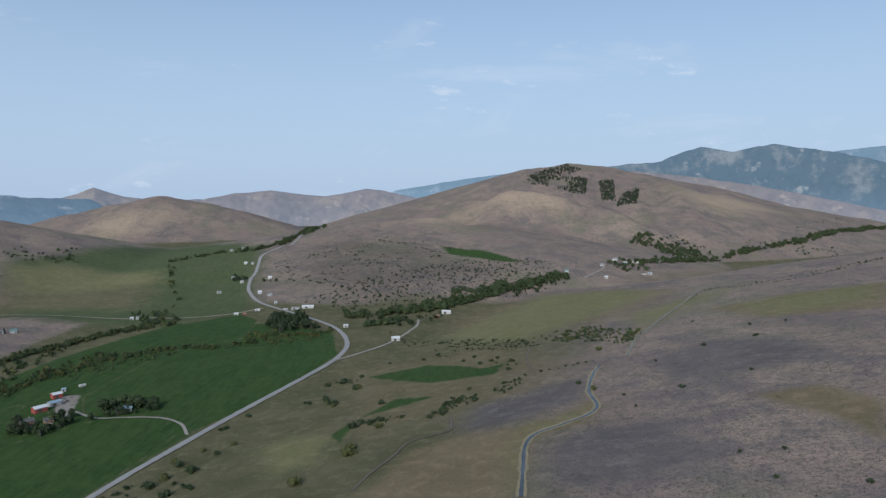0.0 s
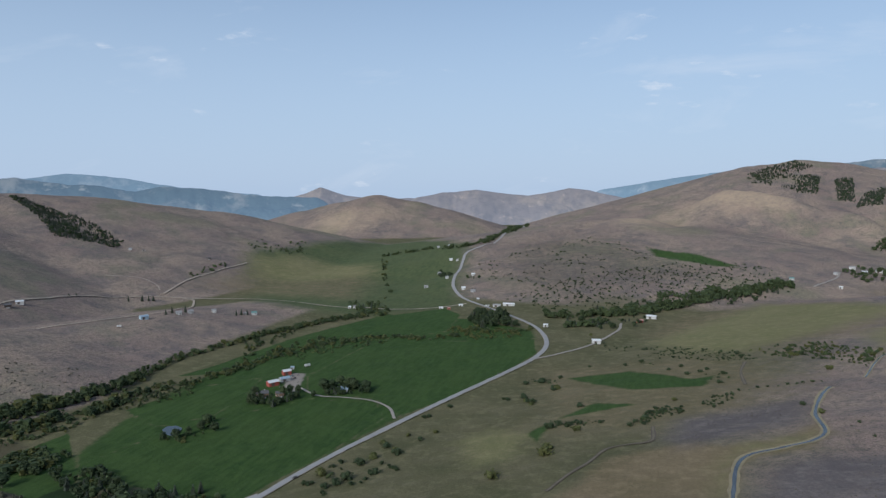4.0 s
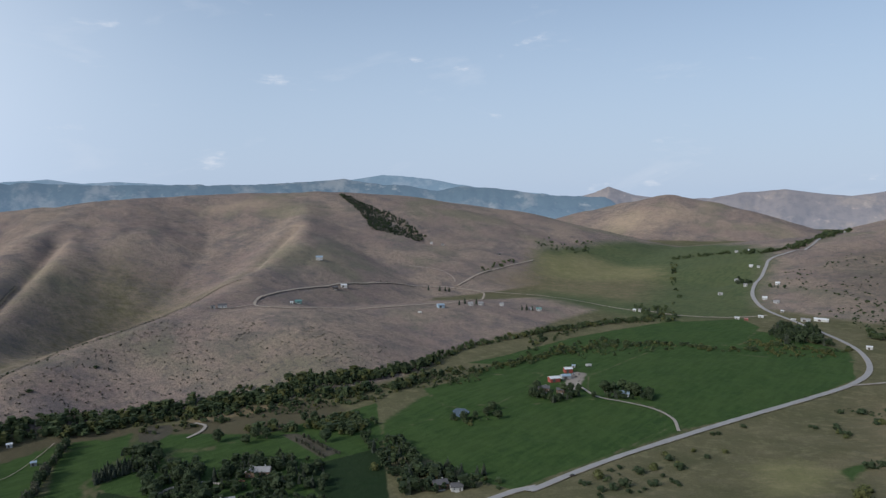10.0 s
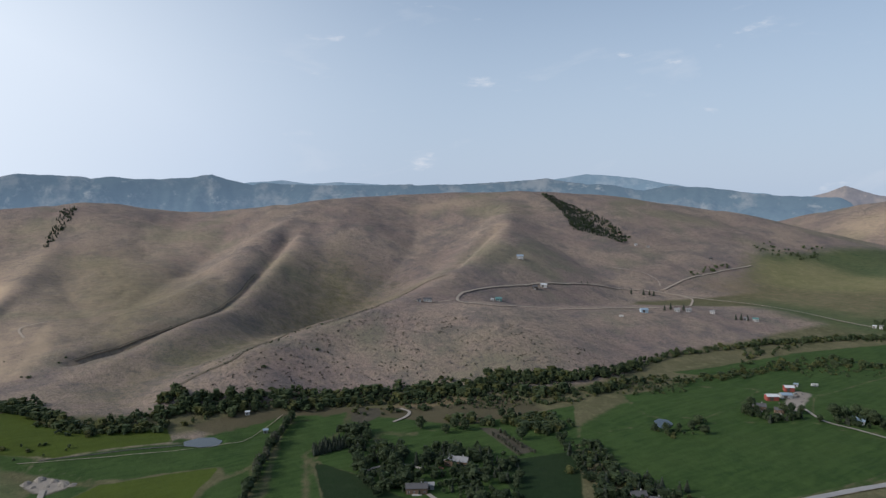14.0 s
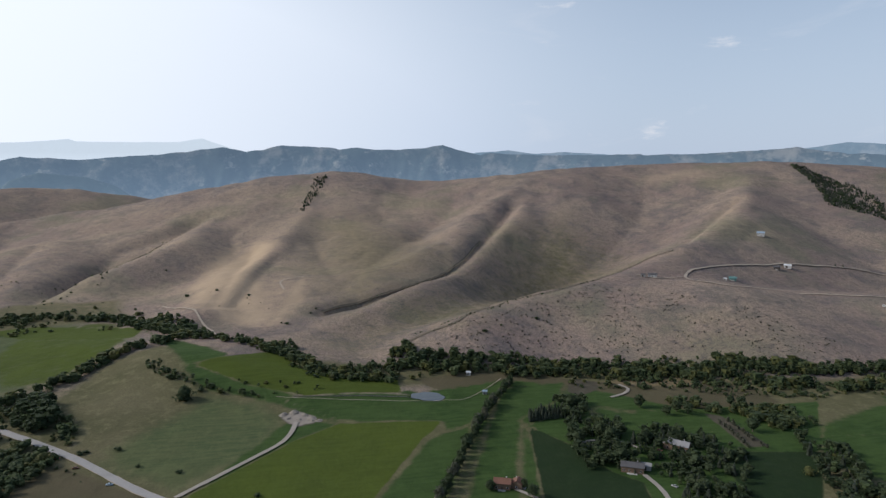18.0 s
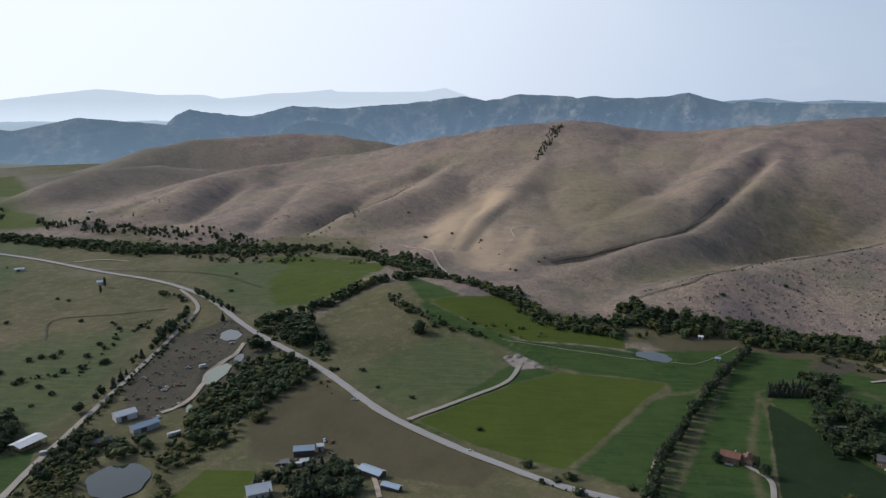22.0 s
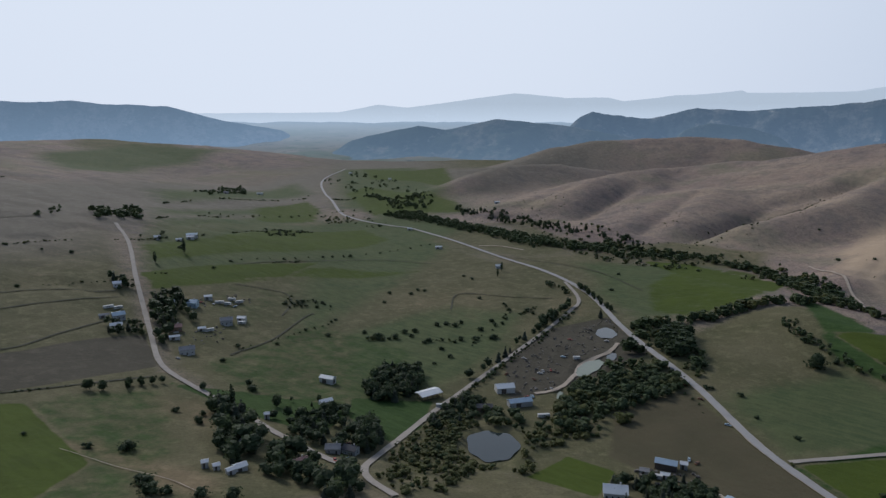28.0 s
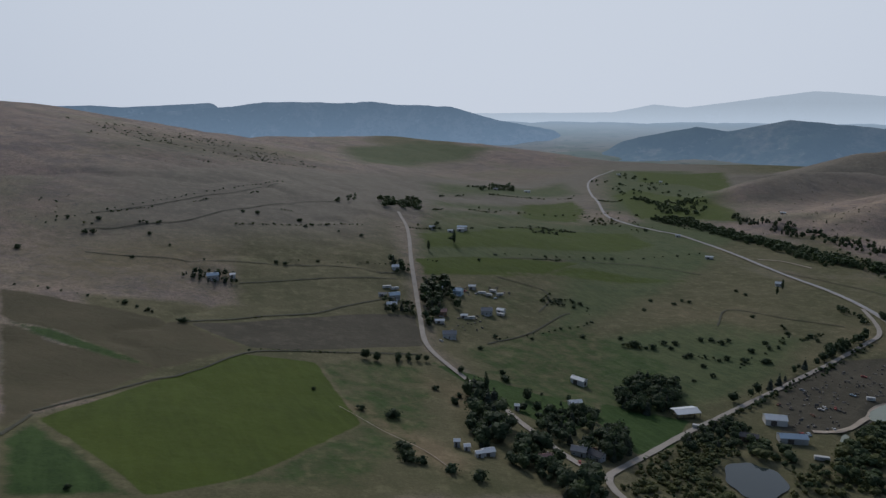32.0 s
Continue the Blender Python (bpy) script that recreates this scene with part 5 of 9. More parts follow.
def thicket(name, spots_list, mix_of, label, category="trees", detail=1.0):
    """Many plants too close to count, as one object. spots_list: x, y, height; mix_of: species by share."""
    rnd = random.Random(len(spots_list) * 13 + len(label))
    groups = {}
    for species, share in mix_of:
        groups[species] = []
    for x, y, h in spots_list:
        pick, total = rnd.random() * sum(s for _, s in mix_of), 0
        for species, share in mix_of:
            total += share
            if pick <= total:
                groups[species].append((x, y, h))
                break
    made = None
    for species, places in groups.items():
        if not places:
            continue
        kind = SHAPE_OF.get(species, species)
        leaves, size, lumps, mat = SPECIES[species]
        models = []
        for v in range(4):
            key = (species, v, detail)
            if key not in LIGHT:
                LIGHT[key] = crown_template(kind, int(leaves * (0.23 if detail > 0.7 else 0.15) * detail), size * (1.25 if detail > 0.7 else 2.0), 5 if lumps > 6 else 4 if detail > 0.7 else 3, 300 + v, 1.18)
            models.append(LIGHT[key])
        z = ground_height(np.array([p[0] for p in places]), np.array([p[1] for p in places]))
        verts, faces, count = [], [], 0
        for (x, y, h), g in zip(places, z):
            v, f = models[rnd.randrange(4)]
            a, w = rnd.uniform(0, 6.283), h * rnd.uniform(0.8, 1.25)
            c, s = math.cos(a), math.sin(a)
            verts.append(np.stack([x + (v[:, 0] * c - v[:, 1] * s) * w, y + (v[:, 0] * s + v[:, 1] * c) * w, g - 0.3 + v[:, 2] * h], 1))
            faces.append(f + count)
            count += len(v)
        mesh = mesh_object(name, np.concatenate(verts), np.concatenate(faces), mat, False)
        ob = new(name, mesh)
        if made is None:
            made = tagged(ob, label, category, kind="stuff")
        else:
            ob.parent = made
            ob.name = "undergrowth"
    return made


def scatter(outline, spacing, heights, seed, keep=0.85, clump=0.0):
    """Random plant places inside an outline: x, y, height."""
    rnd = random.Random(seed)
    xs, ys = [p[0] for p in outline], [p[1] for p in outline]
    n = int((max(xs) - min(xs)) * (max(ys) - min(ys)) / spacing ** 2)
    x = np.array([rnd.uniform(min(xs), max(xs)) for _ in range(n)])
    y = np.array([rnd.uniform(min(ys), max(ys)) for _ in range(n)])
    good = inside(x, y, outline, 0.1) > 0.5
    for px, py, half_long, half_wide, turn, _ in PONDS:
        c, s = math.cos(turn), math.sin(turn)
        good &= np.hypot(((x - px) * c + (y - py) * s) / (half_long + 3), ((y - py) * c - (x - px) * s) / (half_wide + 3)) > 1.15
    for line, half in LANES:
        q = np.array(line)
        box = (x > q[:, 0].min() - 9) & (x < q[:, 0].max() + 9) & (y > q[:, 1].min() - 9) & (y < q[:, 1].max() + 9)
        if box.any():
            idx = np.flatnonzero(box)
            far_off = np.hypot(x[idx, None] - q[None, :, 0], y[idx, None] - q[None, :, 1]).min(1)
            good[idx[far_off < half + 3.5]] = False
    if clump:
        good &= fractal(x, y, clump, 3, seed) > 1 - keep
    return [(float(a), float(b), heights[0] + (heights[1] - heights[0]) * rnd.random() ** 1.7) for a, b, g in zip(x, y, good) if g and rnd.random() < keep + (0.2 if clump else 0)]


# woods along the creeks: outline, spacing, heights, species by share, label, clumping
WOODS = [
    ([(-164, 1190), (-89, 1259), (17, 1281), (131, 1343), (260, 1437), (265, 1398), (147, 1282), (46, 1193), (-22, 1075), (-70, 992), (-131, 1075)], 15, (5, 13), "dark", 0.55, 60, "dark cottonwoods along the creek"),
    ([(-246, 1307), (-160, 1420), (-30, 1470), (147, 1517), (218, 1475), (110, 1362), (-26, 1280), (-150, 1240)], 13, (1.5, 4), "brush", 0.5, 50, "scattered brush on the lower hillside"),
    ([(-279, 1051), (-286, 1123), (-233, 1134), (-202, 1033), (-240, 1001)], 7, (9, 15), "dark", 0.85, 0, "block of tall dark trees at the highway bend"),
    ([(-298, 996), (-262, 1022), (-189, 1000), (-174, 963), (-222, 922), (-273, 938)], 8, (2.5, 6), "olive", 0.8, 25, "yellowing brush at the highway bend"),
    ([(-448, 770), (-452, 827), (-438, 871), (-399, 900), (-347, 924), (-354, 862), (-389, 814), (-411, 776), (-419, 742)], 8.5, (2, 5), "willow", 0.65, 30, "willow thickets along a field brook"),
    ([(-526, 790), (-537, 875), (-534, 965), (-501, 998), (-503, 895), (-497, 809), (-485, 728)], 8, (3, 7), "creek", 0.6, 30, "dense creekside cottonwoods and willows"),
    ([(132, 779), (161, 844), (194, 832), (206, 705), (185, 690), (157, 723)], 6.5, (1.8, 4.5), "willow", 0.7, 25, "brush in a green hillside hollow"),
    ([(-11, 912), (43, 898), (113, 806), (115, 770), (63, 779), (11, 846)], 6.5, (1.4, 3.2), "brush", 0.7, 25, "low brush along a hillside draw"),
    ([(44, 594), (72, 629), (73, 607), (50, 572)], 4, (1.5, 3), "brush", 0.8, 0, "thick bushes in a hillside draw"),
    ([(-8, 548), (6, 590), (32, 587), (28, 566), (9, 561), (-1, 530)], 4, (1.8, 4), "brush", 0.85, 0, "thick bushes in a hillside draw"),
    ([(948, 2119), (1102, 2143), (1297, 2167), (667, 1113), (1051, 2040), (909, 2030)], 24, (4, 9), "far", 0.6, 60, "trees on the slope behind the village"),
    ([(597, 2068), (698, 2112), (768, 2016), (721, 1932), (615, 1958)], 20, (4, 9), "far", 0.6, 60, "dark trees on the slope behind the village"),
    ([(-407, 281), (-438, 322), (-422, 340), (-332, 274), (-332, 234), (-367, 247)], 6.5, (5, 11), "dark", 0.75, 25, "dense garden trees around houses"),
    ([(-486, 223), (-501, 254), (-488, 267), (-435, 240), (-420, 214), (-448, 210)], 6.5, (6, 12), "dark", 0.8, 0, "tall dark garden grove"),
    ([(-456, 270), (-469, 300), (-459, 332), (-444, 326), (-452, 292), (-442, 273)], 6, (4, 8), "dark", 0.8, 0, "garden hedge trees behind a house"),
    ([(-676, 237), (-657, 287), (-638, 355), (-598, 434), (-574, 507), (-553, 577), (-542, 494), (-571, 420), (-607, 349), (-620, 285), (-637, 222)], 12, (4, 11), "creek", 0.5, 45, "dense creekside cottonwoods and willows"),
    ([(-1258, -952), (-1202, -816), (-1194, -703), (-1129, -544), (-1097, -429), (-1033, -404), (-1071, -516), (-1113, -655), (-1142, -776), (-1158, -878)], 12.5, (7, 14), "dark", 0.85, 0, "tall dark cottonwoods along the lower creek"),
    ([(-1193, -1128), (-1352, -1202), (-1410, -1152), (-1237, -1006), (-1170, -997), (-1160, -1066)], 17, (6, 13), "far", 0.7, 60, "trees by a far farm"),
    ([(-1063, -512), (-1027, -392), (-1097, -315), (-1067, -212), (-913, -150), (-879, -189), (-988, -284), (-919, -351), (-963, -445)], 13, (3, 8), "willow", 0.6, 40, "willow thickets along the lower creek"),
    ([(-1108, -653), (-1059, -522), (-983, -454), (-944, -495), (-1008, -595)], 14, (4, 9), "creek", 0.55, 40, "willow thickets along the lower creek"),
    ([(-966, -1113), (-1023, -1041), (-1004, -925), (-923, -891), (-906, -1005)], 14, (3, 7), "willow", 0.6, 40, "far farm shade trees"),
    ([(-1903, -1985), (-1836, -1775), (-1735, -1654), (-1740, -1805)], 26, (7, 12), "far", 0.8, 0, "far farm shade trees"),
    ([(-704, -943), (-804, -956), (-762, -895), (-664, -879)], 10, (3, 6), "brush", 0.7, 30, "brush along a field edge"),
    ([(-453, -585), (-508, -575), (-499, -562), (-447, -567)], 6, (2.5, 5), "brush", 0.8, 0, "brush along a field edge"),
    ([(-679, -92), (-647, -19), (-637, 35), (-608, 48), (-608, 7), (-650, -55)], 8, (2.5, 6), "creek", 0.6, 30, "willow thickets along the creek meadow"),
    ([(348, 2882), (540, 3020), (596, 2926), (503, 2812), (399, 2735)], 8.1, (6.6, 12.3), "fir", 0.8, 0, "patches of dark firs on the hill"),
    ([(505, 2824), (599, 2824), (537, 2577), (491, 2616)], 8.1, (6.6, 12.3), "fir", 0.85, 0, "patches of dark firs on the hill"),
    ([(634, 2752), (692, 2767), (631, 2481), (592, 2529)], 7.2, (6.6, 12.3), "fir", 0.9, 0, "patches of dark firs on the hill"),
    ([(670, 2553), (767, 2656), (698, 2440), (619, 2432)], 7.2, (6.6, 12.3), "fir", 0.9, 0, "patches of dark firs on the hill"),
    ([(412, 1665), (487, 1680), (659, 1893), (627, 1759), (442, 1570)], 17.8, (8, 14.5), "far", 0.6, 0, "village shade trees"),
    ([(-1062, 1620), (-1058, 1701), (-955, 1745), (-918, 1651), (-998, 1561)], 20, (4.8, 11.3), "far", 0.5, 60, "trees on the lower slope"),
    ([(-536, 1149), (-490, 1177), (-445, 1112), (-487, 1081)], 10, (6.4, 12.9), "far", 0.7, 0, "shade trees by the lane"),
    ([(-113, 928), (-68, 962), (-19, 954), (-18, 896), (-79, 901)], 10.8, (1.3, 3.5), "brush", 0.7, 30, "brush by the creek lane"),
    ([(-130, 752), (-92, 753), (-89, 725), (-121, 731)], 5.1, (1.3, 2.6), "brush", 0.9, 0, "thick bush row on the slope"),
    ([(-80, 572), (-60, 566), (-57, 540), (-74, 546)], 5.1, (1.3, 2.6), "brush", 0.9, 0, "thick bush row on the slope"),
    ([(-60, 570), (-31, 561), (-30, 548), (-53, 548)], 5.1, (1.3, 2.6), "brush", 0.7, 0, "thick bush row on the slope"),
    ([(-2, 562), (8, 594), (31, 591), (8, 565)], 4.5, (1.3, 3.5), "brush", 0.9, 0, "thick bushes in a hillside draw"),
    ([(49, 757), (86, 697), (85, 640), (55, 680)], 9, (1.3, 2.6), "brush", 0.5, 30, "scattered bushes in a hillside hollow"),
    ([(-23, 1130), (242, 1332), (320, 1099), (210, 1156), (14, 1076)], 24.6, (0.7, 1.8), "brush", 0.3, 40, "low brush in a meadow"),
    ([(-231, 414), (-244, 454), (-214, 492), (-198, 523), (-172, 456), (-181, 418), (-214, 399)], 11.5, (2.2, 4.4), "brush", 0.6, 30, "bushes on the slope below the highway"),
    ([(-257, 1254), (-191, 1388), (-31, 1528), (102, 1610), (257, 1564), (212, 1438), (85, 1326), (-85, 1203), (-183, 1179)], 13.8, (2.2, 4.8), "brush", 0.8, 60, "scattered brush on the lower hillside"),
    ([(-411, 1614), (-330, 1765), (-159, 1836), (23, 1703), (-30, 1479), (-208, 1349), (-335, 1406)], 16.9, (2.2, 4.4), "brush", 0.55, 60, "scattered brush on the lower hillside"),
    ([(578, 2060), (703, 2128), (784, 2012), (806, 1903), (665, 1822), (608, 1986)], 15.5, (4.8, 12.9), "far", 0.7, 80, "dark trees on the slope behind the village"),
    ([(1221, 2378), (1727, 2981), (1946, 2979), (1408, 2356), (1188, 2239)], 33.8, (2.6, 5.3), "brush", 0.6, 90, "brushy far slope"),
    ([(385, 1609), (469, 1620), (479, 1563), (384, 1498)], 15.5, (6.4, 12.9), "far", 0.6, 0, "village shade trees"),
    ([(-18, 863), (34, 881), (106, 805), (102, 774), (32, 818), (-3, 775)], 9.2, (0.9, 2.2), "brush", 0.8, 30, "low brush along a hillside draw"),
    ([(108, 823), (139, 841), (192, 822), (221, 756), (198, 698), (140, 765)], 8.8, (2.1, 5.6), "willow", 0.7, 40, "bushes in a green hillside hollow"),
    ([(-1607, 1367), (-1510, 1397), (-1398, 1380), (-1183, 1303), (-1167, 1247), (-1271, 1190), (-1396, 1271)], 5.4, (4.7, 9.5), "fir", 0.8, 45, "dark fir forest in a hillside draw"),
    ([(-1035, 1645), (-994, 1840), (-921, 1705), (-968, 1596)], 22.2, (4.8, 11.3), "far", 0.6, 70, "trees on the lower slope"),
    ([(-967, 1187), (-960, 1418), (-929, 1372), (-918, 1182)], 15.5, (4.8, 9.7), "far", 0.6, 0, "shade trees along the hill road"),
    ([(-1989, 105), (-1988, 140), (-1866, 116), (-1765, 84), (-1674, 59), (-1685, 48), (-1813, 72)], 7, (4.7, 8.5), "fir", 0.8, 0, "strip of dark firs on the ridge"),
    ([(436, 2992), (510, 2852), (599, 2824), (537, 2577), (469, 2615), (334, 2759)], 10.4, (5.7, 11.4), "fir", 0.6, 120, "patches of dark firs on the hill"),
    ([(626, 2735), (683, 2738), (626, 2502), (591, 2531)], 8.8, (5.7, 11.4), "fir", 0.8, 0, "patches of dark firs on the hill"),
    ([(703, 2600), (756, 2632), (692, 2440), (621, 2442)], 8.8, (5.7, 11.4), "fir", 0.8, 0, "patches of dark firs on the hill"),
    ([(-428, -229), (-474, -238), (-512, -220), (-554, -204), (-581, -186), (-574, -162), (-522, -163), (-473, -180), (-430, -190), (-403, -183), (-394, -208)], 5.1, (3.4, 10.1), "creek", 0.85, 30, "thicket below the settling ponds"),
    ([(-638, -228), (-668, -219), (-648, -201), (-598, -186), (-582, -200)], 4.2, (9.8, 16.8), "dark", 0.9, 0, "tall dark trees at the highway bend"),
    ([(-1064, -700), (-1064, -518), (-966, -443), (-978, -615)], 17, (2.8, 8.4), "willow", 0.5, 60, "willows in wet meadow"),
    ([(-291, -246), (-354, -286), (-375, -276), (-356, -247), (-327, -247), (-296, -225)], 4.6, (2.8, 5.6), "olive", 0.85, 30, "yellowing willows beside the road"),
    ([(-361, -226), (-364, -213), (-346, -192), (-312, -184), (-301, -194), (-330, -201)], 5.5, (2.8, 6.7), "olive", 0.6, 0, "yellowing willows beside the pond"),
    ([(-379, -301), (-404, -296), (-396, -265), (-397, -214), (-380, -209), (-362, -235), (-367, -271)], 6.4, (4.5, 9), "creek", 0.8, 0, "shade trees around the pond"),
    ([(-349, -135), (-361, -121), (-366, -94), (-334, -80), (-322, -89), (-326, -116)], 5.1, (5.6, 11.2), "dark", 0.8, 0, "dark farmyard trees"),
    ([(-240, -396), (-256, -392), (-239, -340), (-228, -312), (-192, -296), (-198, -322), (-223, -355)], 5.1, (7, 15.4), "dark", 0.85, 0, "tall dark grove around a house"),
    ([(-213, -297), (-248, -304), (-242, -276), (-202, -248), (-195, -268), (-199, -284)], 5.1, (5.6, 12.6), "dark", 0.8, 0, "dark garden trees by the junction"),
    ([(-208, -246), (-240, -250), (-217, -217), (-196, -227)], 5.1, (8.4, 14), "dark", 0.9, 0, "dark garden trees by the junction"),
    ([(-280, -292), (-304, -300), (-282, -271), (-256, -262)], 4.2, (9.8, 15.4), "dark", 0.9, 0, "dark garden trees by the junction"),
    ([(-234, -235), (-295, -257), (-346, -276), (-366, -244), (-316, -209), (-255, -201), (-226, -214)], 5.4, (2.4, 5.2), "olive", 0.9, 25, "yellowing willows beside the road"),
    ([(-356, -359), (-402, -384), (-426, -367), (-398, -333), (-359, -324), (-341, -337)], 4.2, (7, 12.6), "dark", 0.95, 0, "dense round clump of trees in a pasture"),
    ([(-274, -375), (-317, -374), (-317, -336), (-292, -315), (-269, -329), (-253, -340)], 9.3, (4.2, 8.4), "dark", 0.6, 0, "orchard trees in a pasture"),
    ([(-337, -643), (-373, -644), (-326, -576), (-285, -521), (-279, -531)], 5.1, (5.6, 14), "dark", 0.8, 0, "dark shade trees by the lane"),
    ([(-364, -637), (-344, -564), (-330, -552), (-331, -575)], 6, (7, 12.6), "dark", 0.8, 0, "dark shade trees by the lane"),
    ([(-264, -589), (-307, -592), (-290, -556), (-250, -554)], 6, (4.2, 9.8), "dark", 0.8, 0, "dark shade trees by the lane"),
    ([(-328, -705), (-352, -702), (-330, -660), (-316, -672)], 6, (5.6, 11.2), "dark", 0.85, 0, "dark shade trees by the lane"),
    ([(-441, -868), (-497, -887), (-476, -851), (-433, -844)], 13.1, (5.6, 11.2), "dark", 0.85, 0, "far farm shade trees"),
    ([(-87, -668), (-109, -679), (-146, -666), (-140, -640), (-98, -643)], 6, (4.2, 9.8), "dark", 0.75, 0, "shade trees around a hillside farm"),
    ([(-462, -1036), (-543, -1038), (-499, -953), (-436, -968)], 10, (8, 14.5), "far", 0.9, 0, "block of trees beyond the fields"),
    ([(-370, -1002), (-436, -1069), (-402, -988), (-363, -972)], 13.3, (4.8, 9.7), "far", 0.6, 0, "far trees on the bench"),
    ([(-990, -1518), (-1198, -1693), (-1071, -1502), (-891, -1390)], 15.5, (8, 14.5), "far", 0.8, 0, "far farm shade trees"),
    ([(-1614, -1844), (-1737, -1578), (-1364, -1082), (-1247, -989), (-1342, -1347)], 28.8, (5.2, 11.6), "far", 0.5, 100, "scattered far valley trees"),
    ([(28, -942), (-18, -896), (-20, -833), (12, -843), (50, -917)], 21.5, (1.8, 3.5), "brush", 0.5, 60, "brush on the dry slope"),
    ([(-62, -1620), (-224, -1724), (-506, -1545), (-476, -1386), (-334, -1311), (-226, -1401), (-50, -1361)], 15.4, (1.8, 4), "brush", 0.6, 60, "brush bands on the hill shoulder"),
    ([(-1401, -1049), (-2606, -1623), (-1745, -786), (-1335, -529), (-1206, -473), (-1324, -693), (-1166, -776)], 24.6, (1.1, 2.6), "brush", 0.4, 40, "shrubs on the eroded spurs"),
    ([(-1260, -830), (-1451, -768), (-1333, -680), (-1151, -685)], 18.4, (1.3, 3.1), "brush", 0.6, 40, "shrubs on the eroded spurs"),
    ([(-1300, -508), (-1369, -407), (-1254, -294), (-1212, -405)], 18.4, (1.3, 3.5), "brush", 0.6, 40, "shrubs on the eroded spurs"),
    ([(-8, -1625), (-315, -1808), (-416, -1510), (-218, -1126), (-121, -1214), (-20, -1294)], 30.7, (2.2, 4.4), "brush", 0.45, 90, "brush on the hill shoulder"),
    ([(-458, 269), (-463, 306), (-443, 326), (-380, 292), (-308, 258), (-312, 223), (-378, 254), (-406, 233)], 5.5, (4.2, 10.5), "dark", 0.6, 25, "dense garden trees around houses"),
    ([(-478, 218), (-493, 264), (-459, 261), (-415, 233), (-427, 217)], 5.5, (6.3, 11.2), "dark", 0.7, 0, "tall dark garden grove"),
    ([(-397, 608), (-362, 604), (-353, 630), (-340, 620), (-355, 586), (-387, 581)], 5.1, (5.6, 9.8), "dark", 0.9, 0, "dark yard trees round the farm"),
    ([(-338, 659), (-313, 685), (-287, 670), (-284, 651), (-316, 637)], 5.1, (5.6, 9.8), "dark", 0.85, 0, "shade trees behind a white house"),
    ([(-405, 478), (-376, 480), (-377, 518), (-387, 541), (-406, 538), (-386, 502)], 5.5, (3.4, 5.6), "creek", 0.85, 0, "bushes round a small farm pond"),
    ([(-510, 254), (-493, 272), (-456, 255), (-471, 234)], 5.1, (5.6, 11.2), "dark", 0.9, 0, "dense garden trees around houses"),
    ([(-474, 279), (-472, 300), (-441, 323), (-420, 307), (-447, 301), (-437, 270)], 5.1, (5.6, 11.2), "dark", 0.85, 0, "dense garden trees around houses"),
    ([(-409, 397), (-385, 400), (-333, 383), (-290, 399), (-277, 381), (-321, 369), (-346, 360)], 6.4, (3.9, 7.8), "creek", 0.8, 0, "tree belt between crop fields"),
    ([(-550, 242), (-551, 266), (-502, 242), (-498, 224)], 5.1, (7, 11.2), "dark", 0.9, 0, "tall dark garden grove"),
    ([(-478, 215), (-462, 258), (-472, 285), (-447, 325), (-402, 292), (-384, 269), (-423, 208), (-454, 214)], 6.4, (4.9, 10.5), "dark", 0.5, 25, "dense garden trees around houses"),
    ([(-340, -286), (-387, -303), (-413, -292), (-398, -273), (-362, -258), (-336, -269)], 5.1, (5.6, 9.8), "dark", 0.85, 0, "shade trees around the pond"),
    ([(-376, -228), (-412, -226), (-419, -202), (-404, -186), (-371, -196), (-352, -210)], 5.1, (2.8, 5.6), "olive", 0.85, 0, "yellowing willows beside the pond"),
    ([(-285, -268), (-332, -279), (-339, -255), (-313, -237), (-315, -215), (-282, -203), (-266, -248)], 5.1, (2.2, 4.5), "olive", 0.85, 20, "yellowing willows beside the road"),
    ([(-463, -237), (-528, -242), (-560, -216), (-539, -192), (-478, -185), (-442, -194), (-436, -215)], 5.1, (4.5, 8.4), "creek", 0.95, 0, "thicket below the settling ponds"),
    ([(-271, -346), (-305, -341), (-304, -293), (-275, -270), (-256, -274), (-247, -318)], 6, (5.6, 9.8), "dark", 0.75, 20, "dark garden trees by the junction"),
    ([(-349, -147), (-378, -113), (-367, -91), (-334, -83), (-314, -106), (-315, -133)], 6, (5.6, 9.8), "dark", 0.8, 20, "dark farmyard trees"),
    ([(-654, 338), (-626, 403), (-588, 472), (-537, 525), (-502, 475), (-530, 400), (-565, 336), (-594, 305)], 6.4, (2.8, 5.6), "creek", 0.75, 30, "dense marsh willows along the creek"),
    ([(-537, 525), (-521, 588), (-486, 650), (-461, 596), (-489, 534)], 6.4, (2.8, 5.6), "creek", 0.75, 30, "dense marsh willows along the creek"),
    ([(-508, 394), (-487, 433), (-453, 413), (-469, 382)], 5.5, (4.2, 8.4), "willow", 0.8, 0, "willows by the marsh"),
    ([(-447, 397), (-398, 405), (-351, 390), (-308, 397), (-291, 382), (-329, 336), (-373, 362)], 5.1, (4.2, 12.6), "dark", 0.7, 40, "tree belt between crop fields"),
    ([(-1139, -412), (-1214, -328), (-1534, -278), (-1702, -208), (-1691, -193), (-1303, -236), (-1183, -298), (-1097, -357)], 20, (1.3, 3.5), "brush", 0.6, 40, "brush along a dry draw"),
    ([(-1100, -416), (-1240, -391), (-1455, -345), (-1234, -284), (-1134, -360)], 20, (1.8, 4.4), "brush", 0.6, 40, "brush along a dry draw"),
    ([(-982, -138), (-1131, -92), (-984, -1), (-895, 28), (-862, -31), (-905, -98)], 18.4, (1.1, 2.6), "brush", 0.3, 50, "shrubs on eroded bluffs"),
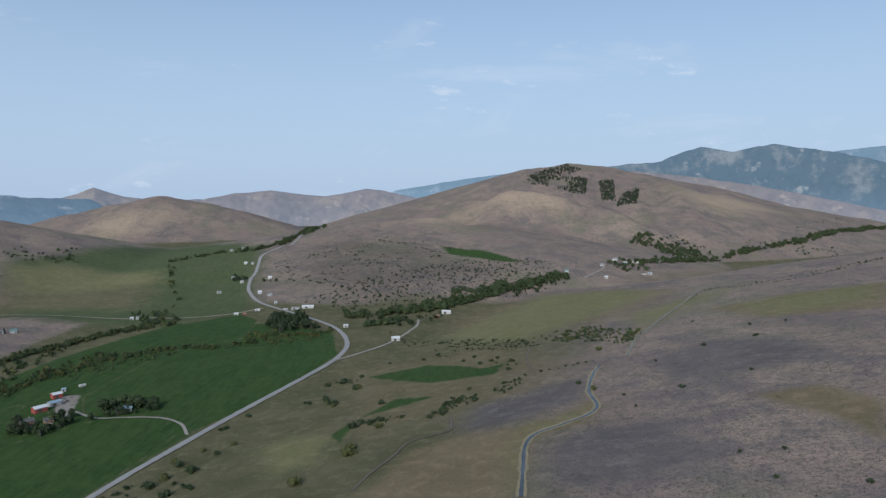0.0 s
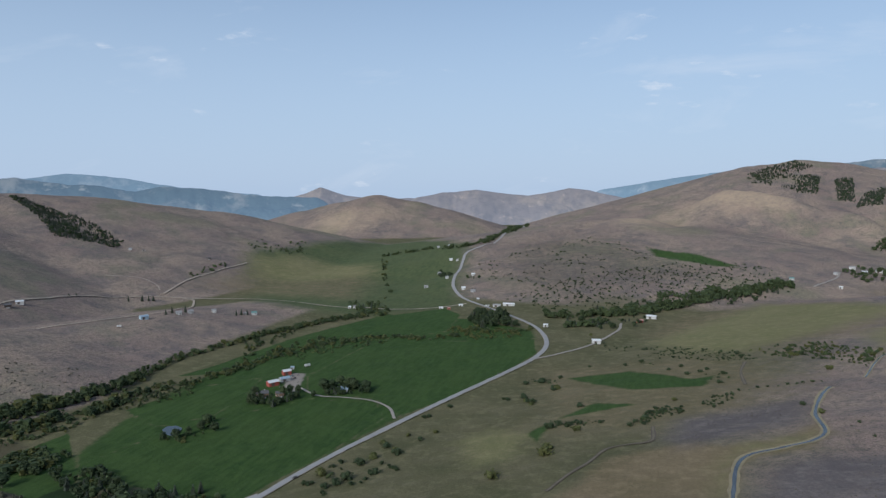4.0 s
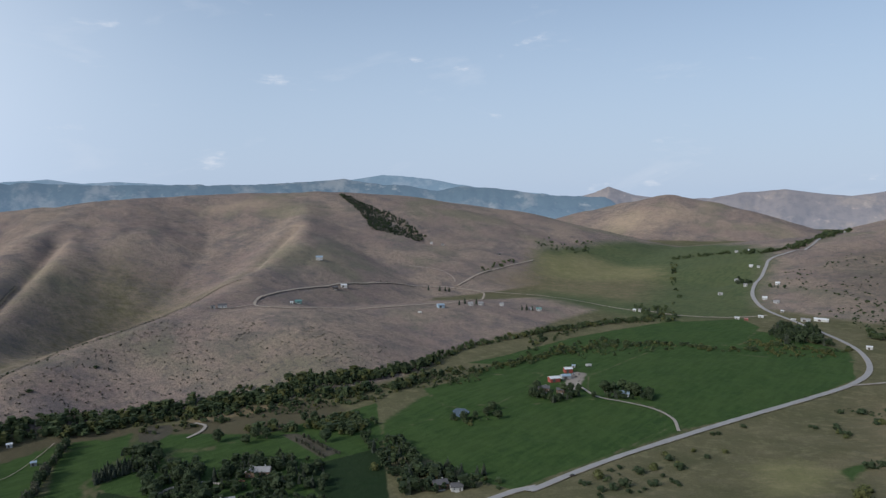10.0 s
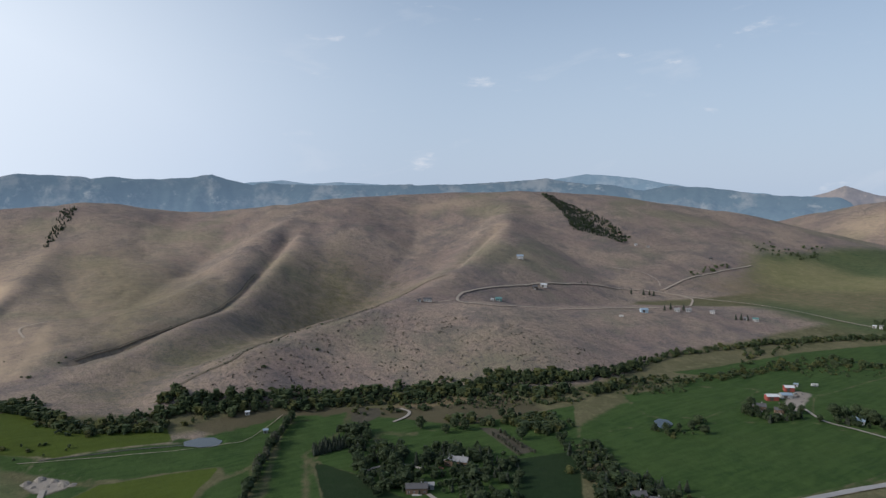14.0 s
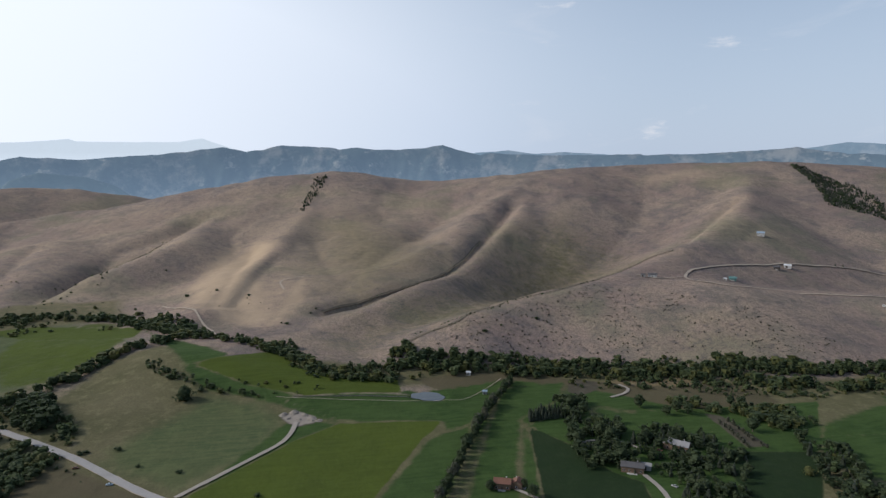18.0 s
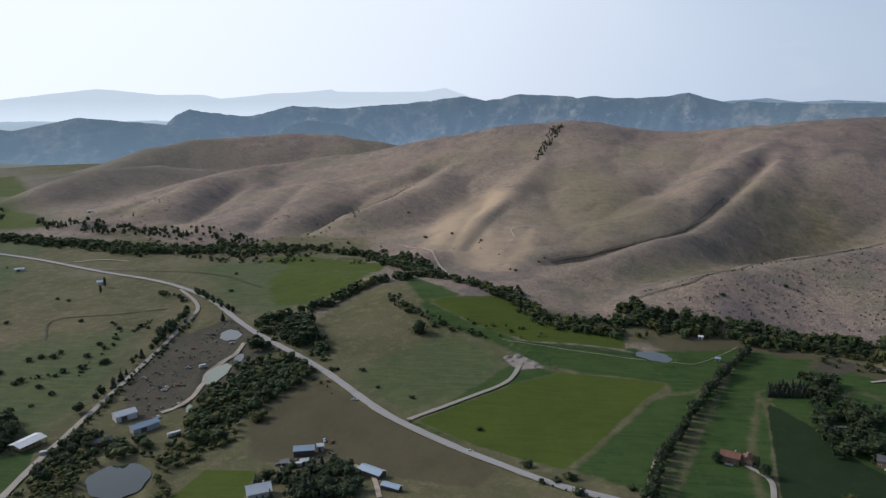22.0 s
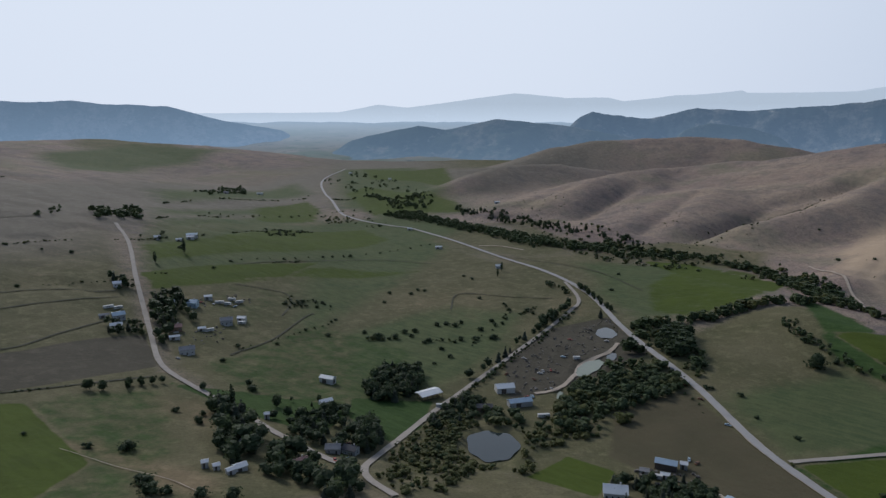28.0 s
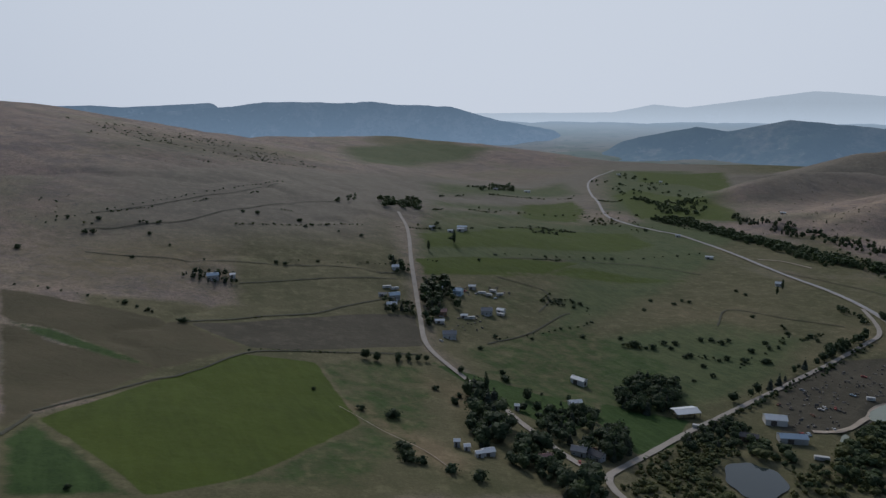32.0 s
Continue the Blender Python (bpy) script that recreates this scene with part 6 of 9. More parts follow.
    ([(-458, 1101), (-478, 1055), (-495, 1025), (-509, 994), (-526, 962), (-533, 929), (-544, 897), (-553, 865), (-560, 825), (-567, 785), (-577, 731), (-577, 692), (-573, 653), (-559, 601), (-544, 606), (-559, 656), (-563, 692), (-563, 729), (-555, 782), (-542, 821), (-538, 861), (-529, 893), (-517, 925), (-514, 958), (-498, 988), (-480, 1018), (-465, 1049), (-445, 1095)], 5.3, (4.3, 9), "creek", 0.85, 0, "brushy creek bank below the dry terrace"),
    ([(-275, 958), (-306, 921), (-352, 918), (-397, 896), (-431, 858), (-452, 833), (-471, 804), (-471, 767), (-476, 735), (-486, 692), (-494, 659), (-526, 616), (-526, 580), (-499, 580), (-500, 607), (-477, 651), (-461, 684), (-448, 730), (-450, 766), (-444, 796), (-433, 820), (-418, 846), (-382, 877), (-346, 903), (-295, 900), (-258, 943)], 6.5, (2.9, 7.5), "willow", 0.75, 30, "willow thickets along a field brook"),
    ([(-445, 887), (-468, 845), (-479, 805), (-478, 768), (-449, 763), (-433, 798), (-438, 832), (-406, 861)], 7.1, (2.9, 7.5), "willow", 0.7, 30, "willow thickets along a field brook"),
    ([(-564, 625), (-557, 574), (-565, 544), (-578, 505), (-597, 466), (-607, 440), (-586, 436), (-581, 460), (-558, 497), (-545, 540), (-541, 573), (-544, 626)], 5, (5.8, 12.8), "creek", 0.9, 0, "dense creekside cottonwoods and willows"),
    ([(-521, 580), (-520, 535), (-527, 510), (-556, 473), (-578, 432), (-587, 404), (-613, 383), (-628, 353), (-638, 319), (-648, 294), (-646, 266), (-644, 241), (-649, 227), (-635, 222), (-630, 238), (-626, 267), (-627, 293), (-620, 312), (-609, 345), (-598, 373), (-571, 394), (-567, 426), (-537, 460), (-508, 500), (-505, 533), (-505, 580)], 5.4, (4.3, 12), "creek", 0.85, 25, "dense creekside cottonwoods and willows"),
    ([(-528, 499), (-522, 471), (-549, 451), (-561, 416), (-575, 387), (-549, 375), (-537, 405), (-524, 435), (-501, 462), (-495, 495)], 8.3, (2.9, 7.5), "willow", 0.6, 25, "willows by the marsh"),
    ([(-485, 393), (-457, 407), (-446, 426), (-466, 433), (-472, 425), (-492, 411)], 5.9, (5.1, 9.8), "creek", 0.9, 0, "willows by the marsh"),
    ([(-482, 378), (-447, 387), (-420, 379), (-417, 393), (-448, 403), (-485, 390)], 5.9, (4.3, 9), "creek", 0.85, 0, "tree belt between crop fields"),
    ([(-527, 337), (-510, 354), (-491, 363), (-497, 374), (-518, 365), (-535, 345)], 5.3, (5.1, 9.8), "creek", 0.9, 0, "willows by the marsh"),
    ([(-562, 239), (-549, 243), (-536, 244), (-539, 262), (-553, 264), (-566, 256)], 5.3, (5.8, 12), "dark", 0.9, 0, "dark garden trees beside the crop field"),
    ([(-737, -29), (-712, -7), (-680, 21), (-654, 55), (-668, 92), (-664, 125), (-648, 163), (-642, 201), (-662, 205), (-665, 167), (-678, 128), (-686, 91), (-673, 59), (-693, 34), (-725, 9), (-751, -13)], 5.4, (4.3, 12), "creek", 0.85, 25, "dense creekside cottonwoods and willows"),
    ([(-688, 0), (-650, 30), (-636, 60), (-645, 103), (-640, 146), (-660, 149), (-665, 103), (-653, 60), (-662, 40), (-698, 13)], 7.1, (3.6, 7.5), "willow", 0.7, 25, "willows by the marsh"),
    ([(-705, 108), (-678, 141), (-660, 189), (-656, 223), (-647, 255), (-637, 301), (-618, 345), (-592, 386), (-579, 431), (-584, 458), (-571, 494), (-539, 531), (-550, 541), (-585, 502), (-595, 459), (-593, 433), (-604, 392), (-633, 352), (-649, 305), (-660, 259), (-674, 226), (-675, 192), (-689, 148), (-718, 119)], 5, (5.1, 12.8), "creek", 0.9, 0, "dense creekside cottonwoods and willows"),
    ([(-614, 266), (-599, 321), (-568, 370), (-558, 400), (-546, 426), (-503, 468), (-500, 515), (-513, 517), (-524, 479), (-558, 434), (-572, 406), (-584, 379), (-617, 330), (-634, 273)], 8.3, (2.9, 6.8), "willow", 0.65, 25, "willows by the marsh"),
    ([(-497, 373), (-473, 383), (-447, 395), (-453, 409), (-481, 403), (-503, 391)], 5.9, (4.3, 9.8), "creek", 0.9, 0, "tree belt between crop fields"),
    ([(-704, 111), (-664, 122), (-659, 157), (-646, 182), (-665, 195), (-686, 168), (-690, 143), (-713, 133)], 5.3, (5.8, 13.5), "creek", 0.9, 0, "dense creekside cottonwoods and willows"),
    ([(-724, 2), (-674, 14), (-652, 51), (-638, 84), (-635, 107), (-645, 110), (-655, 89), (-666, 58), (-684, 28), (-728, 20)], 5.9, (4.3, 10.5), "creek", 0.85, 0, "creekside trees at the hill foot"),
    ([(-931, -180), (-895, -156), (-853, -139), (-829, -116), (-801, -99), (-770, -58), (-738, -21), (-728, 9), (-748, 18), (-757, -11), (-781, -48), (-818, -80), (-841, -102), (-863, -123), (-902, -142), (-940, -162)], 5.9, (5.1, 12), "creek", 0.85, 0, "creek woods across the fields"),
    ([(-1037, -492), (-1031, -441), (-1022, -409), (-1022, -377), (-1016, -345), (-1022, -314), (-1003, -283), (-993, -248), (-975, -205), (-990, -198), (-1015, -239), (-1029, -274), (-1039, -311), (-1041, -344), (-1046, -375), (-1046, -407), (-1046, -438), (-1059, -488)], 7.1, (5.1, 12), "creek", 0.8, 30, "creek woods across the fields"),
    ([(-949, -189), (-915, -164), (-870, -152), (-849, -120), (-876, -93), (-896, -116), (-929, -138), (-967, -156)], 7.1, (5.8, 12), "creek", 0.85, 0, "creek woods across the fields"),
    ([(-835, -107), (-793, -141), (-781, -172), (-755, -193), (-722, -214), (-693, -227), (-669, -244), (-659, -261), (-649, -252), (-662, -236), (-685, -214), (-713, -199), (-745, -179), (-768, -161), (-783, -132), (-826, -97)], 5.4, (5.8, 12.8), "creek", 0.85, 0, "lane-side woods with hidden cottages"),
    ([(-638, -267), (-596, -234), (-574, -194), (-575, -169), (-600, -166), (-604, -181), (-625, -212), (-657, -250)], 5.9, (4.3, 10.5), "creek", 0.75, 25, "lane-side woods with hidden cottages"),
    ([(-722, -139), (-693, -125), (-661, -95), (-636, -61), (-615, -27), (-621, -23), (-646, -54), (-670, -87), (-700, -115), (-727, -126)], 5.3, (3.6, 7.5), "creek", 0.85, 0, "brushy bank of an old channel"),
    ([(-649, 187), (-643, 207), (-623, 226), (-617, 280), (-601, 331), (-578, 381), (-567, 435), (-558, 476), (-549, 520), (-565, 525), (-580, 482), (-591, 441), (-598, 386), (-622, 339), (-638, 285), (-642, 233), (-661, 217), (-664, 190)], 5.4, (4.3, 12), "creek", 0.85, 25, "dense creekside cottonwoods and willows"),
    ([(-590, 255), (-580, 285), (-570, 317), (-563, 372), (-551, 420), (-527, 463), (-547, 470), (-564, 424), (-578, 375), (-588, 320), (-598, 292), (-609, 262)], 8.3, (2.9, 6.8), "willow", 0.65, 25, "willows by the marsh"),
    ([(-471, 380), (-462, 394), (-447, 401), (-462, 416), (-475, 406), (-485, 393)], 5.9, (4.3, 9.8), "willow", 0.9, 0, "willows by the marsh"),
    ([(-587, -252), (-568, -235), (-576, -217), (-586, -234), (-581, -228), (-596, -239)], 5.3, (8.7, 15), "dark", 0.9, 0, "tall dark trees at the highway bend"),
    ([(-1100, -987), (-1088, -957), (-1083, -924), (-1068, -894), (-1056, -864), (-1048, -831), (-1042, -797), (-1030, -763), (-1025, -723), (-1021, -685), (-1003, -653), (-1004, -616), (-993, -581), (-987, -544), (-980, -508), (-984, -471), (-968, -415), (-987, -373), (-995, -333), (-1028, -344), (-1012, -382), (-1002, -417), (-1006, -468), (-1015, -505), (-1019, -541), (-1025, -576), (-1029, -610), (-1038, -644), (-1047, -680), (-1058, -719), (-1060, -757), (-1073, -787), (-1078, -821), (-1088, -854), (-1097, -885), (-1107, -916), (-1121, -946), (-1124, -979)], 7.7, (5.8, 13.5), "far", 0.85, 40, "creek woods down the valley"),
    ([(-961, -523), (-958, -493), (-948, -465), (-936, -437), (-930, -406), (-918, -345), (-941, -318), (-953, -290), (-970, -265), (-992, -281), (-976, -306), (-955, -328), (-942, -348), (-947, -403), (-959, -430), (-968, -458), (-976, -487), (-984, -516)], 9.4, (2.9, 7.5), "willow", 0.6, 40, "willows in wet meadow"),
    ([(-1000, -280), (-985, -228), (-955, -217), (-931, -192), (-899, -177), (-852, -139), (-823, -98), (-840, -86), (-866, -125), (-913, -158), (-942, -175), (-971, -193), (-999, -217), (-1026, -269)], 7.1, (5.8, 12), "creek", 0.85, 0, "creek woods across the fields"),
    ([(-750, -435), (-736, -402), (-721, -378), (-732, -371), (-748, -395), (-762, -429)], 5.9, (4.3, 9), "creek", 0.85, 0, "roadside trees at the junction"),
    ([(-580, -329), (-638, -336), (-683, -340), (-682, -352), (-637, -350), (-579, -343)], 5.3, (4.3, 10.5), "dark", 0.85, 0, "roadside trees at the junction"),
    ([(-1062, -1007), (-1063, -972), (-1052, -939), (-1051, -904), (-1042, -871), (-1029, -839), (-1029, -805), (-1020, -772), (-1007, -741), (-1007, -708), (-997, -678), (-990, -647), (-970, -620), (-969, -587), (-952, -560), (-990, -546), (-1001, -576), (-1008, -607), (-1019, -637), (-1027, -668), (-1035, -700), (-1038, -734), (-1045, -767), (-1061, -798), (-1068, -831), (-1077, -863), (-1078, -898), (-1083, -932), (-1097, -964), (-1100, -999)], 8.3, (5.8, 13.5), "far", 0.8, 50, "creek woods down the valley"),
    ([(-1070, -964), (-1069, -933), (-1067, -902), (-1064, -871), (-1063, -842), (-1057, -805), (-1047, -769), (-1034, -733), (-1022, -698), (-1018, -662), (-1007, -626), (-996, -590), (-990, -553), (-973, -512), (-996, -475), (-1006, -440), (-1034, -452), (-1021, -486), (-1010, -514), (-1019, -545), (-1022, -583), (-1030, -620), (-1041, -655), (-1048, -692), (-1062, -726), (-1067, -764), (-1076, -800), (-1096, -836), (-1089, -869), (-1100, -900), (-1102, -930), (-1097, -962)], 7.7, (5.1, 12), "far", 0.8, 40, "creek woods down the valley"),
    ([(-1215, -1008), (-1219, -1040), (-1232, -1067), (-1248, -1094), (-1255, -1124), (-1272, -1150), (-1278, -1181), (-1299, -1217), (-1311, -1254), (-1318, -1294), (-1287, -1303), (-1281, -1264), (-1266, -1227), (-1252, -1190), (-1246, -1161), (-1230, -1134), (-1222, -1105), (-1207, -1078), (-1195, -1050), (-1184, -1021)], 10.6, (5.8, 12), "far", 0.7, 60, "creek woods down the valley"),
    ([(-546, 830), (-537, 861), (-527, 892), (-515, 928), (-501, 962), (-485, 990), (-462, 1016), (-443, 1041), (-421, 1063), (-436, 1077), (-453, 1049), (-478, 1028), (-495, 998), (-516, 969), (-532, 934), (-538, 896), (-553, 866), (-562, 835)], 5.9, (3.6, 8.2), "creek", 0.85, 0, "brushy creek bank below the dry terrace"),
    ([(-282, 1054), (-256, 1056), (-220, 1050), (-200, 1023), (-187, 1035), (-214, 1060), (-254, 1072), (-282, 1074)], 5.3, (5.8, 12), "dark", 0.9, 0, "grove of tall trees beside the highway"),
    ([(-266, 987), (-218, 972), (-178, 997), (-163, 1017), (-173, 1025), (-184, 1004), (-219, 984), (-261, 1000)], 5.9, (3.6, 7.5), "creek", 0.85, 0, "grove of tall trees beside the highway"),
    ([(-162, 1105), (-113, 1116), (-76, 1142), (-46, 1159), (-15, 1175), (-35, 1205), (-63, 1186), (-91, 1166), (-122, 1140), (-167, 1135)], 6, (7, 16.2), "far", 0.9, 0, "creek woods at the foot of the hill"),
    ([(-125, 1042), (-79, 1058), (-57, 1096), (-75, 1103), (-90, 1071), (-130, 1055)], 6, (7, 14.2), "far", 0.85, 0, "creek woods at the foot of the hill"),
    ([(-12, 1178), (14, 1196), (31, 1220), (56, 1244), (80, 1272), (110, 1301), (138, 1330), (170, 1341), (193, 1364), (220, 1383), (242, 1414), (277, 1428), (252, 1458), (225, 1434), (199, 1409), (169, 1394), (147, 1370), (120, 1351), (88, 1323), (61, 1293), (35, 1269), (7, 1245), (-14, 1221), (-41, 1203)], 6.5, (7, 18.2), "far", 0.9, 0, "creek woods at the foot of the hill"),
    ([(23, 1292), (82, 1307), (121, 1325), (143, 1358), (117, 1392), (91, 1365), (67, 1341), (12, 1325)], 9, (5.2, 14.2), "far", 0.8, 50, "creek woods at the foot of the hill"),
    ([(482, 1626), (504, 1647), (526, 1668), (550, 1687), (576, 1703), (594, 1729), (621, 1745), (642, 1769), (669, 1788), (693, 1810), (717, 1831), (736, 1858), (766, 1873), (785, 1900), (809, 1921), (837, 1936), (856, 1959), (886, 1969), (909, 1988), (932, 2009), (956, 2027), (984, 2041), (1008, 2058), (1031, 2078), (1058, 2093), (1081, 2112), (1111, 2123), (1136, 2139), (1160, 2159), (1180, 2184), (1206, 2201), (1225, 2224), (1249, 2243), (1266, 2269), (1288, 2289), (1313, 2307), (1335, 2328), (1354, 2351), (1377, 2371), (1394, 2397), (1418, 2415), (1437, 2439), (1458, 2461), (1481, 2480), (1500, 2504), (1523, 2524), (1546, 2543), (1569, 2563), (1587, 2588), (1607, 2610), (1633, 2628), (1652, 2650), (1673, 2672), (1697, 2691), (1717, 2714), (1738, 2735), (1757, 2759), (1777, 2782), (1799, 2803), (1824, 2820), (1844, 2843), (1865, 2865), (1888, 2884), (1911, 2904), (1926, 2931), (1913, 2944), (1888, 2927), (1865, 2907), (1844, 2885), (1826, 2861), (1803, 2841), (1782, 2820), (1760, 2798), (1741, 2775), (1716, 2758), (1695, 2736), (1677, 2711), (1658, 2687), (1634, 2668), (1616, 2644), (1588, 2630), (1569, 2605), (1548, 2584), (1524, 2565), (1507, 2539), (1483, 2522), (1462, 2499), (1438, 2480), (1421, 2455), (1396, 2438), (1378, 2413), (1360, 2389), (1336, 2370), (1314, 2349), (1293, 2327), (1272, 2305), (1251, 2284), (1226, 2267), (1206, 2243), (1189, 2218), (1168, 2196), (1143, 2180), (1119, 2164), (1093, 2148), (1068, 2132), (1044, 2113), (1019, 2096), (995, 2078), (970, 2061), (943, 2046), (919, 2028), (891, 2015), (870, 1994), (845, 1976), (820, 1957), (792, 1940), (770, 1916), (746, 1895), (722, 1874), (701, 1848), (672, 1833), (653, 1806), (626, 1787), (604, 1764), (579, 1747), (559, 1723), (535, 1705), (508, 1689), (491, 1662), (462, 1648)], 9, (7, 16.2), "far", 0.8, 60, "creek woods winding up the side valley"),
    ([(549, 2019), (581, 2003), (615, 1997), (633, 1967), (665, 1923), (717, 1927), (750, 1937), (752, 1995), (719, 2003), (708, 2023), (682, 2018), (671, 2064), (639, 2086), (609, 2103)], 11, (5.2, 14.2), "far", 0.75, 60, "dark trees on the slope behind the village"),
    ([(-552, 1783), (-496, 1766), (-468, 1796), (-448, 1819), (-421, 1843), (-422, 1879), (-409, 1907), (-407, 1937), (-396, 1966), (-389, 1999), (-391, 2032), (-404, 2062), (-397, 2093), (-409, 2123), (-411, 2154), (-406, 2185), (-420, 2215), (-414, 2246), (-420, 2276), (-430, 2306), (-434, 2337), (-433, 2368), (-438, 2398), (-446, 2428), (-446, 2459), (-453, 2489), (-448, 2521), (-450, 2551), (-458, 2581), (-467, 2611), (-461, 2643), (-469, 2673), (-467, 2704), (-480, 2734), (-480, 2765), (-479, 2796), (-511, 2792), (-513, 2761), (-503, 2731), (-503, 2700), (-506, 2669), (-492, 2639), (-498, 2608), (-485, 2578), (-491, 2547), (-485, 2516), (-478, 2486), (-476, 2456), (-475, 2425), (-464, 2395), (-460, 2365), (-459, 2334), (-460, 2303), (-456, 2272), (-456, 2241), (-447, 2211), (-445, 2181), (-444, 2150), (-434, 2120), (-431, 2089), (-434, 2058), (-428, 2028), (-421, 2000), (-424, 1972), (-436, 1944), (-439, 1913), (-446, 1884), (-455, 1859), (-468, 1836), (-493, 1816), (-498, 1797), (-540, 1818)], 8, (6.1, 16.2), "far", 0.85, 0, "trees along the upper highway"),
    ([(-704, 1740), (-655, 1768), (-615, 1776), (-577, 1797), (-585, 1821), (-624, 1803), (-665, 1787), (-714, 1757)], 9, (4.3, 12.1), "far", 0.75, 60, "brook willows on the valley floor"),
    ([(-693, 1691), (-680, 1663), (-666, 1636), (-655, 1607), (-645, 1579), (-632, 1551), (-618, 1523), (-609, 1494), (-597, 1466), (-586, 1438), (-571, 1411), (-562, 1381), (-548, 1355), (-535, 1327), (-527, 1297), (-515, 1269), (-501, 1242), (-489, 1211), (-479, 1180), (-468, 1149), (-456, 1118), (-445, 1087), (-432, 1091), (-447, 1121), (-456, 1153), (-470, 1183), (-481, 1214), (-490, 1246), (-502, 1275), (-513, 1303), (-528, 1330), (-536, 1359), (-550, 1387), (-563, 1414), (-571, 1444), (-584, 1471), (-598, 1499), (-608, 1528), (-622, 1555), (-634, 1583), (-643, 1613), (-656, 1641), (-669, 1668), (-680, 1697)], 11.8, (3.5, 10.1), "willow", 0.6, 60, "brook willows on the valley floor"),
    ([(-481, 1520), (-467, 1493), (-454, 1465), (-422, 1429), (-407, 1440), (-436, 1477), (-454, 1501), (-469, 1528)], 8, (5.2, 12.1), "dark", 0.8, 0, "shade trees by the highway"),
    ([(-382, 1411), (-364, 1413), (-354, 1400), (-344, 1413), (-361, 1427), (-384, 1422)], 8, (5.2, 12.1), "dark", 0.8, 0, "shade trees by the highway"),
    ([(-1013, 1585), (-988, 1618), (-957, 1646), (-940, 1676), (-910, 1696), (-939, 1720), (-963, 1695), (-981, 1667), (-1016, 1643), (-1038, 1607)], 11.8, (3.6, 7.5), "far", 0.7, 60, "trees on the lower slope"),
]
MIXES = {
    "creek": (("cottonwood", 0.22), ("green_cottonwood", 0.34), ("willow", 0.30), ("olive_willow", 0.14)),
    "far": (("green_cottonwood", 0.6), ("willow", 0.4)),
    "willow": (("willow", 0.5), ("olive_willow", 0.3), ("shrub", 0.2)),
    "olive": (("olive_willow", 0.6), ("green_cottonwood", 0.2), ("olive_shrub", 0.2)),
    "dark": (("cottonwood", 0.7), ("conifer", 0.2), ("green_cottonwood", 0.1)),
    "brush": (("shrub", 0.75), ("willow", 0.25)),
    "fir": (("conifer", 0.85), ("shrub", 0.15)),
}
for k, (outline, spacing, heights, kind, keep, clump, label) in enumerate(WOODS):
    places = scatter(outline, spacing, heights, 500 + k, keep, clump)
    if places:
        away = math.hypot(outline[0][0], outline[0][1])
        thicket("brush" if kind in ("brush", "willow") else "woods", places, MIXES[kind], label, detail=1.0 if away < 520 else 0.5)


def along(points, step, jitter, seed):
    rnd = random.Random(seed)
    return [(q.x + rnd.uniform(-jitter, jitter), q.y + rnd.uniform(-jitter, jitter)) for q in smooth_line(points, step)]


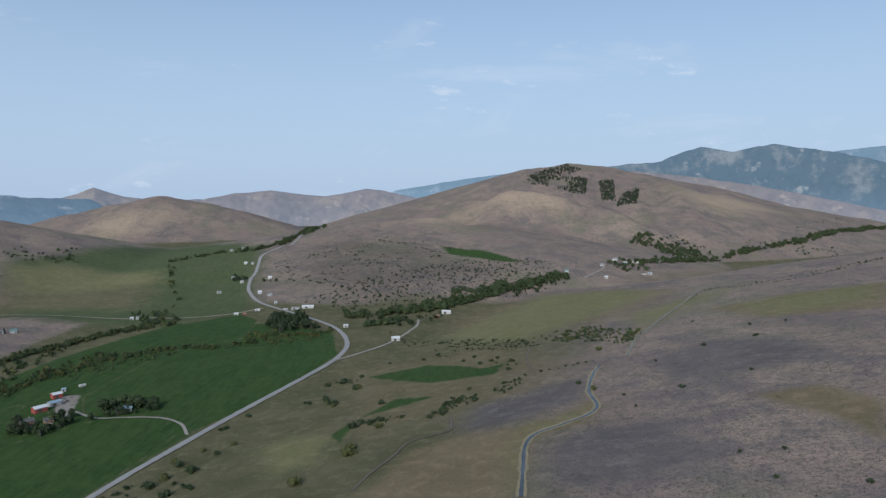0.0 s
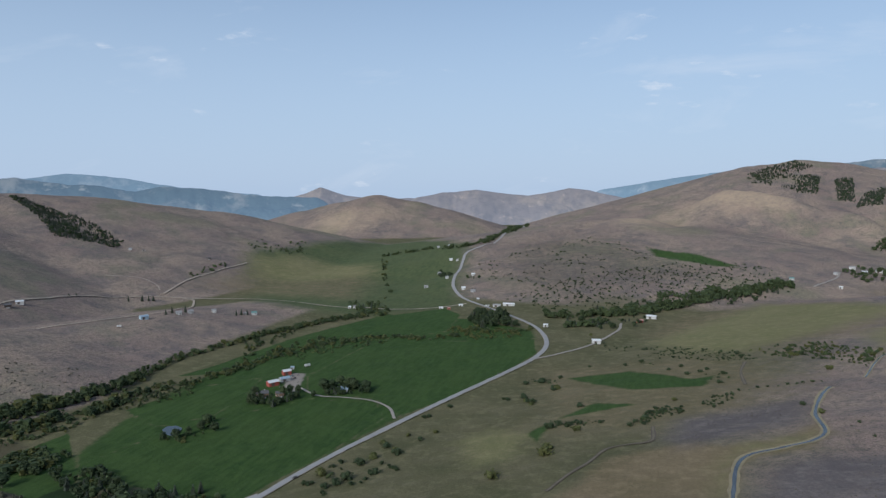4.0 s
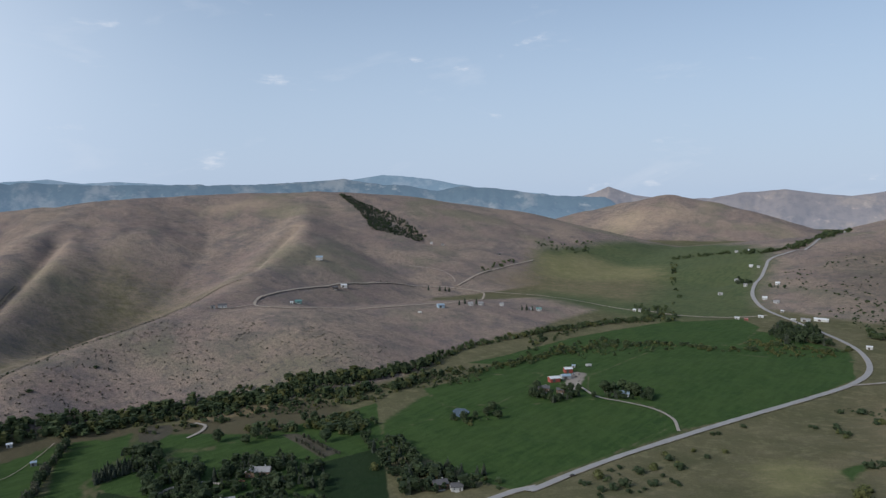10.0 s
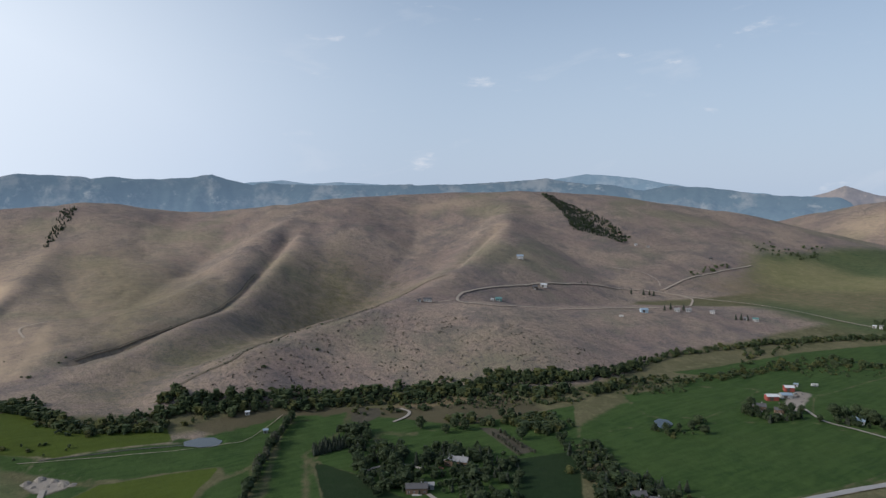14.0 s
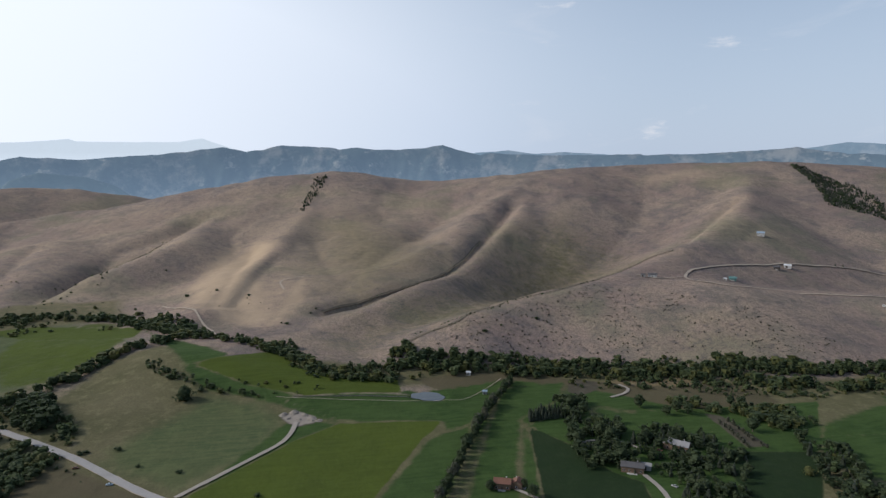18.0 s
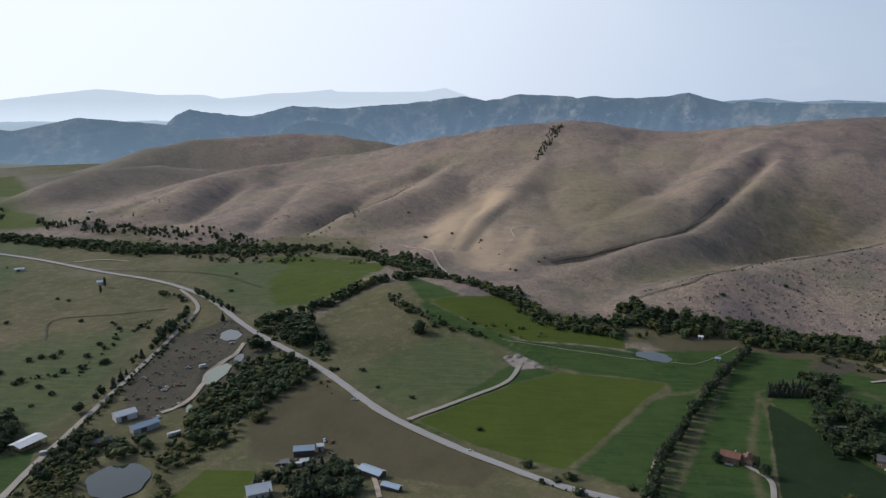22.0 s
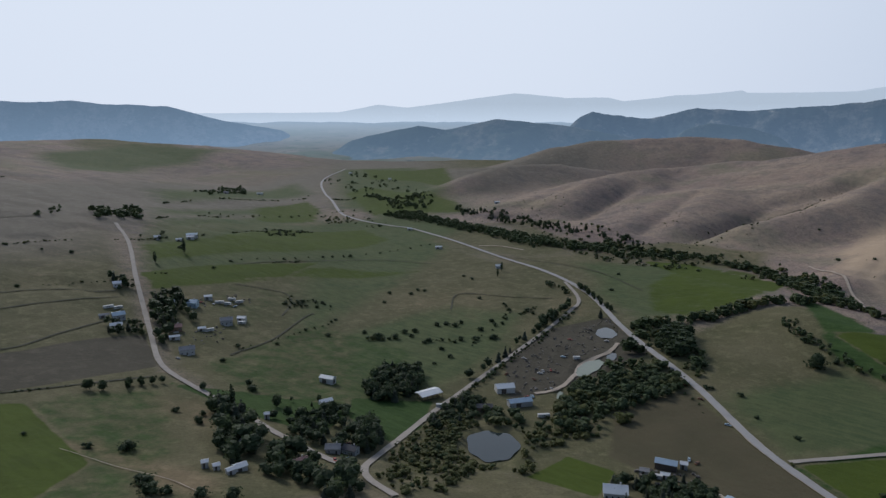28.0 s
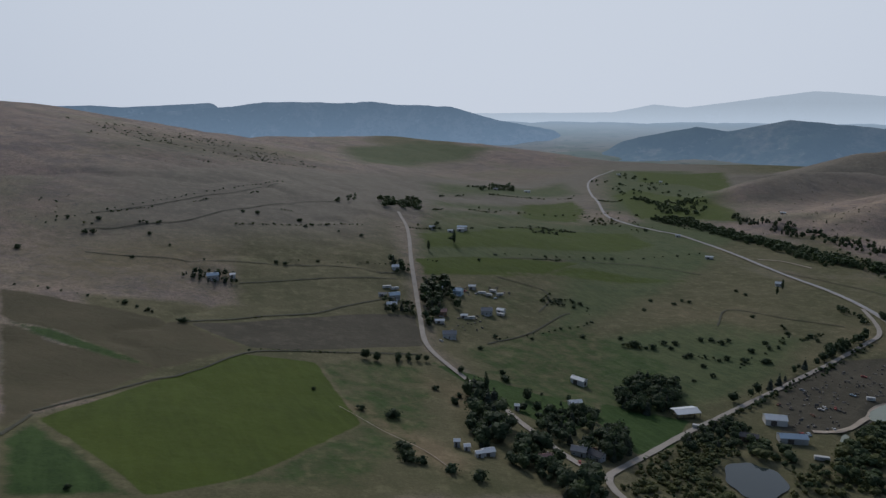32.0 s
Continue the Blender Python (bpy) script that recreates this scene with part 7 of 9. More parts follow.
# hedges and brushy ditches: line, step, jitter, heights, species
HEDGES = [
    ([(377, 983), (436, 950), (484, 937), (554, 949), (638, 982)], 5, 2, (1.0, 2.8), "brush", "brushy ditch along the slope"),
    ([(189, 685), (236, 762), (304, 867), (372, 970)], 6, 2, (0.8, 2.2), "brush", "brushy ditch along the slope"),
    ([(-20, -825), (-98, -829), (-186, -828), (-292, -840), (-418, -855)], 12, 3, (1.8, 4.2), "willow", "hedgerow across valley fields"),
    ([(-14, -730), (-82, -718), (-156, -709), (-261, -704), (-343, -689)], 16.8, 3, (1.44, 3.6), "willow", "hedgerow across valley fields"),
    ([(-430, -852), (-517, -865), (-733, -935), (-948, -925)], 10.8, 3, (1.8, 4.8), "willow", "hedgerow across valley fields"),
    ([(-380, -704), (-476, -713), (-567, -722), (-676, -714)], 9.6, 3, (1.8, 4.8), "willow", "hedgerow across valley fields"),
    ([(-21, -849), (-108, -898), (-221, -969), (-302, -1037)], 10.8, 3, (1.8, 4.2), "willow", "hedgerow across valley fields"),
    ([(-531, -979), (-717, -1073), (-941, -1103)], 10.8, 3, (1.8, 5.4), "willow", "hedgerow across valley fields"),
    ([(-621, -1166), (-864, -1317), (-1187, -1393)], 14.4, 3, (2.4, 6), "willow", "hedgerow across valley fields"),
    ([(-797, -1384), (-945, -1466), (-1116, -1555)], 9.6, 3, (3.6, 8.4), "willow", "hedgerow across valley fields"),
    ([(-75, -540), (-117, -549), (-165, -558), (-208, -568)], 10.8, 3, (0.96, 2.4), "willow", "hedgerow across valley fields"),
    ([(-205, -906), (-253, -898), (-294, -911)], 9.6, 3, (2.4, 4.8), "willow", "hedgerow across valley fields"),
    ([(-107, -473), (-152, -466), (-186, -465)], 7.2, 3, (0.96, 2.64), "willow", "hedgerow across valley fields"),
    ([(-580, -376), (-622, -378), (-668, -382)], 7.2, 3, (2.4, 6), "willow", "hedgerow across valley fields"),
    ([(-473, -448), (-491, -407), (-502, -382)], 9.6, 3, (1.8, 4.8), "willow", "hedgerow across valley fields"),
    ([(-458, -583), (-491, -609), (-464, -580), (-470, -552)], 10.8, 3, (1.2, 3.6), "willow", "hedgerow across valley fields"),
    ([(-449, -451), (-463, -438), (-470, -438)], 3.6, 3, (2.4, 5.4), "willow", "hedgerow across valley fields"),
    ([(-1254, -1471), (-1195, -1268), (-1304, -1298), (-1280, -1194)], 10.8, 3, (3, 6.6), "willow", "hedgerow across valley fields"),
    ([(-1343, -1274), (-1303, -1088), (-1370, -1075)], 10.8, 3, (3.6, 7.2), "willow", "hedgerow across valley fields"),
    ([(-338, -279), (-386, -293), (-444, -303), (-506, -314), (-575, -323), (-661, -338)], 7, 2.5, (2, 5), "creek", "trees and bushes lining the county road"),
    ([(-280, -256), (-324, -273), (-367, -284)], 6, 3.6, (3, 6), "olive", "yellowing bushes lining the county road"),
    ([(-634, -276), (-589, -227), (-541, -182), (-491, -137)], 10.8, 2.4, (1.2, 3), "brush", "bushes along the highway verge"),
    ([(-707, 116), (-742, 148), (-744, 194), (-774, 221), (-809, 278), (-822, 342), (-852, 420)], 5, 2.4, (0.8, 2.2), "brush", "brush along a steep draw"),
    ([(-852, 420), (-986, 571), (-981, 623)], 7, 2.4, (0.8, 1.8), "brush", "brush along a steep draw"),
    ([(-931, 53), (-967, 104), (-993, 152), (-1037, 211), (-1142, 302), (-1270, 382)], 6, 2.4, (0.8, 2.2), "brush", "brush along a steep draw"),
    ([(-758, 142), (-755, 182), (-796, 278), (-831, 367)], 6, 2.4, (0.8, 2.2), "brush", "brush along a steep draw"),
    ([(-289, -266), (-411, -298), (-563, -318), (-659, -334)], 8.4, 2.5, (1.5, 4), "creek", "trees and bushes lining the county road"),
    ([(-423, -312), (-509, -324), (-594, -337), (-688, -354)], 8, 3, (5, 11.5), "dark", "trees and bushes lining the county road"),
    ([(-1206, -666), (-1158, -553), (-1084, -409)], 12, 4.8, (3.6, 8.4), "creek", "roadside bushes"),
    ([(48, -621), (7, -604), (-36, -579), (-50, -564), (-76, -542)], 8.4, 2.4, (0.96, 2.88), "brush", "brushy irrigation ditch on the slope"),
    ([(-106, -472), (-172, -465), (-247, -459)], 7.2, 1.2, (0.84, 1.92), "brush", "brushy field edge"),
    ([(56, -800), (-21, -853), (-85, -906), (-188, -980), (-315, -1086)], 10.8, 2.4, (1.2, 3.12), "brush", "brushy ditch along the hill"),
    ([(-466, -581), (-498, -569), (-471, -517), (-411, -502), (-337, -491)], 9.6, 2.4, (1.2, 3.6), "brush", "brushy field ditch"),
    ([(-641, -416), (-615, -394), (-568, -376), (-515, -367), (-469, -359), (-412, -356)], 9.6, 3.6, (1.8, 4.8), "brush", "brushy field ditch"),
    ([(-9, 548), (8, 574), (30, 587)], 4.8, 1.8, (1.8, 4.2), "brush", "bushes along a hillside draw"),
    ([(50, 606), (73, 628), (117, 638), (145, 645)], 7.2, 1.8, (1.2, 3.12), "brush", "bushes along a hillside draw"),
    ([(429, 970), (497, 962), (584, 974), (652, 993)], 9.6, 1.8, (1.44, 3.6), "brush", "brushy ditch along the slope"),
    ([(-355, 27), (-334, 73), (-332, 134)], 8.4, 1.8, (1.2, 2.88), "brush", "garden hedge by the highway"),
    ([(-684, -1089), (-1054, -1112), (-1039, -876), (-1113, -781)], 16.8, 4.8, (2.4, 6), "creek", "hedgerow across valley fields"),
    ([(-493, -737), (-690, -736), (-870, -713)], 21.6, 4.8, (1.8, 4.8), "brush", "hedgerow across valley fields"),
]
for k, (line, step, jitter, heights, kind, label) in enumerate(HEDGES):
    rnd = random.Random(700 + k)
    if step > 6.5 and kind == "willow":
        tight = along(line, step * 0.4, jitter * 0.7, 700 + k)
        share = fractal(np.array([p[0] for p in tight]), np.array([p[1] for p in tight]), 42, 2, 70 + k)
        places = [(x, y, rnd.uniform(*heights) * (0.45 + 0.6 * rnd.random())) for (x, y), f in zip(tight, share) if f > 0.52]
    else:
        places = [(x, y, rnd.uniform(*heights)) for x, y in along(line, step, jitter, 700 + k) if rnd.random() < 0.85]
    if not places:
        continue
    thicket("hedge", places, MIXES[kind], label, "hedge")

# planted rows of single trees: line, step, height, species
ROWS = [
    ([(-525, 203), (-527, 222), (-526, 248)], 2.76, 8.1, ['conifer'], "planted conifer block"),
    ([(-613, 217), (-553, 176), (-480, 135), (-425, 108), (-391, 92), (-335, 76)], 6.325, 10.8, ['row', 'silver_row', 'row'], "field shelterbelt"),
    ([(-518, 201), (-520, 219), (-518, 245)], 2.76, 8.1, ['conifer'], "planted conifer block"),
    ([(-533, 206), (-535, 225), (-533, 251)], 2.76, 8.1, ['conifer'], "planted conifer block"),
    ([(-476, 362), (-436, 356), (-422, 357)], 4.6, 4.3, ['silver_row'], "young orchard rows"),
    ([(-477, 353), (-450, 349), (-425, 344)], 4.6, 4.1, ['silver_row'], "young orchard rows"),
    ([(-231, 1051), (-229, 1068), (-224, 1077)], 8.05, 18.9, ['poplar'], "highway poplars"),
    ([(-244, -395), (-245, -386), (-248, -380)], 4.6, 8.1, ['poplar'], "lane poplars"),
    ([(-768, -385), (-746, -360), (-692, -307)], 6.9, 8.1, ['row'], "junction shelterbelt"),
    ([(-185, -451), (-210, -446), (-238, -443)], 10.35, 6.8, ['cottonwood', 'row'], "field edge trees"),
    ([(-456, 262), (-453, 292), (-435, 319)], 8.05, 9.5, ['cottonwood', 'conifer'], "garden drive trees"),
]
for k, (line, step, height, kinds, group) in enumerate(ROWS):
    rnd = random.Random(800 + k)
    for x, y in along(line, step, step * 0.25, 800 + k):
        plant(rnd.choice(kinds), x, y, height * rnd.uniform(0.7, 1.2), group)

# single trees and shrubs: species, then places and heights
SINGLES = [
    ("shrub", "hillside shrubs", [(-111, 648, 5.0), (-110, 744, 3.8), (-92, 753, 3.8), (-92, 701, 5.0), (-120, 675, 3.8), (-138, 662, 3.1), (-64, 806, 3.1), (-23, 800, 3.8), (-6, 814, 3.8), (-69, 489, 5.0), (-11, 540, 3.8), (-35, 555, 3.1), (-186, 634, 3.8), (-197, 601, 3.8), (-165, 763, 3.1), (242, 620, 3.8), (178, 495, 3.2), (311, 679, 3.1), (294, 627, 3.1), (342, 669, 2.5), (291, 626, 2.5), (181, 349, 2.2), (278, 747, 2.5), (114, 559, 3.8), (73, 710, 3.8), (60, 737, 3.8), (53, 727, 3.8), (190, 595, 2.5), (137, 503, 2.2), (137, 471, 2.0), (160, 355, 1.9), (161, 317, 1.9), (193, 296, 2.5), (238, 514, 2.5), (-68, 556, 4.4), (-59, 554, 3.8), (-52, 556, 3.8), (23, 752, 3.1), (36, 764, 3.8), (40, 722, 3.8), (66, 671, 3.8)]),
    ("olive_shrub", "hillside shrubs", [(-97, 428, 7.5), (-206, 484, 6.2), (-193, 500, 5.0), (-69, 489, 6.2), (121, 534, 4.4), (161, 690, 5.0), (-212, 520, 4.4), (-113, 649, 4.4), (-89, 699, 5.6), (-105, 634, 3.8), (-197, 542, 3.8), (24, 614, 3.8), (-79, 999, 3.8)]),
    ("shrub", "hillside shrubs", [(-207, 437, 7.5), (-210, 426, 6.2), (-211, 470, 6.2), (-205, 511, 5.0), (-189, 494, 6.2), (-190, 449, 5.0), (-216, 420, 5.0), (-236, 427, 3.8), (-133, 658, 3.8), (-117, 663, 5.0), (-105, 644, 5.0), (-201, 598, 3.8), (-187, 635, 3.8), (-92, 695, 3.8), (-127, 728, 5.0), (-110, 734, 6.2), (-57, 615, 5.0), (-75, 546, 6.2), (-61, 548, 5.0), (-182, 530, 3.8)]),
    ("olive_shrub", "hillside shrubs", [(-232, 445, 7.5), (-68, 474, 7.5), (-52, 535, 5.0), (-175, 551, 3.8)]),
    ("cottonwood", "valley trees", [(-391, 607, 12.4), (-384, 588, 10.8), (-355, 633, 9.3), (-362, 628, 10.8), (-326, 655, 12.4), (-302, 660, 14.0), (-289, 662, 12.4), (-333, 650, 14.0), (-394, 486, 9.3), (-386, 511, 9.3), (-372, 511, 9.3), (-390, 498, 7.8), (-333, 625, 7.8), (-321, 634, 7.8), (-358, 596, 7.8), (-402, 480, 7.8)]),
    ("green_cottonwood", "valley trees", [(-366, 621, 10.8), (-323, 670, 12.4), (-311, 666, 12.4), (-391, 527, 9.3)]),
    ("conifer", "valley trees", [(-914, 1012, 10.8), (-899, 1030, 12.4), (-886, 1044, 10.8), (-893, 1040, 10.8), (-950, 914, 6.2), (-950, 930, 6.2), (-706, 858, 9.3), (-709, 876, 10.8), (-700, 896, 10.8), (-635, 937, 9.3), (-631, 945, 10.8), (-626, 954, 9.3), (-489, 1111, 10.8), (-472, 1109, 12.4), (-317, 388, 10.8), (-306, 402, 9.3)]),
    ("cottonwood", "valley trees", [(-629, -88, 14.0), (-525, 307, 12.4), (-507, 333, 10.8), (-499, 339, 10.8), (-502, 320, 9.3), (-536, 246, 14.0), (-522, 252, 12.4), (-477, 222, 14.0), (-466, 222, 12.4), (-473, 244, 14.0), (-461, 246, 14.0), (-428, 236, 14.0), (-457, 274, 10.8), (-453, 295, 10.8), (-408, 131, 7.8), (-405, 154, 7.8), (-392, 155, 9.3), (-510, 389, 9.3), (-502, 394, 10.8), (-452, 367, 12.4), (-459, 392, 10.8)]),
    ("shrub", "hillside shrubs", [(-535, -151, 3.8), (-536, -125, 3.8), (-551, -185, 3.8), (-600, -225, 5.0), (-438, -20, 3.1), (-383, 12, 3.8), (-360, 20, 3.8), (-348, 40, 5.0), (-369, 39, 3.8), (-441, -180, 5.0), (-707, 21, 3.8), (-360, 71, 3.8), (-778, -344, 3.8), (-873, 5, 3.8), (-1079, -141, 5.0), (-1052, -95, 3.8), (-1030, -48, 3.8), (-880, -2, 2.5), (-922, 37, 2.5), (-936, 45, 2.5), (-1280, -200, 3.8), (-729, 245, 2.5), (-714, 221, 3.8), (-744, 295, 3.8)]),
    ("olive_shrub", "hillside shrubs", [(-441, -180, 7.5), (-377, 355, 6.2), (-368, 193, 5.0), (-445, -70, 2.5)]),
    ("conifer", "valley trees", [(-327, -110, 14.0), (-327, -105, 14.0), (-336, -110, 12.4), (-660, -303, 10.8), (-1271, -755, 7.8)]),
    ("shrub", "hillside shrubs", [(-460, -448, 5.0), (-560, -529, 3.8), (-531, -427, 5.0), (-542, -411, 5.0), (-645, -453, 3.8), (-632, -528, 3.8), (-610, -531, 3.8), (-487, -424, 3.8), (-481, -402, 3.8), (-477, -378, 3.8), (-510, -380, 5.0), (-520, -369, 5.0), (-536, -357, 5.0), (-629, -369, 3.8), (-597, -386, 3.8), (-522, -168, 3.8), (-437, -180, 5.0), (-643, -76, 5.0), (-630, -89, 10.0), (-537, -147, 2.5), (-503, -105, 3.1), (-487, -75, 3.1), (-385, 12, 5.0), (-369, 36, 5.0), (-363, 29, 3.8), (-613, -202, 5.0), (-856, -140, 3.8), (-946, -291, 3.8), (-862, -372, 3.8)]),
    ("olive_shrub", "hillside shrubs", [(-437, -180, 7.5), (-369, 36, 5.0)]),
    ("shrub", "hillside shrubs", [(-429, -482, 3.8), (-541, -422, 4.4), (-553, -412, 4.4), (-579, -390, 4.4), (-461, -444, 7.5), (-472, -432, 6.2), (-491, -437, 5.0), (-501, -431, 5.0), (-487, -401, 5.0), (-371, -486, 3.1), (-464, -467, 3.8), (-290, -417, 4.4), (-284, -406, 4.4), (-304, -471, 3.8), (-218, -370, 3.8), (-163, -347, 4.4), (-145, -291, 5.0), (-145, -301, 5.0), (-701, -731, 5.0), (-467, -802, 5.0), (-226, -377, 3.8), (-335, -495, 3.8), (-481, -557, 3.8), (-470, -573, 3.8), (-723, -534, 3.8), (-717, -516, 3.8), (-595, -553, 3.8), (-629, -536, 3.8), (-532, -358, 5.0), (-547, -382, 5.0), (-625, -398, 3.8)]),
    ("poplar", "valley trees", [(-458, -779, 20.2), (-402, -748, 14.0), (-249, -378, 18.6), (-752, -498, 12.4), (-783, -512, 14.0)]),
    ("cottonwood", "valley trees", [(-269, -345, 9.3), (-275, -335, 9.3), (-278, -368, 9.3), (-299, -333, 10.8), (-273, -277, 15.5), (-286, -287, 14.0), (-287, -540, 10.8), (-302, -547, 10.8), (-309, -569, 10.8), (-359, -335, 12.4), (-354, -348, 12.4), (-602, -341, 12.4), (-625, -344, 12.4), (-254, -421, 6.2), (-230, -446, 6.2), (-223, -449, 6.2), (-215, -450, 6.2), (-189, -451, 7.8), (-196, -448, 6.2)]),
    ("shrub", "hillside shrubs", [(-161, -346, 6.2), (-145, -298, 6.2), (-141, -286, 6.2), (-147, -282, 5.0), (-158, -270, 5.0), (-216, -365, 5.0), (-284, -403, 5.0), (-128, -394, 2.5), (-215, -391, 3.8), (-146, -359, 3.8), (-73, -539, 4.4), (-51, -564, 3.1), (-36, -579, 3.8), (-34, -836, 4.4), (-18, -798, 5.0), (-26, -800, 5.0), (-80, -791, 3.8), (-55, -716, 3.1), (-194, -706, 3.8), (-202, -700, 3.8), (-241, -708, 3.1), (-95, -754, 2.5), (40, -734, 5.0), (-4, -843, 3.8), (-203, -884, 3.8), (-220, -878, 5.0), (-269, -857, 5.0), (-267, -828, 3.8), (-306, -813, 2.5), (-331, -798, 3.8), (-198, -300, 5.0), (-239, -294, 3.8), (-168, -259, 6.2), (9, -275, 2.5)]),
]
for species, group, places in SINGLES:
    for x, y, h in places:
        plant(species, x, y, h, group)

# sage and small shrubs over the dry slopes
for name, outline, spacing, heights, keep, clump in (
    ("sagebrush", [(46, 342), (82, 445), (122, 481), (178, 606), (301, 766), (427, 825), (520, 789), (190, 280)], 5.0, (0.4, 1.1), 0.6, 31.2),
    ("sagebrush", [(7, 496), (22, 555), (76, 573), (127, 582), (112, 513), (60, 481), (26, 467)], 4.6, (0.4, 1.0), 0.65, 24),
    ("sagebrush", [(158, 630), (264, 671), (329, 632), (363, 554), (281, 426), (226, 470), (163, 484)], 8.5, (0.5, 1.3), 0.5, 40),
    ("sagebrush", [(-728, 127), (-865, 234), (-1100, 435), (-746, 450), (-618, 569), (-577, 624), (-613, 445), (-652, 308), (-665, 201)], 9, (0.6, 1.7), 0.45, 40),
    ("sagebrush", [(7, 496), (58, 588), (130, 622), (107, 491), (59, 473)], 4.5, (0.4, 1.0), 0.6, 24),
    ("sagebrush", [(-702, 150), (-742, 211), (-828, 408), (-756, 507), (-606, 605), (-554, 602), (-567, 439), (-645, 278)], 6.5, (0.7, 2.2), 0.65, 48),
    ("sagebrush", [(-1142, -405), (-1518, -324), (-1003, -124), (-945, -140)], 13.75, (0.77, 1.98), 0.45, 48),
    ("sagebrush", [(-1263, -865), (-1529, -768), (-1708, -615), (-1214, -328), (-1149, -459), (-1188, -659)], 13.75, (0.66, 1.98), 0.4, 60),
    ("sagebrush", [(-290, 1133), (-374, 1574), (-227, 1890), (51, 1703), (140, 1434), (-90, 1267)], 15, (0.88, 2.2), 0.4, 72),
    ("sagebrush", [(-1186, 586), (-1231, 1127), (-997, 1486), (-931, 1091), (-966, 747)], 17.5, (0.77, 1.98), 0.25, 72),
    ("sagebrush", [(56, -808), (-249, -1569), (-364, -1250), (-122, -935), (6, -853)], 15, (0.77, 2.2), 0.35, 84),
):
    thicket(name, scatter(outline, spacing, heights, 900 + len(outline), keep, clump), (("sage", 1.0),), "grey sagebrush dotted over dry slopes", "sagebrush", 0.3)



# ---- buildings ----
WHITE = plain("white_paint", (0.47, 0.46, 0.44), 0.7, 0, 0.12, 0.6, 0.1)
GREY = plain("grey_siding", (0.33, 0.33, 0.32), 0.8, 0, 0.18, 0.5, 0.15)
BROWN = plain("brown_siding", (0.19, 0.125, 0.085), 0.85, 0, 0.25, 0.5, 0.2)
RED = plain("red_barn_boards", (0.27, 0.06, 0.045), 0.8, 0, 0.25, 0.5, 0.2)
BLUE = plain("pale_blue_siding", (0.34, 0.43, 0.50), 0.7, 0, 0.12, 0.5, 0.1)
TEAL = plain("teal_siding", (0.10, 0.21, 0.20), 0.7, 0, 0.15, 0.5, 0.1)
DARKWOOD = plain("dark_wood", (0.075, 0.062, 0.052), 0.85, 0, 0.3, 0.5, 0.2)
METAL = plain("pale_metal_roof", (0.58, 0.59, 0.60), 0.5, 0.0, 0.12, 1.2, 0.05)
BLUEMETAL = plain("blue_metal_roof", (0.30, 0.38, 0.46), 0.45, 0.2, 0.12, 1.2, 0.05)
SHINGLE = plain("dark_shingles", (0.085, 0.082, 0.085), 0.9, 0, 0.25, 0.6, 0.3)
GREYROOF = plain("grey_shingles", (0.24, 0.235, 0.235), 0.9, 0, 0.2, 0.6, 0.3)
TILE = plain("russet_shingles", (0.165, 0.081, 0.055), 0.9, 0, 0.25, 0.6, 0.3)
PINK = plain("faded_red_roof", (0.36, 0.21, 0.18), 0.85, 0, 0.2, 0.6, 0.2)
CONCRETE = plain("concrete", (0.40, 0.39, 0.37), 0.9, 0, 0.15, 0.6, 0.2)
FRAME = plain("white_window_frame", (0.70, 0.70, 0.69), 0.6, 0, 0.08, 0.3, 0.05)
GLASS = bpy.data.materials.new("dark_window_glass")
GLASS.use_nodes = True
GLASS.node_tree.nodes["Principled BSDF"].inputs["Base Color"].default_value = (0.03, 0.04, 0.05, 1)
GLASS.node_tree.nodes["Principled BSDF"].inputs["Roughness"].default_value = 0.08
RUBBER = plain("tyre_rubber", (0.03, 0.03, 0.03), 0.9, 0, 0.2, 0.2, 0.1)
RUST = plain("rusty_steel", (0.17, 0.085, 0.05), 0.8, 0.3, 0.35, 0.3, 0.3)


def part(name, bm, mat, parent, label=""):
    mesh = bpy.data.meshes.new(name)
    bm.to_mesh(mesh)
    bm.free()
    mesh.materials.append(mat)
    ob = new(name, mesh)
    ob.parent = parent
    if label:
        tagged(ob, label)
    return ob


def add_box(bm, x, y, z, sx, sy, sz, bevel=0.0, turn=0.0):
    """A box with its base middle at x, y, z."""
    made = bmesh.ops.create_cube(bm, size=1, matrix=Matrix.Translation((x, y, z + sz / 2)) @ pose(0, 0, 0, 0, 0, turn) @ Matrix.Diagonal((sx, sy, sz, 1)))
    if bevel:
        edges = list({e for v in made["verts"] for e in v.link_edges})
        bmesh.ops.bevel(bm, geom=edges, offset=bevel, segments=1, affect="EDGES")


def gabled(bm, w, d, h, rise, sink=1.2):
    """A solid body with gable ends facing +-x."""
    x, y = w / 2, d / 2
    v = [bm.verts.new(p) for p in ((-x, -y, -sink), (x, -y, -sink), (x, y, -sink), (-x, y, -sink), (-x, -y, h), (x, -y, h), (x, y, h), (-x, y, h), (-x, 0, h + rise), (x, 0, h + rise))]
    for f in ((3, 2, 1, 0), (0, 1, 5, 4), (2, 3, 7, 6), (1, 2, 6, 9, 5), (3, 0, 4, 8, 7), (4, 5, 9, 8), (6, 7, 8, 9)):
        bm.faces.new([v[k] for k in f])


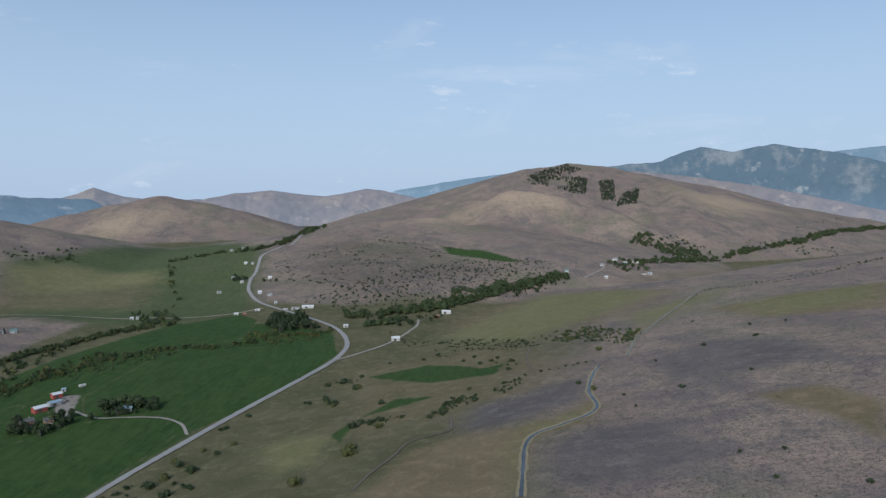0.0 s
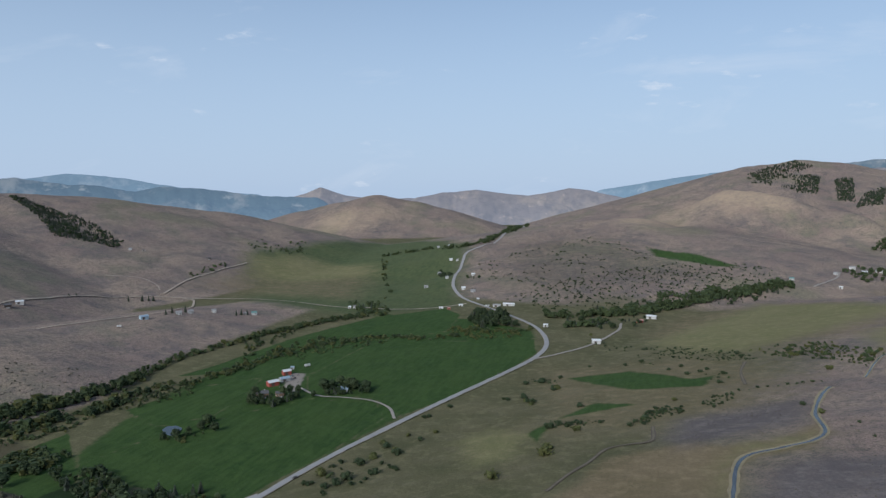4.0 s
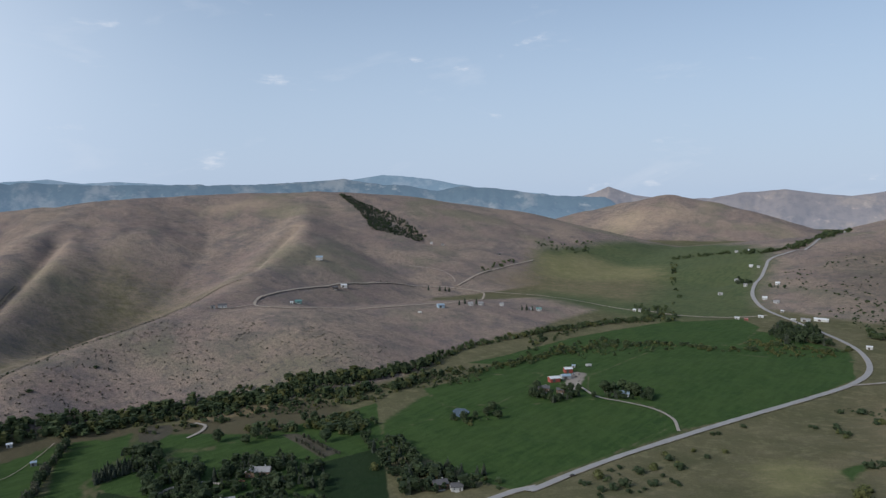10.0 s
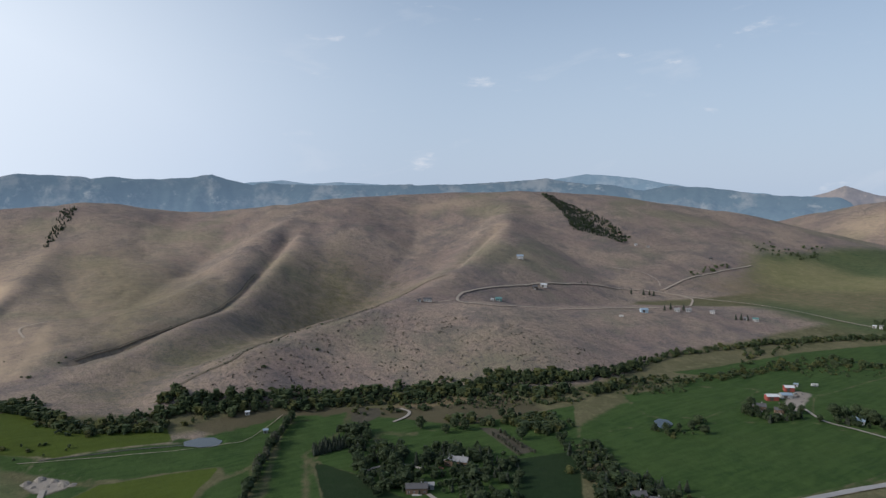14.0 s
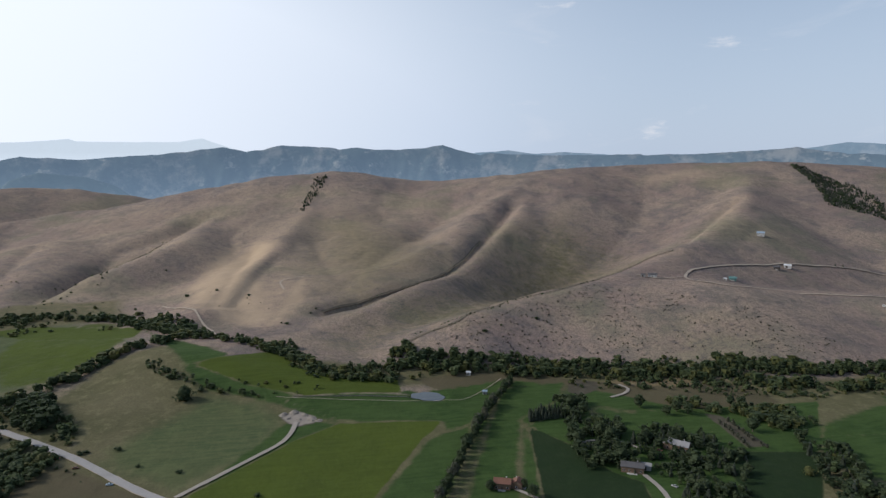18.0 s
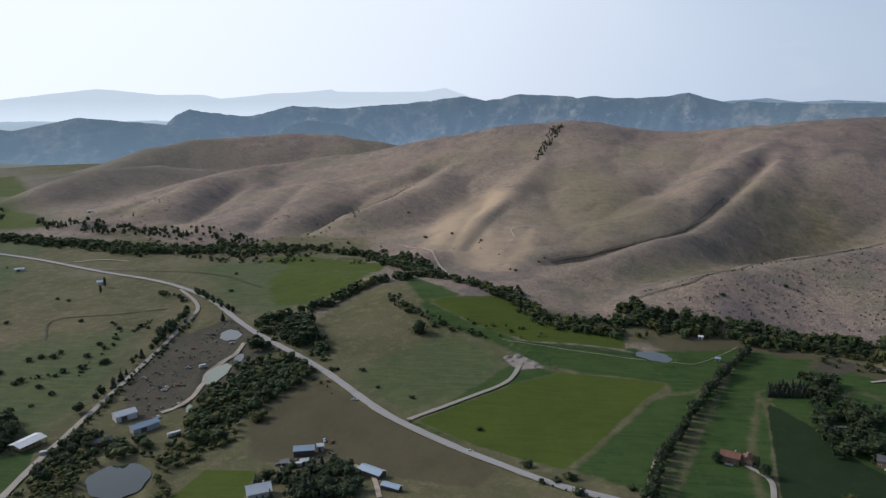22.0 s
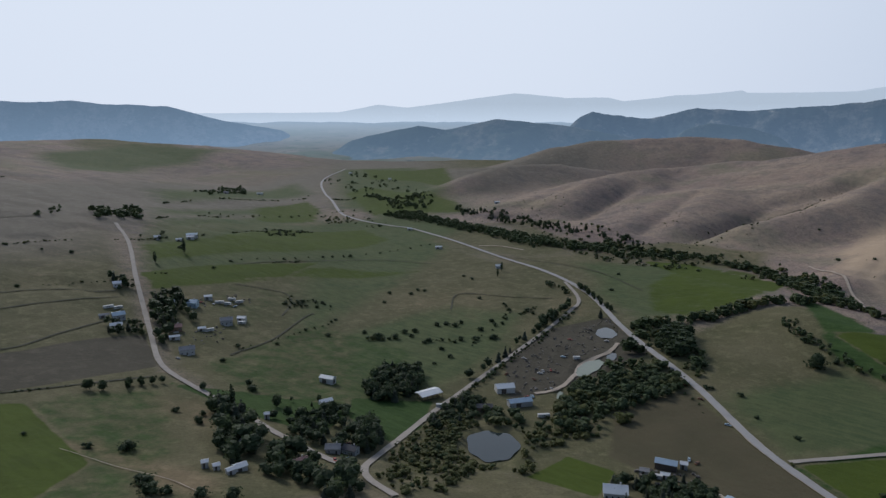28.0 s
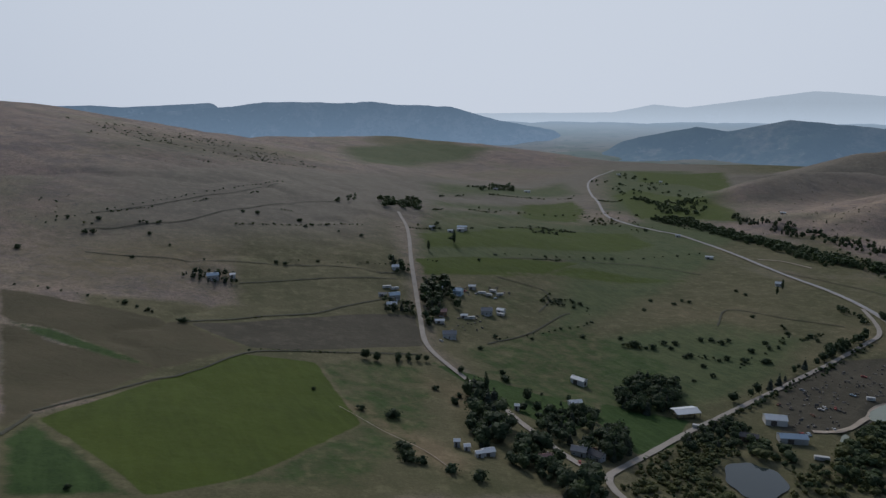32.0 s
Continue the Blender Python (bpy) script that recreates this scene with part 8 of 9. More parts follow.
def roof_slab(bm, w, d, h, rise, over, side, thick=0.18):
    """One side of a gable roof, with eaves."""
    x, y = w / 2 + over, d / 2
    drop = rise / y
    y0, z0, y1, z1 = side * (y + over), h - over * drop + 0.06, 0.0, h + rise + 0.06
    v = [bm.verts.new(p) for p in ((-x, y0, z0), (x, y0, z0), (x, y1, z1), (-x, y1, z1), (-x, y0, z0 + thick), (x, y0, z0 + thick), (x, y1, z1 + thick), (-x, y1, z1 + thick))]
    for f in ((0, 1, 2, 3), (7, 6, 5, 4), (0, 4, 5, 1), (1, 5, 6, 2), (2, 6, 7, 3), (3, 7, 4, 0)):
        bm.faces.new([v[k] for k in f])
    bmesh.ops.recalc_face_normals(bm, faces=bm.faces)


def window(parent, x, y, z, w, h, side):
    """A window on a wall that faces +-y (side y) or +-x (side x)."""
    bm = bmesh.new()
    deep = 0.12
    if side == "y":
        add_box(bm, x, y, z, w, deep, h)
    else:
        add_box(bm, x, y, z, deep, w, h)
    frame_of = part("window", bm, FRAME, parent)
    bm = bmesh.new()
    s = 1 if (y if side == "y" else x) > 0 else -1
    if side == "y":
        add_box(bm, x, y + s * 0.04, z + 0.1, w - 0.2, deep, h - 0.2)
    else:
        add_box(bm, x + s * 0.04, y, z + 0.1, deep, w - 0.2, h - 0.2)
    part("pane", bm, GLASS, frame_of)


def shell(name, x, y, turn, label, category, group=""):
    made = tagged(new(name), label, category, group)
    made.matrix_world = pose(x, y, level(x, y) + 0.25, 0, 0, turn)
    return made


def roof_parts(made, w, d, h, rise, mat, over):
    for side in (-1, 1):
        bm = bmesh.new()
        roof_slab(bm, w, d, h, rise, over, side)
        part("roof_slope", bm, mat, made)
    bm = bmesh.new()
    add_box(bm, 0, 0, h + rise + 0.16, w + 2 * over, 0.35, 0.12)
    part("ridge_cap", bm, mat, made)


def house(x, y, turn, w, d, h, wall, roof, label, rise=None):
    """A dwelling: walls, two roof slopes, door, windows, chimney and a porch step."""
    made = shell("house", x, y, turn, label, "house", "valley houses")
    rise = rise or d * 0.28
    bm = bmesh.new()
    gabled(bm, w, d, h, rise)
    part("wall", bm, wall, made)
    roof_parts(made, w, d, h, rise, roof, 0.5)
    for s in (-1, 1):
        n = max(2, int(w / 3.2))
        for k in range(n):
            px = -w / 2 + w * (k + 0.5) / n
            if s < 0 and k == n // 2:
                bm = bmesh.new()
                add_box(bm, px, s * d / 2, 0.1, 1.0, 0.14, 2.05)
                part("door", bm, DARKWOOD, made)
            else:
                window(made, px, s * d / 2, 1.0, 1.3, 1.2, "y")
                if h > 4.6:
                    window(made, px, s * d / 2, 3.3, 1.2, 1.1, "y")
        window(made, s * w / 2, 0, 1.0, 1.4, 1.2, "x")
    bm = bmesh.new()
    add_box(bm, w * 0.22, d * 0.12, h + rise * 0.5, 0.8, 0.6, rise * 0.5 + 1.0)
    part("chimney", bm, CONCRETE, made)
    bm = bmesh.new()
    add_box(bm, 0, -d / 2 - 1.2, -0.9, w * 0.45, 2.4, 1.0)
    part("porch", bm, CONCRETE, made)
    return made


def barn(x, y, turn, w, d, h, wall, roof, label, rise=None):
    """A farm building: walls, two roof slopes, a sliding door and ribs on the roof."""
    made = shell("barn" if w > 8 else "shed", x, y, turn, label, "barn" if w > 8 else "shed", "farm buildings")
    rise = rise or d * 0.22
    bm = bmesh.new()
    gabled(bm, w, d, h, rise)
    part("wall", bm, wall, made)
    roof_parts(made, w, d, h, rise, roof, 0.35)
    bm = bmesh.new()
    add_box(bm, -w * 0.12, -d / 2, 0.0, min(4, w * 0.3), 0.16, min(3.6, h * 0.85))
    part("sliding_door", bm, DARKWOOD, made)
    if w > 8:
        for s in (-1, 1):
            window(made, w * 0.3 * s, d / 2, 1.4, 1.2, 0.9, "y")
        bm = bmesh.new()
        add_box(bm, w / 2, 0, 0.0, 0.16, min(3.2, d * 0.4), min(3.2, h * 0.8))
        part("end_door", bm, DARKWOOD, made)
    return made


def pole_barn(x, y, turn, w, d, h, roof, label):
    """An open hay shelter: a low roof on posts over stacked bales."""
    made = shell("hay_shelter", x, y, turn, label, "barn", "farm buildings")
    roof_parts(made, w, d, h, d * 0.12, roof, 0.6)
    for i in range(5):
        for s in (-1, 1):
            bm = bmesh.new()
            add_box(bm, -w / 2 + w * i / 4, s * d / 2, -1.2, 0.25, 0.25, h + 1.2)
            part("post", bm, DARKWOOD, made)
    for i in range(6):
        bm = bmesh.new()
        add_box(bm, -w * 0.35 + w * 0.14 * i, 0, -0.8, w * 0.13, d * 0.6, h * 0.55, 0.1)
        part("bale_stack", bm, BALE, made)
    return made


BALE = plain("straw_bales", (0.34, 0.27, 0.14), 0.95, 0, 0.25, 0.3, 0.4)
TRAILER_GROUP = "parked trailers"


def trailer(x, y, turn, w, label):
    """A white box trailer or caravan on wheels."""
    made = shell("trailer", x, y, turn, label, "trailer", TRAILER_GROUP)
    bm = bmesh.new()
    add_box(bm, 0, 0, 0.3, w, 2.5, 2.5, 0.15)
    part("body", bm, WHITE, made)
    for s in (-1, 1):
        bm = bmesh.new()
        bmesh.ops.create_cone(bm, cap_ends=True, segments=10, radius1=0.4, radius2=0.4, depth=0.3, matrix=pose(w * 0.1, s * 1.2, 0.2, 90, 0, 0))
        part("wheel", bm, RUBBER, made)
    window(made, 0, -1.25, 1.4, w * 0.4, 0.7, "y")
    return made


def car_model(paint, label):
    """A parked car or pickup, built once per colour."""
    made = tagged(new("car"), label, "car", "parked vehicles")
    bm = bmesh.new()
    add_box(bm, 0, 0, 0.35, 4.6, 1.8, 0.65, 0.12)
    part("body", bm, paint, made)
    bm = bmesh.new()
    add_box(bm, -0.2, 0, 0.98, 2.3, 1.6, 0.55, 0.18)
    part("cabin", bm, GLASS, made)
    bm = bmesh.new()
    add_box(bm, -0.2, 0, 1.5, 1.6, 1.4, 0.06, 0.02)
    part("roof_panel", bm, paint, made)
    for sx in (-1.45, 1.45):
        for sy in (-0.85, 0.85):
            bm = bmesh.new()
            bmesh.ops.create_cone(bm, cap_ends=True, segments=10, radius1=0.34, radius2=0.34, depth=0.22, matrix=pose(sx, sy, 0.34, 90, 0, 0))
            part("wheel", bm, RUBBER, made)
    return made


BUILDERS = {"house": house, "barn": barn}
# kind, x, y, turn, width, depth, height, wall, roof, label
BUILDINGS = [
    ("barn", -395.7, 649.4, 56, 12, 7.7, 4.3, RED, METAL, "red barn with a pale metal roof beside the gravel farmyard"),
    ("barn", -403.1, 692.3, 50, 9.5, 6.9, 4.3, RED, METAL, "red barn with a pale metal roof beside the gravel farmyard"),
    ("barn", -391.9, 668.2, 55, 11.2, 6.9, 3.4, GREY, BLUEMETAL, "grey barn with a blue metal roof beside the gravel farmyard"),
    ("house", -384.9, 610.7, 42, 12, 7.7, 4.3, BROWN, SHINGLE, "brown farmhouse with a dark shingle roof among dark yard trees"),
    ("house", -369.2, 619.0, 41, 7.7, 6, 3.4, BROWN, SHINGLE, "brown farmhouse with a dark shingle roof among dark yard trees"),
    ("house", -311.7, 651.3, 26, 10.3, 6.9, 3.4, WHITE, BLUEMETAL, "white farmhouse with a blue metal roof in front of a tree"),
    ("barn", -408.7, 715.5, 30, 4.3, 3.4, 2.6, GREY, BLUEMETAL, "grey shed with a blue metal roof behind the red barn"),
    ("house", -317.1, 363.0, 61, 11.2, 7.7, 3.9, BROWN, SHINGLE, "brown farmhouse with a dark shingle roof in a garden by the"),
    ("house", -304.8, 367.6, 50, 8.6, 6, 3.4, WHITE, SHINGLE, "white farmhouse with a dark shingle roof in a garden by the"),
    ("house", -1049.4, 843.2, 51, 12.9, 8.6, 5.2, WHITE, BLUEMETAL, "white farmhouse with a blue metal roof alone on the open hillside"),
    ("house", -926.2, 778.5, 55, 9.5, 6.9, 3.9, DARKWOOD, SHINGLE, "dark wooden farmhouse with a dark shingle roof beside the dirt loop"),
    ("barn", -932.1, 804.0, 49, 11.2, 6.9, 4.3, WHITE, METAL, "white barn with a pale metal roof beside the dirt loop road"),
    ("house", -870.7, 656.0, 53, 10.3, 6, 3.4, TEAL, TEAL, "teal farmhouse with a teal roof inside the dirt loop road"),
    ("barn", -866.1, 640.0, 54, 4.3, 3.4, 2.6, WHITE, METAL, "white shed with a pale metal roof inside the dirt loop road"),
    ("barn", -706.5, 811.6, 61, 11.2, 7.7, 4.3, BLUE, BLUEMETAL, "pale blue barn with a blue metal roof beside the dirt loop"),
    ("house", -696.1, 875.5, 38, 8.6, 6, 3.4, GREY, GREYROOF, "grey farmhouse with a grey shingle roof among trees by the dirt"),
    ("house", -691.6, 897.4, 48, 7.7, 6, 3.4, GREY, GREYROOF, "grey farmhouse with a grey shingle roof among trees by the dirt"),
    ("house", -669.6, 927.3, 36, 6.9, 5.2, 3.4, WHITE, GREYROOF, "white farmhouse with a grey shingle roof on a dry terrace"),
    ("house", -619.5, 964.9, 33, 8.6, 5.2, 3.4, GREY, TEAL, "grey farmhouse with a teal roof beside a clump of conifers"),
    ("barn", -628.8, 952.9, 33, 5.2, 4.3, 3, GREY, GREYROOF, "grey shed with a grey shingle roof beside a clump of conifers"),
    ("house", -857.5, 514.4, 59, 12, 6.9, 3.4, WHITE, SHINGLE, "white farmhouse with a dark shingle roof on a small green lawn"),
    ("barn", -857.9, 499.7, 60, 6, 4.3, 3, GREY, SHINGLE, "grey shed with a dark shingle roof on a small green lawn"),
    ("house", -1144.3, 1279.2, 42, 6.9, 5.2, 3.4, WHITE, GREYROOF, "white farmhouse with a grey shingle roof high on the dry slope"),
    ("barn", -1118.9, 1293.5, 41, 6, 4.3, 3, GREY, SHINGLE, "grey shed with a dark shingle roof high on the dry slope"),
    ("house", -1001.6, 1374.5, 36, 7.7, 5.2, 3.4, DARKWOOD, SHINGLE, "dark wooden farmhouse with a dark shingle roof above the hill road"),
    ("house", -500.3, 1112.5, 24, 8.6, 6, 3.4, WHITE, GREYROOF, "white farmhouse with a grey shingle roof in a clump of trees"),
    ("barn", -514.1, 1107.3, 25, 5.2, 4.3, 3, WHITE, METAL, "white shed with a pale metal roof in a clump of trees"),
    ("house", -437.1, 291.0, 44, 14.6, 8.6, 4.3, BROWN, GREYROOF, "brown farmhouse with a grey shingle roof among dense garden trees"),
    ("house", -441.5, 285.2, 127, 7.7, 6.9, 4.3, BROWN, GREYROOF, "brown farmhouse with a grey shingle roof among dense garden trees"),
    ("house", -413.1, 238.2, 60, 15.5, 7.7, 4.3, BROWN, SHINGLE, "brown farmhouse with a dark shingle roof beside the dark crop field"),
    ("barn", -413.8, 249.5, 59, 6.9, 6, 3, GREY, GREYROOF, "grey shed with a grey shingle roof beside the dark crop field"),
    ("house", -410.6, 140.3, 66, 11.2, 7.7, 4.3, BROWN, TILE, "brown farmhouse with a russet shingle roof on a mown lawn"),
    ("house", -408.4, 150.1, 150, 6.9, 6.9, 3.9, BROWN, TILE, "brown farmhouse with a russet shingle roof on a mown lawn"),
    ("barn", -641.8, 181.6, 74, 4.3, 3.4, 2.6, WHITE, METAL, "white shed with a pale metal roof beside the pond"),
    ("barn", -592.7, 183.8, 73, 4.3, 3.4, 2.6, GREY, BLUEMETAL, "grey shed with a blue metal roof beside the pond"),
    ("barn", -67.5, 951.1, 14, 11.2, 7.7, 4.3, WHITE, METAL, "white barn with a pale metal roof beside the creek lane"),
    ("barn", 5.8, 1151.2, -5, 15.5, 6.9, 4.3, WHITE, METAL, "white barn with a pale metal roof by the creek trees"),
    ("barn", -11.3, 1117.7, -9, 9.5, 5.2, 3.4, RED, PINK, "red barn with a faded red roof by the creek trees"),
    ("barn", -151.3, 1042.2, 18, 6.9, 5.2, 3.4, WHITE, METAL, "white shed with a pale metal roof beside the highway bend"),
    ("barn", -242.4, 1204.5, 6, 20.6, 6.9, 3.4, WHITE, METAL, "white barn with a pale metal roof beside the highway"),
    ("barn", -261.8, 1190.7, 7, 13.8, 6.9, 3.4, GREY, GREYROOF, "grey barn with a grey shingle roof beside the highway"),
    ("house", -362.5, 1330.9, 15, 7.7, 6, 3.4, WHITE, METAL, "white farmhouse with a pale metal roof on the slope above the"),
    ("house", -337.3, 1310.8, 14, 9.5, 5.2, 3, GREY, GREYROOF, "grey farmhouse with a grey shingle roof on the slope above the"),
    ("barn", -310.1, 1244.6, 14, 5.2, 3.4, 2.6, GREY, METAL, "grey shed with a pale metal roof on the slope above the"),
    ("house", -371.5, 1446.9, 4, 7.7, 6, 3.4, WHITE, METAL, "white farmhouse with a pale metal roof under a clump of trees"),
    ("barn", -354.1, 1147.9, 17, 6.9, 4.3, 2.6, WHITE, METAL, "white shed with a pale metal roof in a farmyard by the"),
    ("barn", -339.2, 1146.2, 16, 5.2, 3.4, 2.6, RED, PINK, "red shed with a faded red roof in a farmyard by the"),
    ("barn", -326.4, 1180.9, 15, 7.7, 4.3, 2.6, WHITE, METAL, "white shed with a pale metal roof in a farmyard by the"),
    ("house", -425.4, 1423.6, 17, 6.9, 5.2, 3.4, WHITE, GREYROOF, "white farmhouse with a grey shingle roof among trees by the highway"),
    ("house", -472.2, 1516.9, 17, 7.7, 5.2, 3.4, GREY, GREYROOF, "grey farmhouse with a grey shingle roof among trees by the highway"),
    ("barn", -447.6, 1344.4, 18, 8.6, 5.2, 3.4, GREY, GREYROOF, "grey barn with a grey shingle roof out on the green valley"),
    ("house", -477.1, 1632.4, 16, 7.7, 5.2, 3.4, WHITE, METAL, "white farmhouse with a pale metal roof by the upper highway"),
    ("house", -459.8, 1628.9, 16, 6, 4.3, 3, WHITE, GREYROOF, "white farmhouse with a grey shingle roof by the upper highway"),
    ("barn", -538.1, 1828.8, 16, 10.3, 6, 3.4, WHITE, METAL, "white barn with a pale metal roof by the upper creek trees"),
    ("house", -568.2, 1817.3, 17, 7.7, 5.2, 3.4, GREY, GREYROOF, "grey farmhouse with a grey shingle roof by the upper creek trees"),
    ("house", -504.8, 1110.3, 24, 6.9, 5.2, 3.4, WHITE, GREYROOF, "white farmhouse with a grey shingle roof in a clump of trees"),
    ("house", 418.9, 1646.0, -14, 12, 7.7, 4.3, WHITE, GREYROOF, "white farmhouse with a grey shingle roof in the village across the"),
    ("house", 435.1, 1618.6, -5, 10.3, 6.9, 3.4, GREY, METAL, "grey farmhouse with a pale metal roof in the village across the"),
    ("barn", 470.5, 1647.5, -16, 13.8, 6.9, 3.4, WHITE, METAL, "white barn with a pale metal roof in the village across the"),
    ("barn", 352.5, 1453.6, -14, 6.9, 5.2, 3.4, WHITE, METAL, "white shed with a pale metal roof at the edge of the"),
    ("house", 540.9, 1695.7, -18, 12, 6, 3.4, WHITE, GREYROOF, "white farmhouse with a grey shingle roof in the village across the"),
    ("barn", 611.7, 1786.5, -19, 11.2, 6, 3.4, WHITE, METAL, "white barn with a pale metal roof in the village across the"),
    ("barn", 468.5, 1526.6, -17, 9.5, 5.2, 3, WHITE, BLUEMETAL, "white barn with a blue metal roof below the village"),
    ("house", 272.6, 1484.9, -10, 8.6, 6.9, 4.3, WHITE, TEAL, "white farmhouse with a teal roof beside the creek woods"),
    ("house", 369.4, 1569.5, -13, 7.7, 6, 3.4, GREY, GREYROOF, "grey farmhouse with a grey shingle roof in the village across the"),
    ("barn", -431.9, -277.5, 138, 14.6, 9.5, 4.3, WHITE, METAL, "white barn with a pale metal roof in the junkyard between the"),
    ("barn", -416.4, -253.7, 143, 18.1, 7.7, 3.9, GREY, BLUEMETAL, "grey barn with a blue metal roof in the junkyard between the"),
    ("barn", -390.6, -268.5, 130, 12, 6.9, 3.4, BROWN, SHINGLE, "brown barn with a dark shingle roof among trees by the pond"),
    ("barn", -388.6, -130.0, 104, 12.9, 6.9, 4.3, DARKWOOD, BLUEMETAL, "dark wooden barn with a blue metal roof in a fenced farmyard"),
    ("barn", -396.0, -121.5, 107, 4.3, 4.3, 3.4, GREY, METAL, "grey shed with a pale metal roof in a fenced farmyard"),
    ("barn", -372.0, -137.3, 110, 5.2, 4.3, 2.6, GREY, GREYROOF, "grey shed with a grey shingle roof in a fenced farmyard"),
    ("barn", -361.1, -79.9, 64, 15.5, 6.9, 3.4, DARKWOOD, BLUEMETAL, "dark wooden barn with a blue metal roof in a dry brown"),
    ("barn", -340.8, -64.6, 71, 11.2, 4.3, 2.6, DARKWOOD, BLUEMETAL, "dark wooden barn with a blue metal roof in a dry brown"),
    ("house", -327.1, -136.4, 118, 12.9, 9.5, 3.9, WHITE, METAL, "white farmhouse with a pale metal roof in a farmyard with dark"),
    ("barn", -374.7, -125.5, 109, 5.2, 3.4, 2.6, WHITE, METAL, "white shed with a pale metal roof in a fenced farmyard"),
    ("house", -214.5, -317.3, 206, 8.6, 6.9, 4.3, WHITE, GREYROOF, "white farmhouse with a grey shingle roof under tall poplars by the"),
    ("barn", -180.2, -302.5, 149, 3.4, 3.4, 3.4, GREY, METAL, "grey shed with a pale metal roof at the edge of a"),
    ("barn", -183.5, -297.2, 158, 3.4, 3.4, 2.6, WHITE, METAL, "white shed with a pale metal roof at the edge of a"),
    ("barn", -192.3, -289.1, 166, 6.9, 5.2, 2.6, WHITE, METAL, "white shed with a pale metal roof at the edge of a"),
    ("barn", -185.4, -287.2, 167, 4.3, 3.4, 2.6, WHITE, METAL, "white shed with a pale metal roof at the edge of a"),
    ("house", -219.4, -273.1, 161, 8.6, 6, 3.4, BROWN, PINK, "brown farmhouse with a faded red roof among trees by the road"),
    ("house", -250.7, -280.4, 128, 8.6, 6, 3.4, GREY, GREYROOF, "grey farmhouse with a grey shingle roof among trees by the road"),
    ("house", -257.8, -273.1, 107, 8.6, 6, 3.4, GREY, SHINGLE, "grey farmhouse with a dark shingle roof among trees by the road"),
    ("barn", -257.2, -351.9, 144, 3.4, 3.4, 3.4, WHITE, METAL, "white shed with a pale metal roof beside the lane"),
    ("barn", -345.4, -390.2, 106, 12, 6, 4.3, WHITE, METAL, "white barn with a pale metal roof alone in the green pasture"),
    ("barn", -309.9, -353.2, 159, 9.5, 5.2, 3, WHITE, METAL, "white barn with a pale metal roof at the end of a"),
    ("house", -357.8, -602.3, 129, 12, 8.6, 4.3, BLUE, BLUEMETAL, "pale blue farmhouse with a blue metal roof in a cluster by"),
    ("barn", -341.6, -612.7, 151, 7.7, 5.2, 3.4, WHITE, METAL, "white shed with a pale metal roof in a cluster by the"),
    ("barn", -384.9, -615.4, 148, 7.7, 5.2, 3.4, GREY, METAL, "grey shed with a pale metal roof in a cluster by the"),
    ("house", -360.8, -548.6, 147, 11.2, 7.7, 4.3, GREY, GREYROOF, "grey farmhouse with a grey shingle roof in a fenced yard"),
    ("barn", -379.2, -550.4, 125, 7.7, 6, 3.4, WHITE, METAL, "white shed with a pale metal roof in a fenced yard"),
    ("barn", -330.0, -541.4, 149, 6.9, 4.3, 2.6, WHITE, METAL, "white shed with a pale metal roof in a cluster by the"),
    ("house", -290.4, -501.3, 150, 12, 7.7, 4.3, WHITE, GREYROOF, "white farmhouse with a grey shingle roof in a garden by the"),
    ("house", -309.5, -550.4, 151, 10.3, 6.9, 3.9, BROWN, PINK, "brown farmhouse with a faded red roof among dark trees by the"),
    ("barn", -297.5, -532.0, 151, 8.6, 4.3, 2.6, WHITE, METAL, "white barn with a pale metal roof among dark trees by the"),
    ("house", -281.1, -595.9, 165, 10.3, 7.7, 4.3, GREY, BLUEMETAL, "grey farmhouse with a blue metal roof across the gravel lane"),
    ("barn", -271.4, -602.3, 156, 8.6, 4.3, 2.6, GREY, GREYROOF, "grey barn with a grey shingle roof across the gravel lane"),
    ("house", -321.7, -677.9, 155, 7.7, 6, 3.4, WHITE, METAL, "white farmhouse with a pale metal roof under trees by the gravel"),
    ("house", -267.7, -573.2, 155, 9.5, 5.2, 3.4, WHITE, METAL, "white farmhouse with a pale metal roof across the gravel lane"),
    ("barn", -519.5, -860.1, 146, 14.6, 6.9, 4.3, WHITE, BLUEMETAL, "white barn with a blue metal roof on the far green pasture"),
    ("barn", -490.5, -843.3, 150, 9.5, 4.3, 2.6, WHITE, METAL, "white barn with a pale metal roof on the far green pasture"),
    ("house", -465.1, -854.6, 151, 7.7, 5.2, 3.4, WHITE, METAL, "white farmhouse with a pale metal roof in a far clump of"),
    ("house", -118.9, -657.7, 170, 10.3, 6.9, 4.3, GREY, BLUEMETAL, "grey farmhouse with a blue metal roof in a clump of trees"),
    ("barn", -137.0, -655.4, 168, 5.2, 4.3, 3.4, WHITE, METAL, "white shed with a pale metal roof in a clump of trees"),
    ("barn", -853.9, -682.2, 124, 11.2, 5.2, 3, WHITE, METAL, "white barn with a pale metal roof beside the highway"),
    ("house", -796.8, -526.3, 123, 8.6, 6, 3.4, WHITE, METAL, "white farmhouse with a pale metal roof beside the highway"),
    ("barn", -958.2, -835.6, 131, 8.6, 5.2, 3, WHITE, METAL, "white barn with a pale metal roof beside the highway"),
    ("barn", -511.4, -851.2, 149, 10.3, 6, 3.4, WHITE, METAL, "white barn with a pale metal roof on far green fields"),
    ("barn", -1138.5, -1533.5, 143, 17.2, 6.9, 3.4, WHITE, METAL, "white barn with a pale metal roof far down the valley"),
